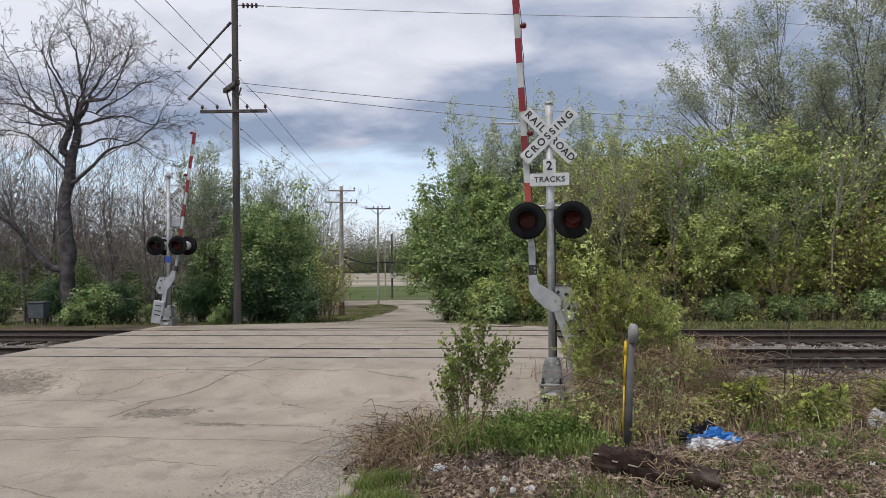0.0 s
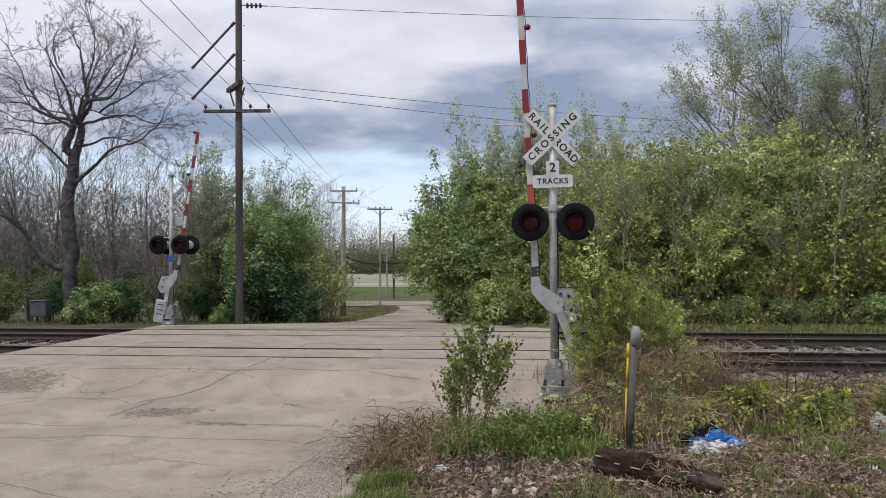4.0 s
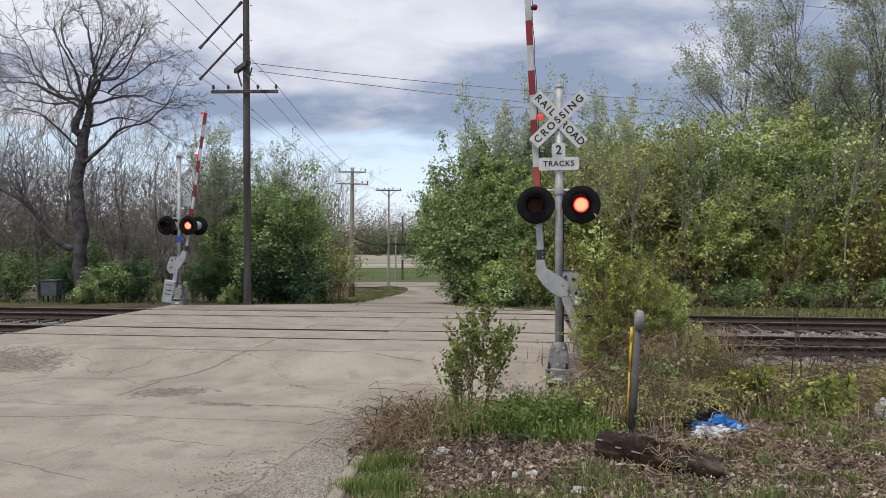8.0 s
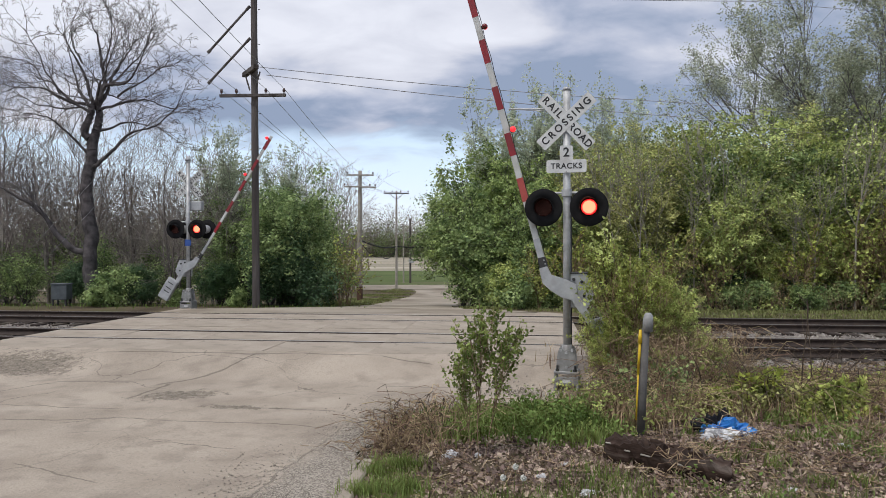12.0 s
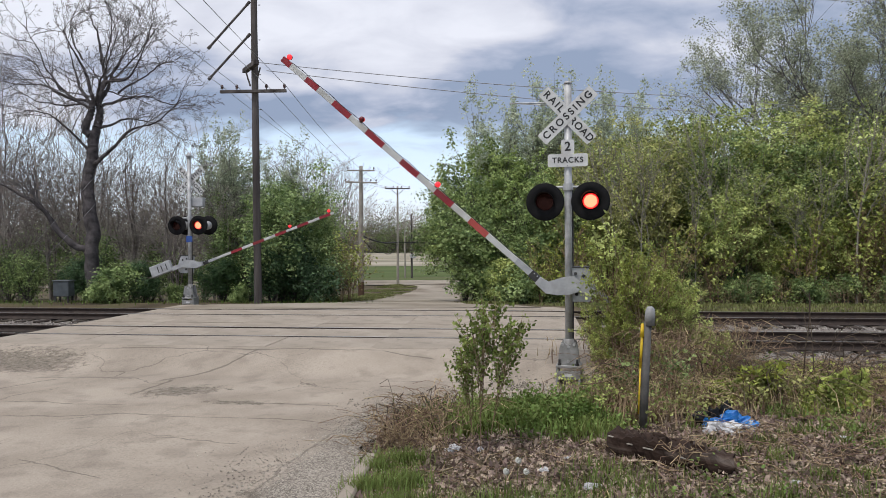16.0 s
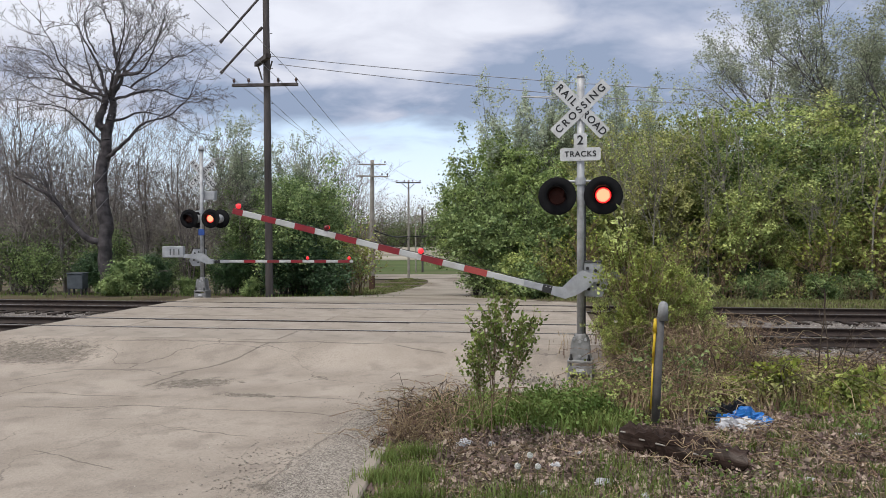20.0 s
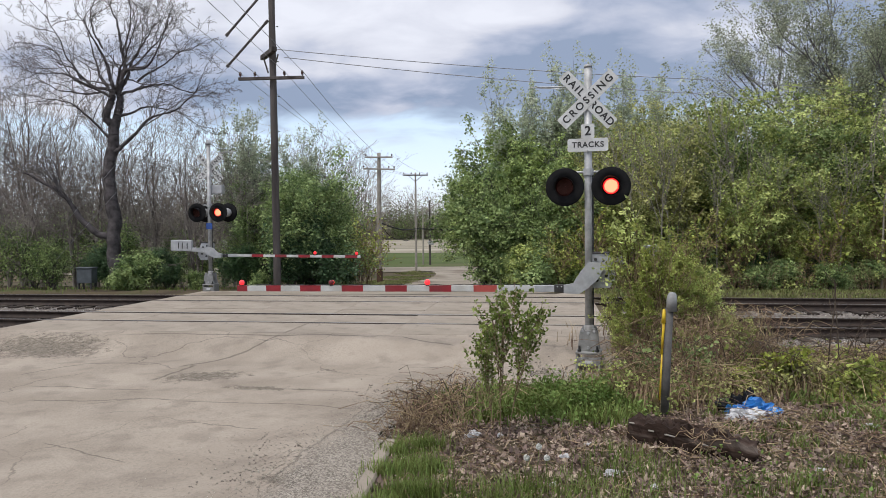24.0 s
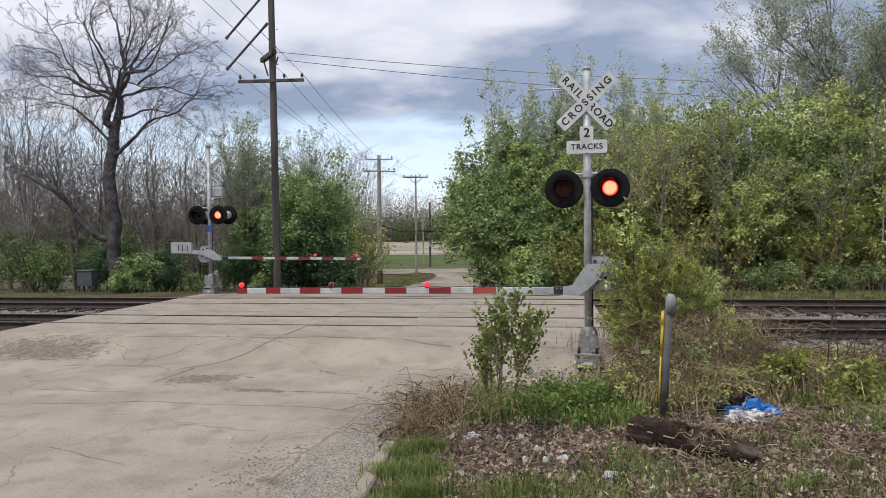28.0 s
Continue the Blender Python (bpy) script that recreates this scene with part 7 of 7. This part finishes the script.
for i, (x, y, s) in enumerate(((1.32, 6.42, .08), (0.06, 7.6, .10), (0.35, 7.62, .05), (0.95, 6.9, .055), (1.25, 7.3, .05), (4.35, 7.75, .085), (4.6, 7.3, .06), (1.6, 6.1, .05), (5.2, 7.5, .06), (-0.25, 6.5, .04), (3.2, 6.5, .045), (0.75, 6.15, .045))):
    bag("paper_scrap", "crumpled scrap of white litter among leaves", x, y, s, s * 0.7, s * 0.55, M["plastic"], 5.0 + i, 1.2, i * 37)

# broken concrete kerb beside the road
kerb = thing("kerb", "broken pale concrete kerb half hidden by grass", "kerb", kind="structure")
for i, (x, y, l, turn) in enumerate(((-0.93, 5.2, 0.95, 88), (-0.89, 6.15, 0.9, 86), (-0.83, 7.0, 0.75, 84))):
    bm = box(bmesh.new(), -l / 2, l / 2, -0.07, 0.07, -0.12, 0.075, 0.02)
    ob = part("kerb_stone", bm, M["panel"], kerb)
    ob.matrix_basis = pose(x, y, ground_z(x, y), 1.5 * (i % 2), 1, turn)

# thin dead stems standing by the tracks
for x, y, h, lean in ((5.02, 10.0, 1.62, -3), (5.2, 10.1, 1.70, 3), (5.35, 10.3, 1.2, 12), (4.55, 10.2, 1.3, -14)):
    home = thing("dead_stalk", "thin grey dead stalk standing among brambles", "stalk", pose(x, y, ground_z(x, y) - 0.05, 0, lean, x * 400), "dead stalks")
    S, _ = grow(int(x * 100), h, 0.013, 1, (3,), 0.5, first=0.5, ratio=0.25, segs=7, wander=0.12, stiff=0.6)
    wood("stem", S, M["cane"], home, 1.0, 0.004)

# dandelion clocks in the grass
for x, y, h in ((0.62, 6.35, 0.30), (0.50, 6.2, 0.25), (0.68, 6.22, 0.24)):
    home = thing("dandelion", "white dandelion seed head on a thin stalk", "flower", pose(x, y, ground_z(x, y) - 0.01, 4, 3, 0), "dandelions")
    part("stalk", rod(bmesh.new(), (0, 0, 0), (0, 0, h), 0.003, sides=5), M["grass"], home)
    bm = bmesh.new()
    # fine rays all round a small core
    bmesh.ops.create_icosphere(bm, subdivisions=3, radius=0.012, matrix=Matrix.Translation((0, 0, h + 0.015)))
    for k, f in enumerate(bm.verts):
        f.co += (f.co - Vector((0, 0, h + 0.015))) * (1.4 if k % 2 else 0.0)
    part("seed_head", bm, M["seed"], home, "fluffy white seed head")

# things far off, beyond the tracks
cab = thing("cabinet", "grey-blue lineside cabinet on short legs", "cabinet", pose(-14.7, 27.0, ground_z(-14.7, 27.0) - 0.04))
part("body", box(bmesh.new(), -0.30, 0.30, -0.22, 0.22, 0.28, 0.85, 0.02), M["cabinet"], cab)
part("lid", box(bmesh.new(), -0.33, 0.33, -0.25, 0.25, 0.85, 0.90, 0.015), M["cabinet"], cab)
for sx in (-0.24, 0.24):
    for sy in (-0.17, 0.17):
        part("leg", box(bmesh.new(), sx - 0.03, sx + 0.03, sy - 0.03, sy + 0.03, -0.1, 0.28), M["dark"], cab)

crossing_panels()


# ---- everything that moves ----
def lamp_state(t, phase):
    """Whether a lamp is lit at t: the pair take turns, the tip lamps stay on."""
    if t < FIRST:
        return False
    if phase == "c":
        return True
    k = -1 if t < SWAP else int((t - SWAP) / HALF)
    return (k % 2 == 1) == (phase == "b")


def lamp_rows(phase, home, axis):
    """The reflector shows its dark back until it swings round to the lit side."""
    swaps = [FIRST] + [SWAP + k * HALF for k in range(33)]
    rows, lit = [(0.0, home @ Matrix.Rotation(math.pi, 4, axis))], False
    for t in swaps:
        now = lamp_state(t + 0.02, phase)
        if now == lit or t > SECONDS - 0.2:
            continue
        for i in range(3):
            rows.append((t + (i - 1) / FPS, home @ Matrix.Rotation(radians(180 + 89.5 * (i if now else 2 - i)), 4, axis)))
        lit = now
    rows.append((SECONDS, home @ Matrix.Rotation(radians(359 if lit else 180), 4, axis)))
    return rows


NEAR_ARM = ((0, 87.0), (9.9, 86.9), (10.2, 86.5), (10.5, 85.4), (11, 82.1), (11.5, 78.6), (12, 74.8), (12.5, 70.8), (13.5, 62.6), (14.5, 53.7), (15, 49.3), (15.5, 45.1), (16, 40.8), (16.5, 36.8),
            (17, 32.8), (17.5, 29.0), (18, 25.5), (18.5, 22.2), (19, 19.2), (19.5, 16.2), (20, 13.1), (20.5, 10.5), (21, 8.1), (21.5, 5.7), (22.2, 2.9), (22.9, 0.9), (23.5, 0.0), (24.0, -0.75), (28, -0.75))
FAR_ARM = ((0, 81.5), (9.9, 81.4), (10.3, 80.0), (10.6, 77.0), (11, 71.5), (11.5, 64.5), (12, 58.0), (12.5, 51.7), (13.5, 40.0), (14.5, 29.4), (15, 26.1), (15.5, 23.1), (16, 20.2), (16.5, 17.3),
           (17, 14.5), (17.5, 11.8), (18, 9.3), (18.5, 7.1), (19, 4.7), (19.5, 2.3), (20, 0.1), (20.5, -0.6), (21, -0.8), (28, -0.8))

def motions():
    for (arm, pivot, away), rows in zip(moving_arms, (NEAR_ARM, FAR_ARM)):
        walk(arm, [(t, pose(*pivot, 0, -away * a, 0)) for t, a in rows])
    for ob, phase, home in moving_lamps:
        walk(ob, lamp_rows(phase, home, "Z" if ob.name.startswith("arm_lamp") else "Y"))


motions()
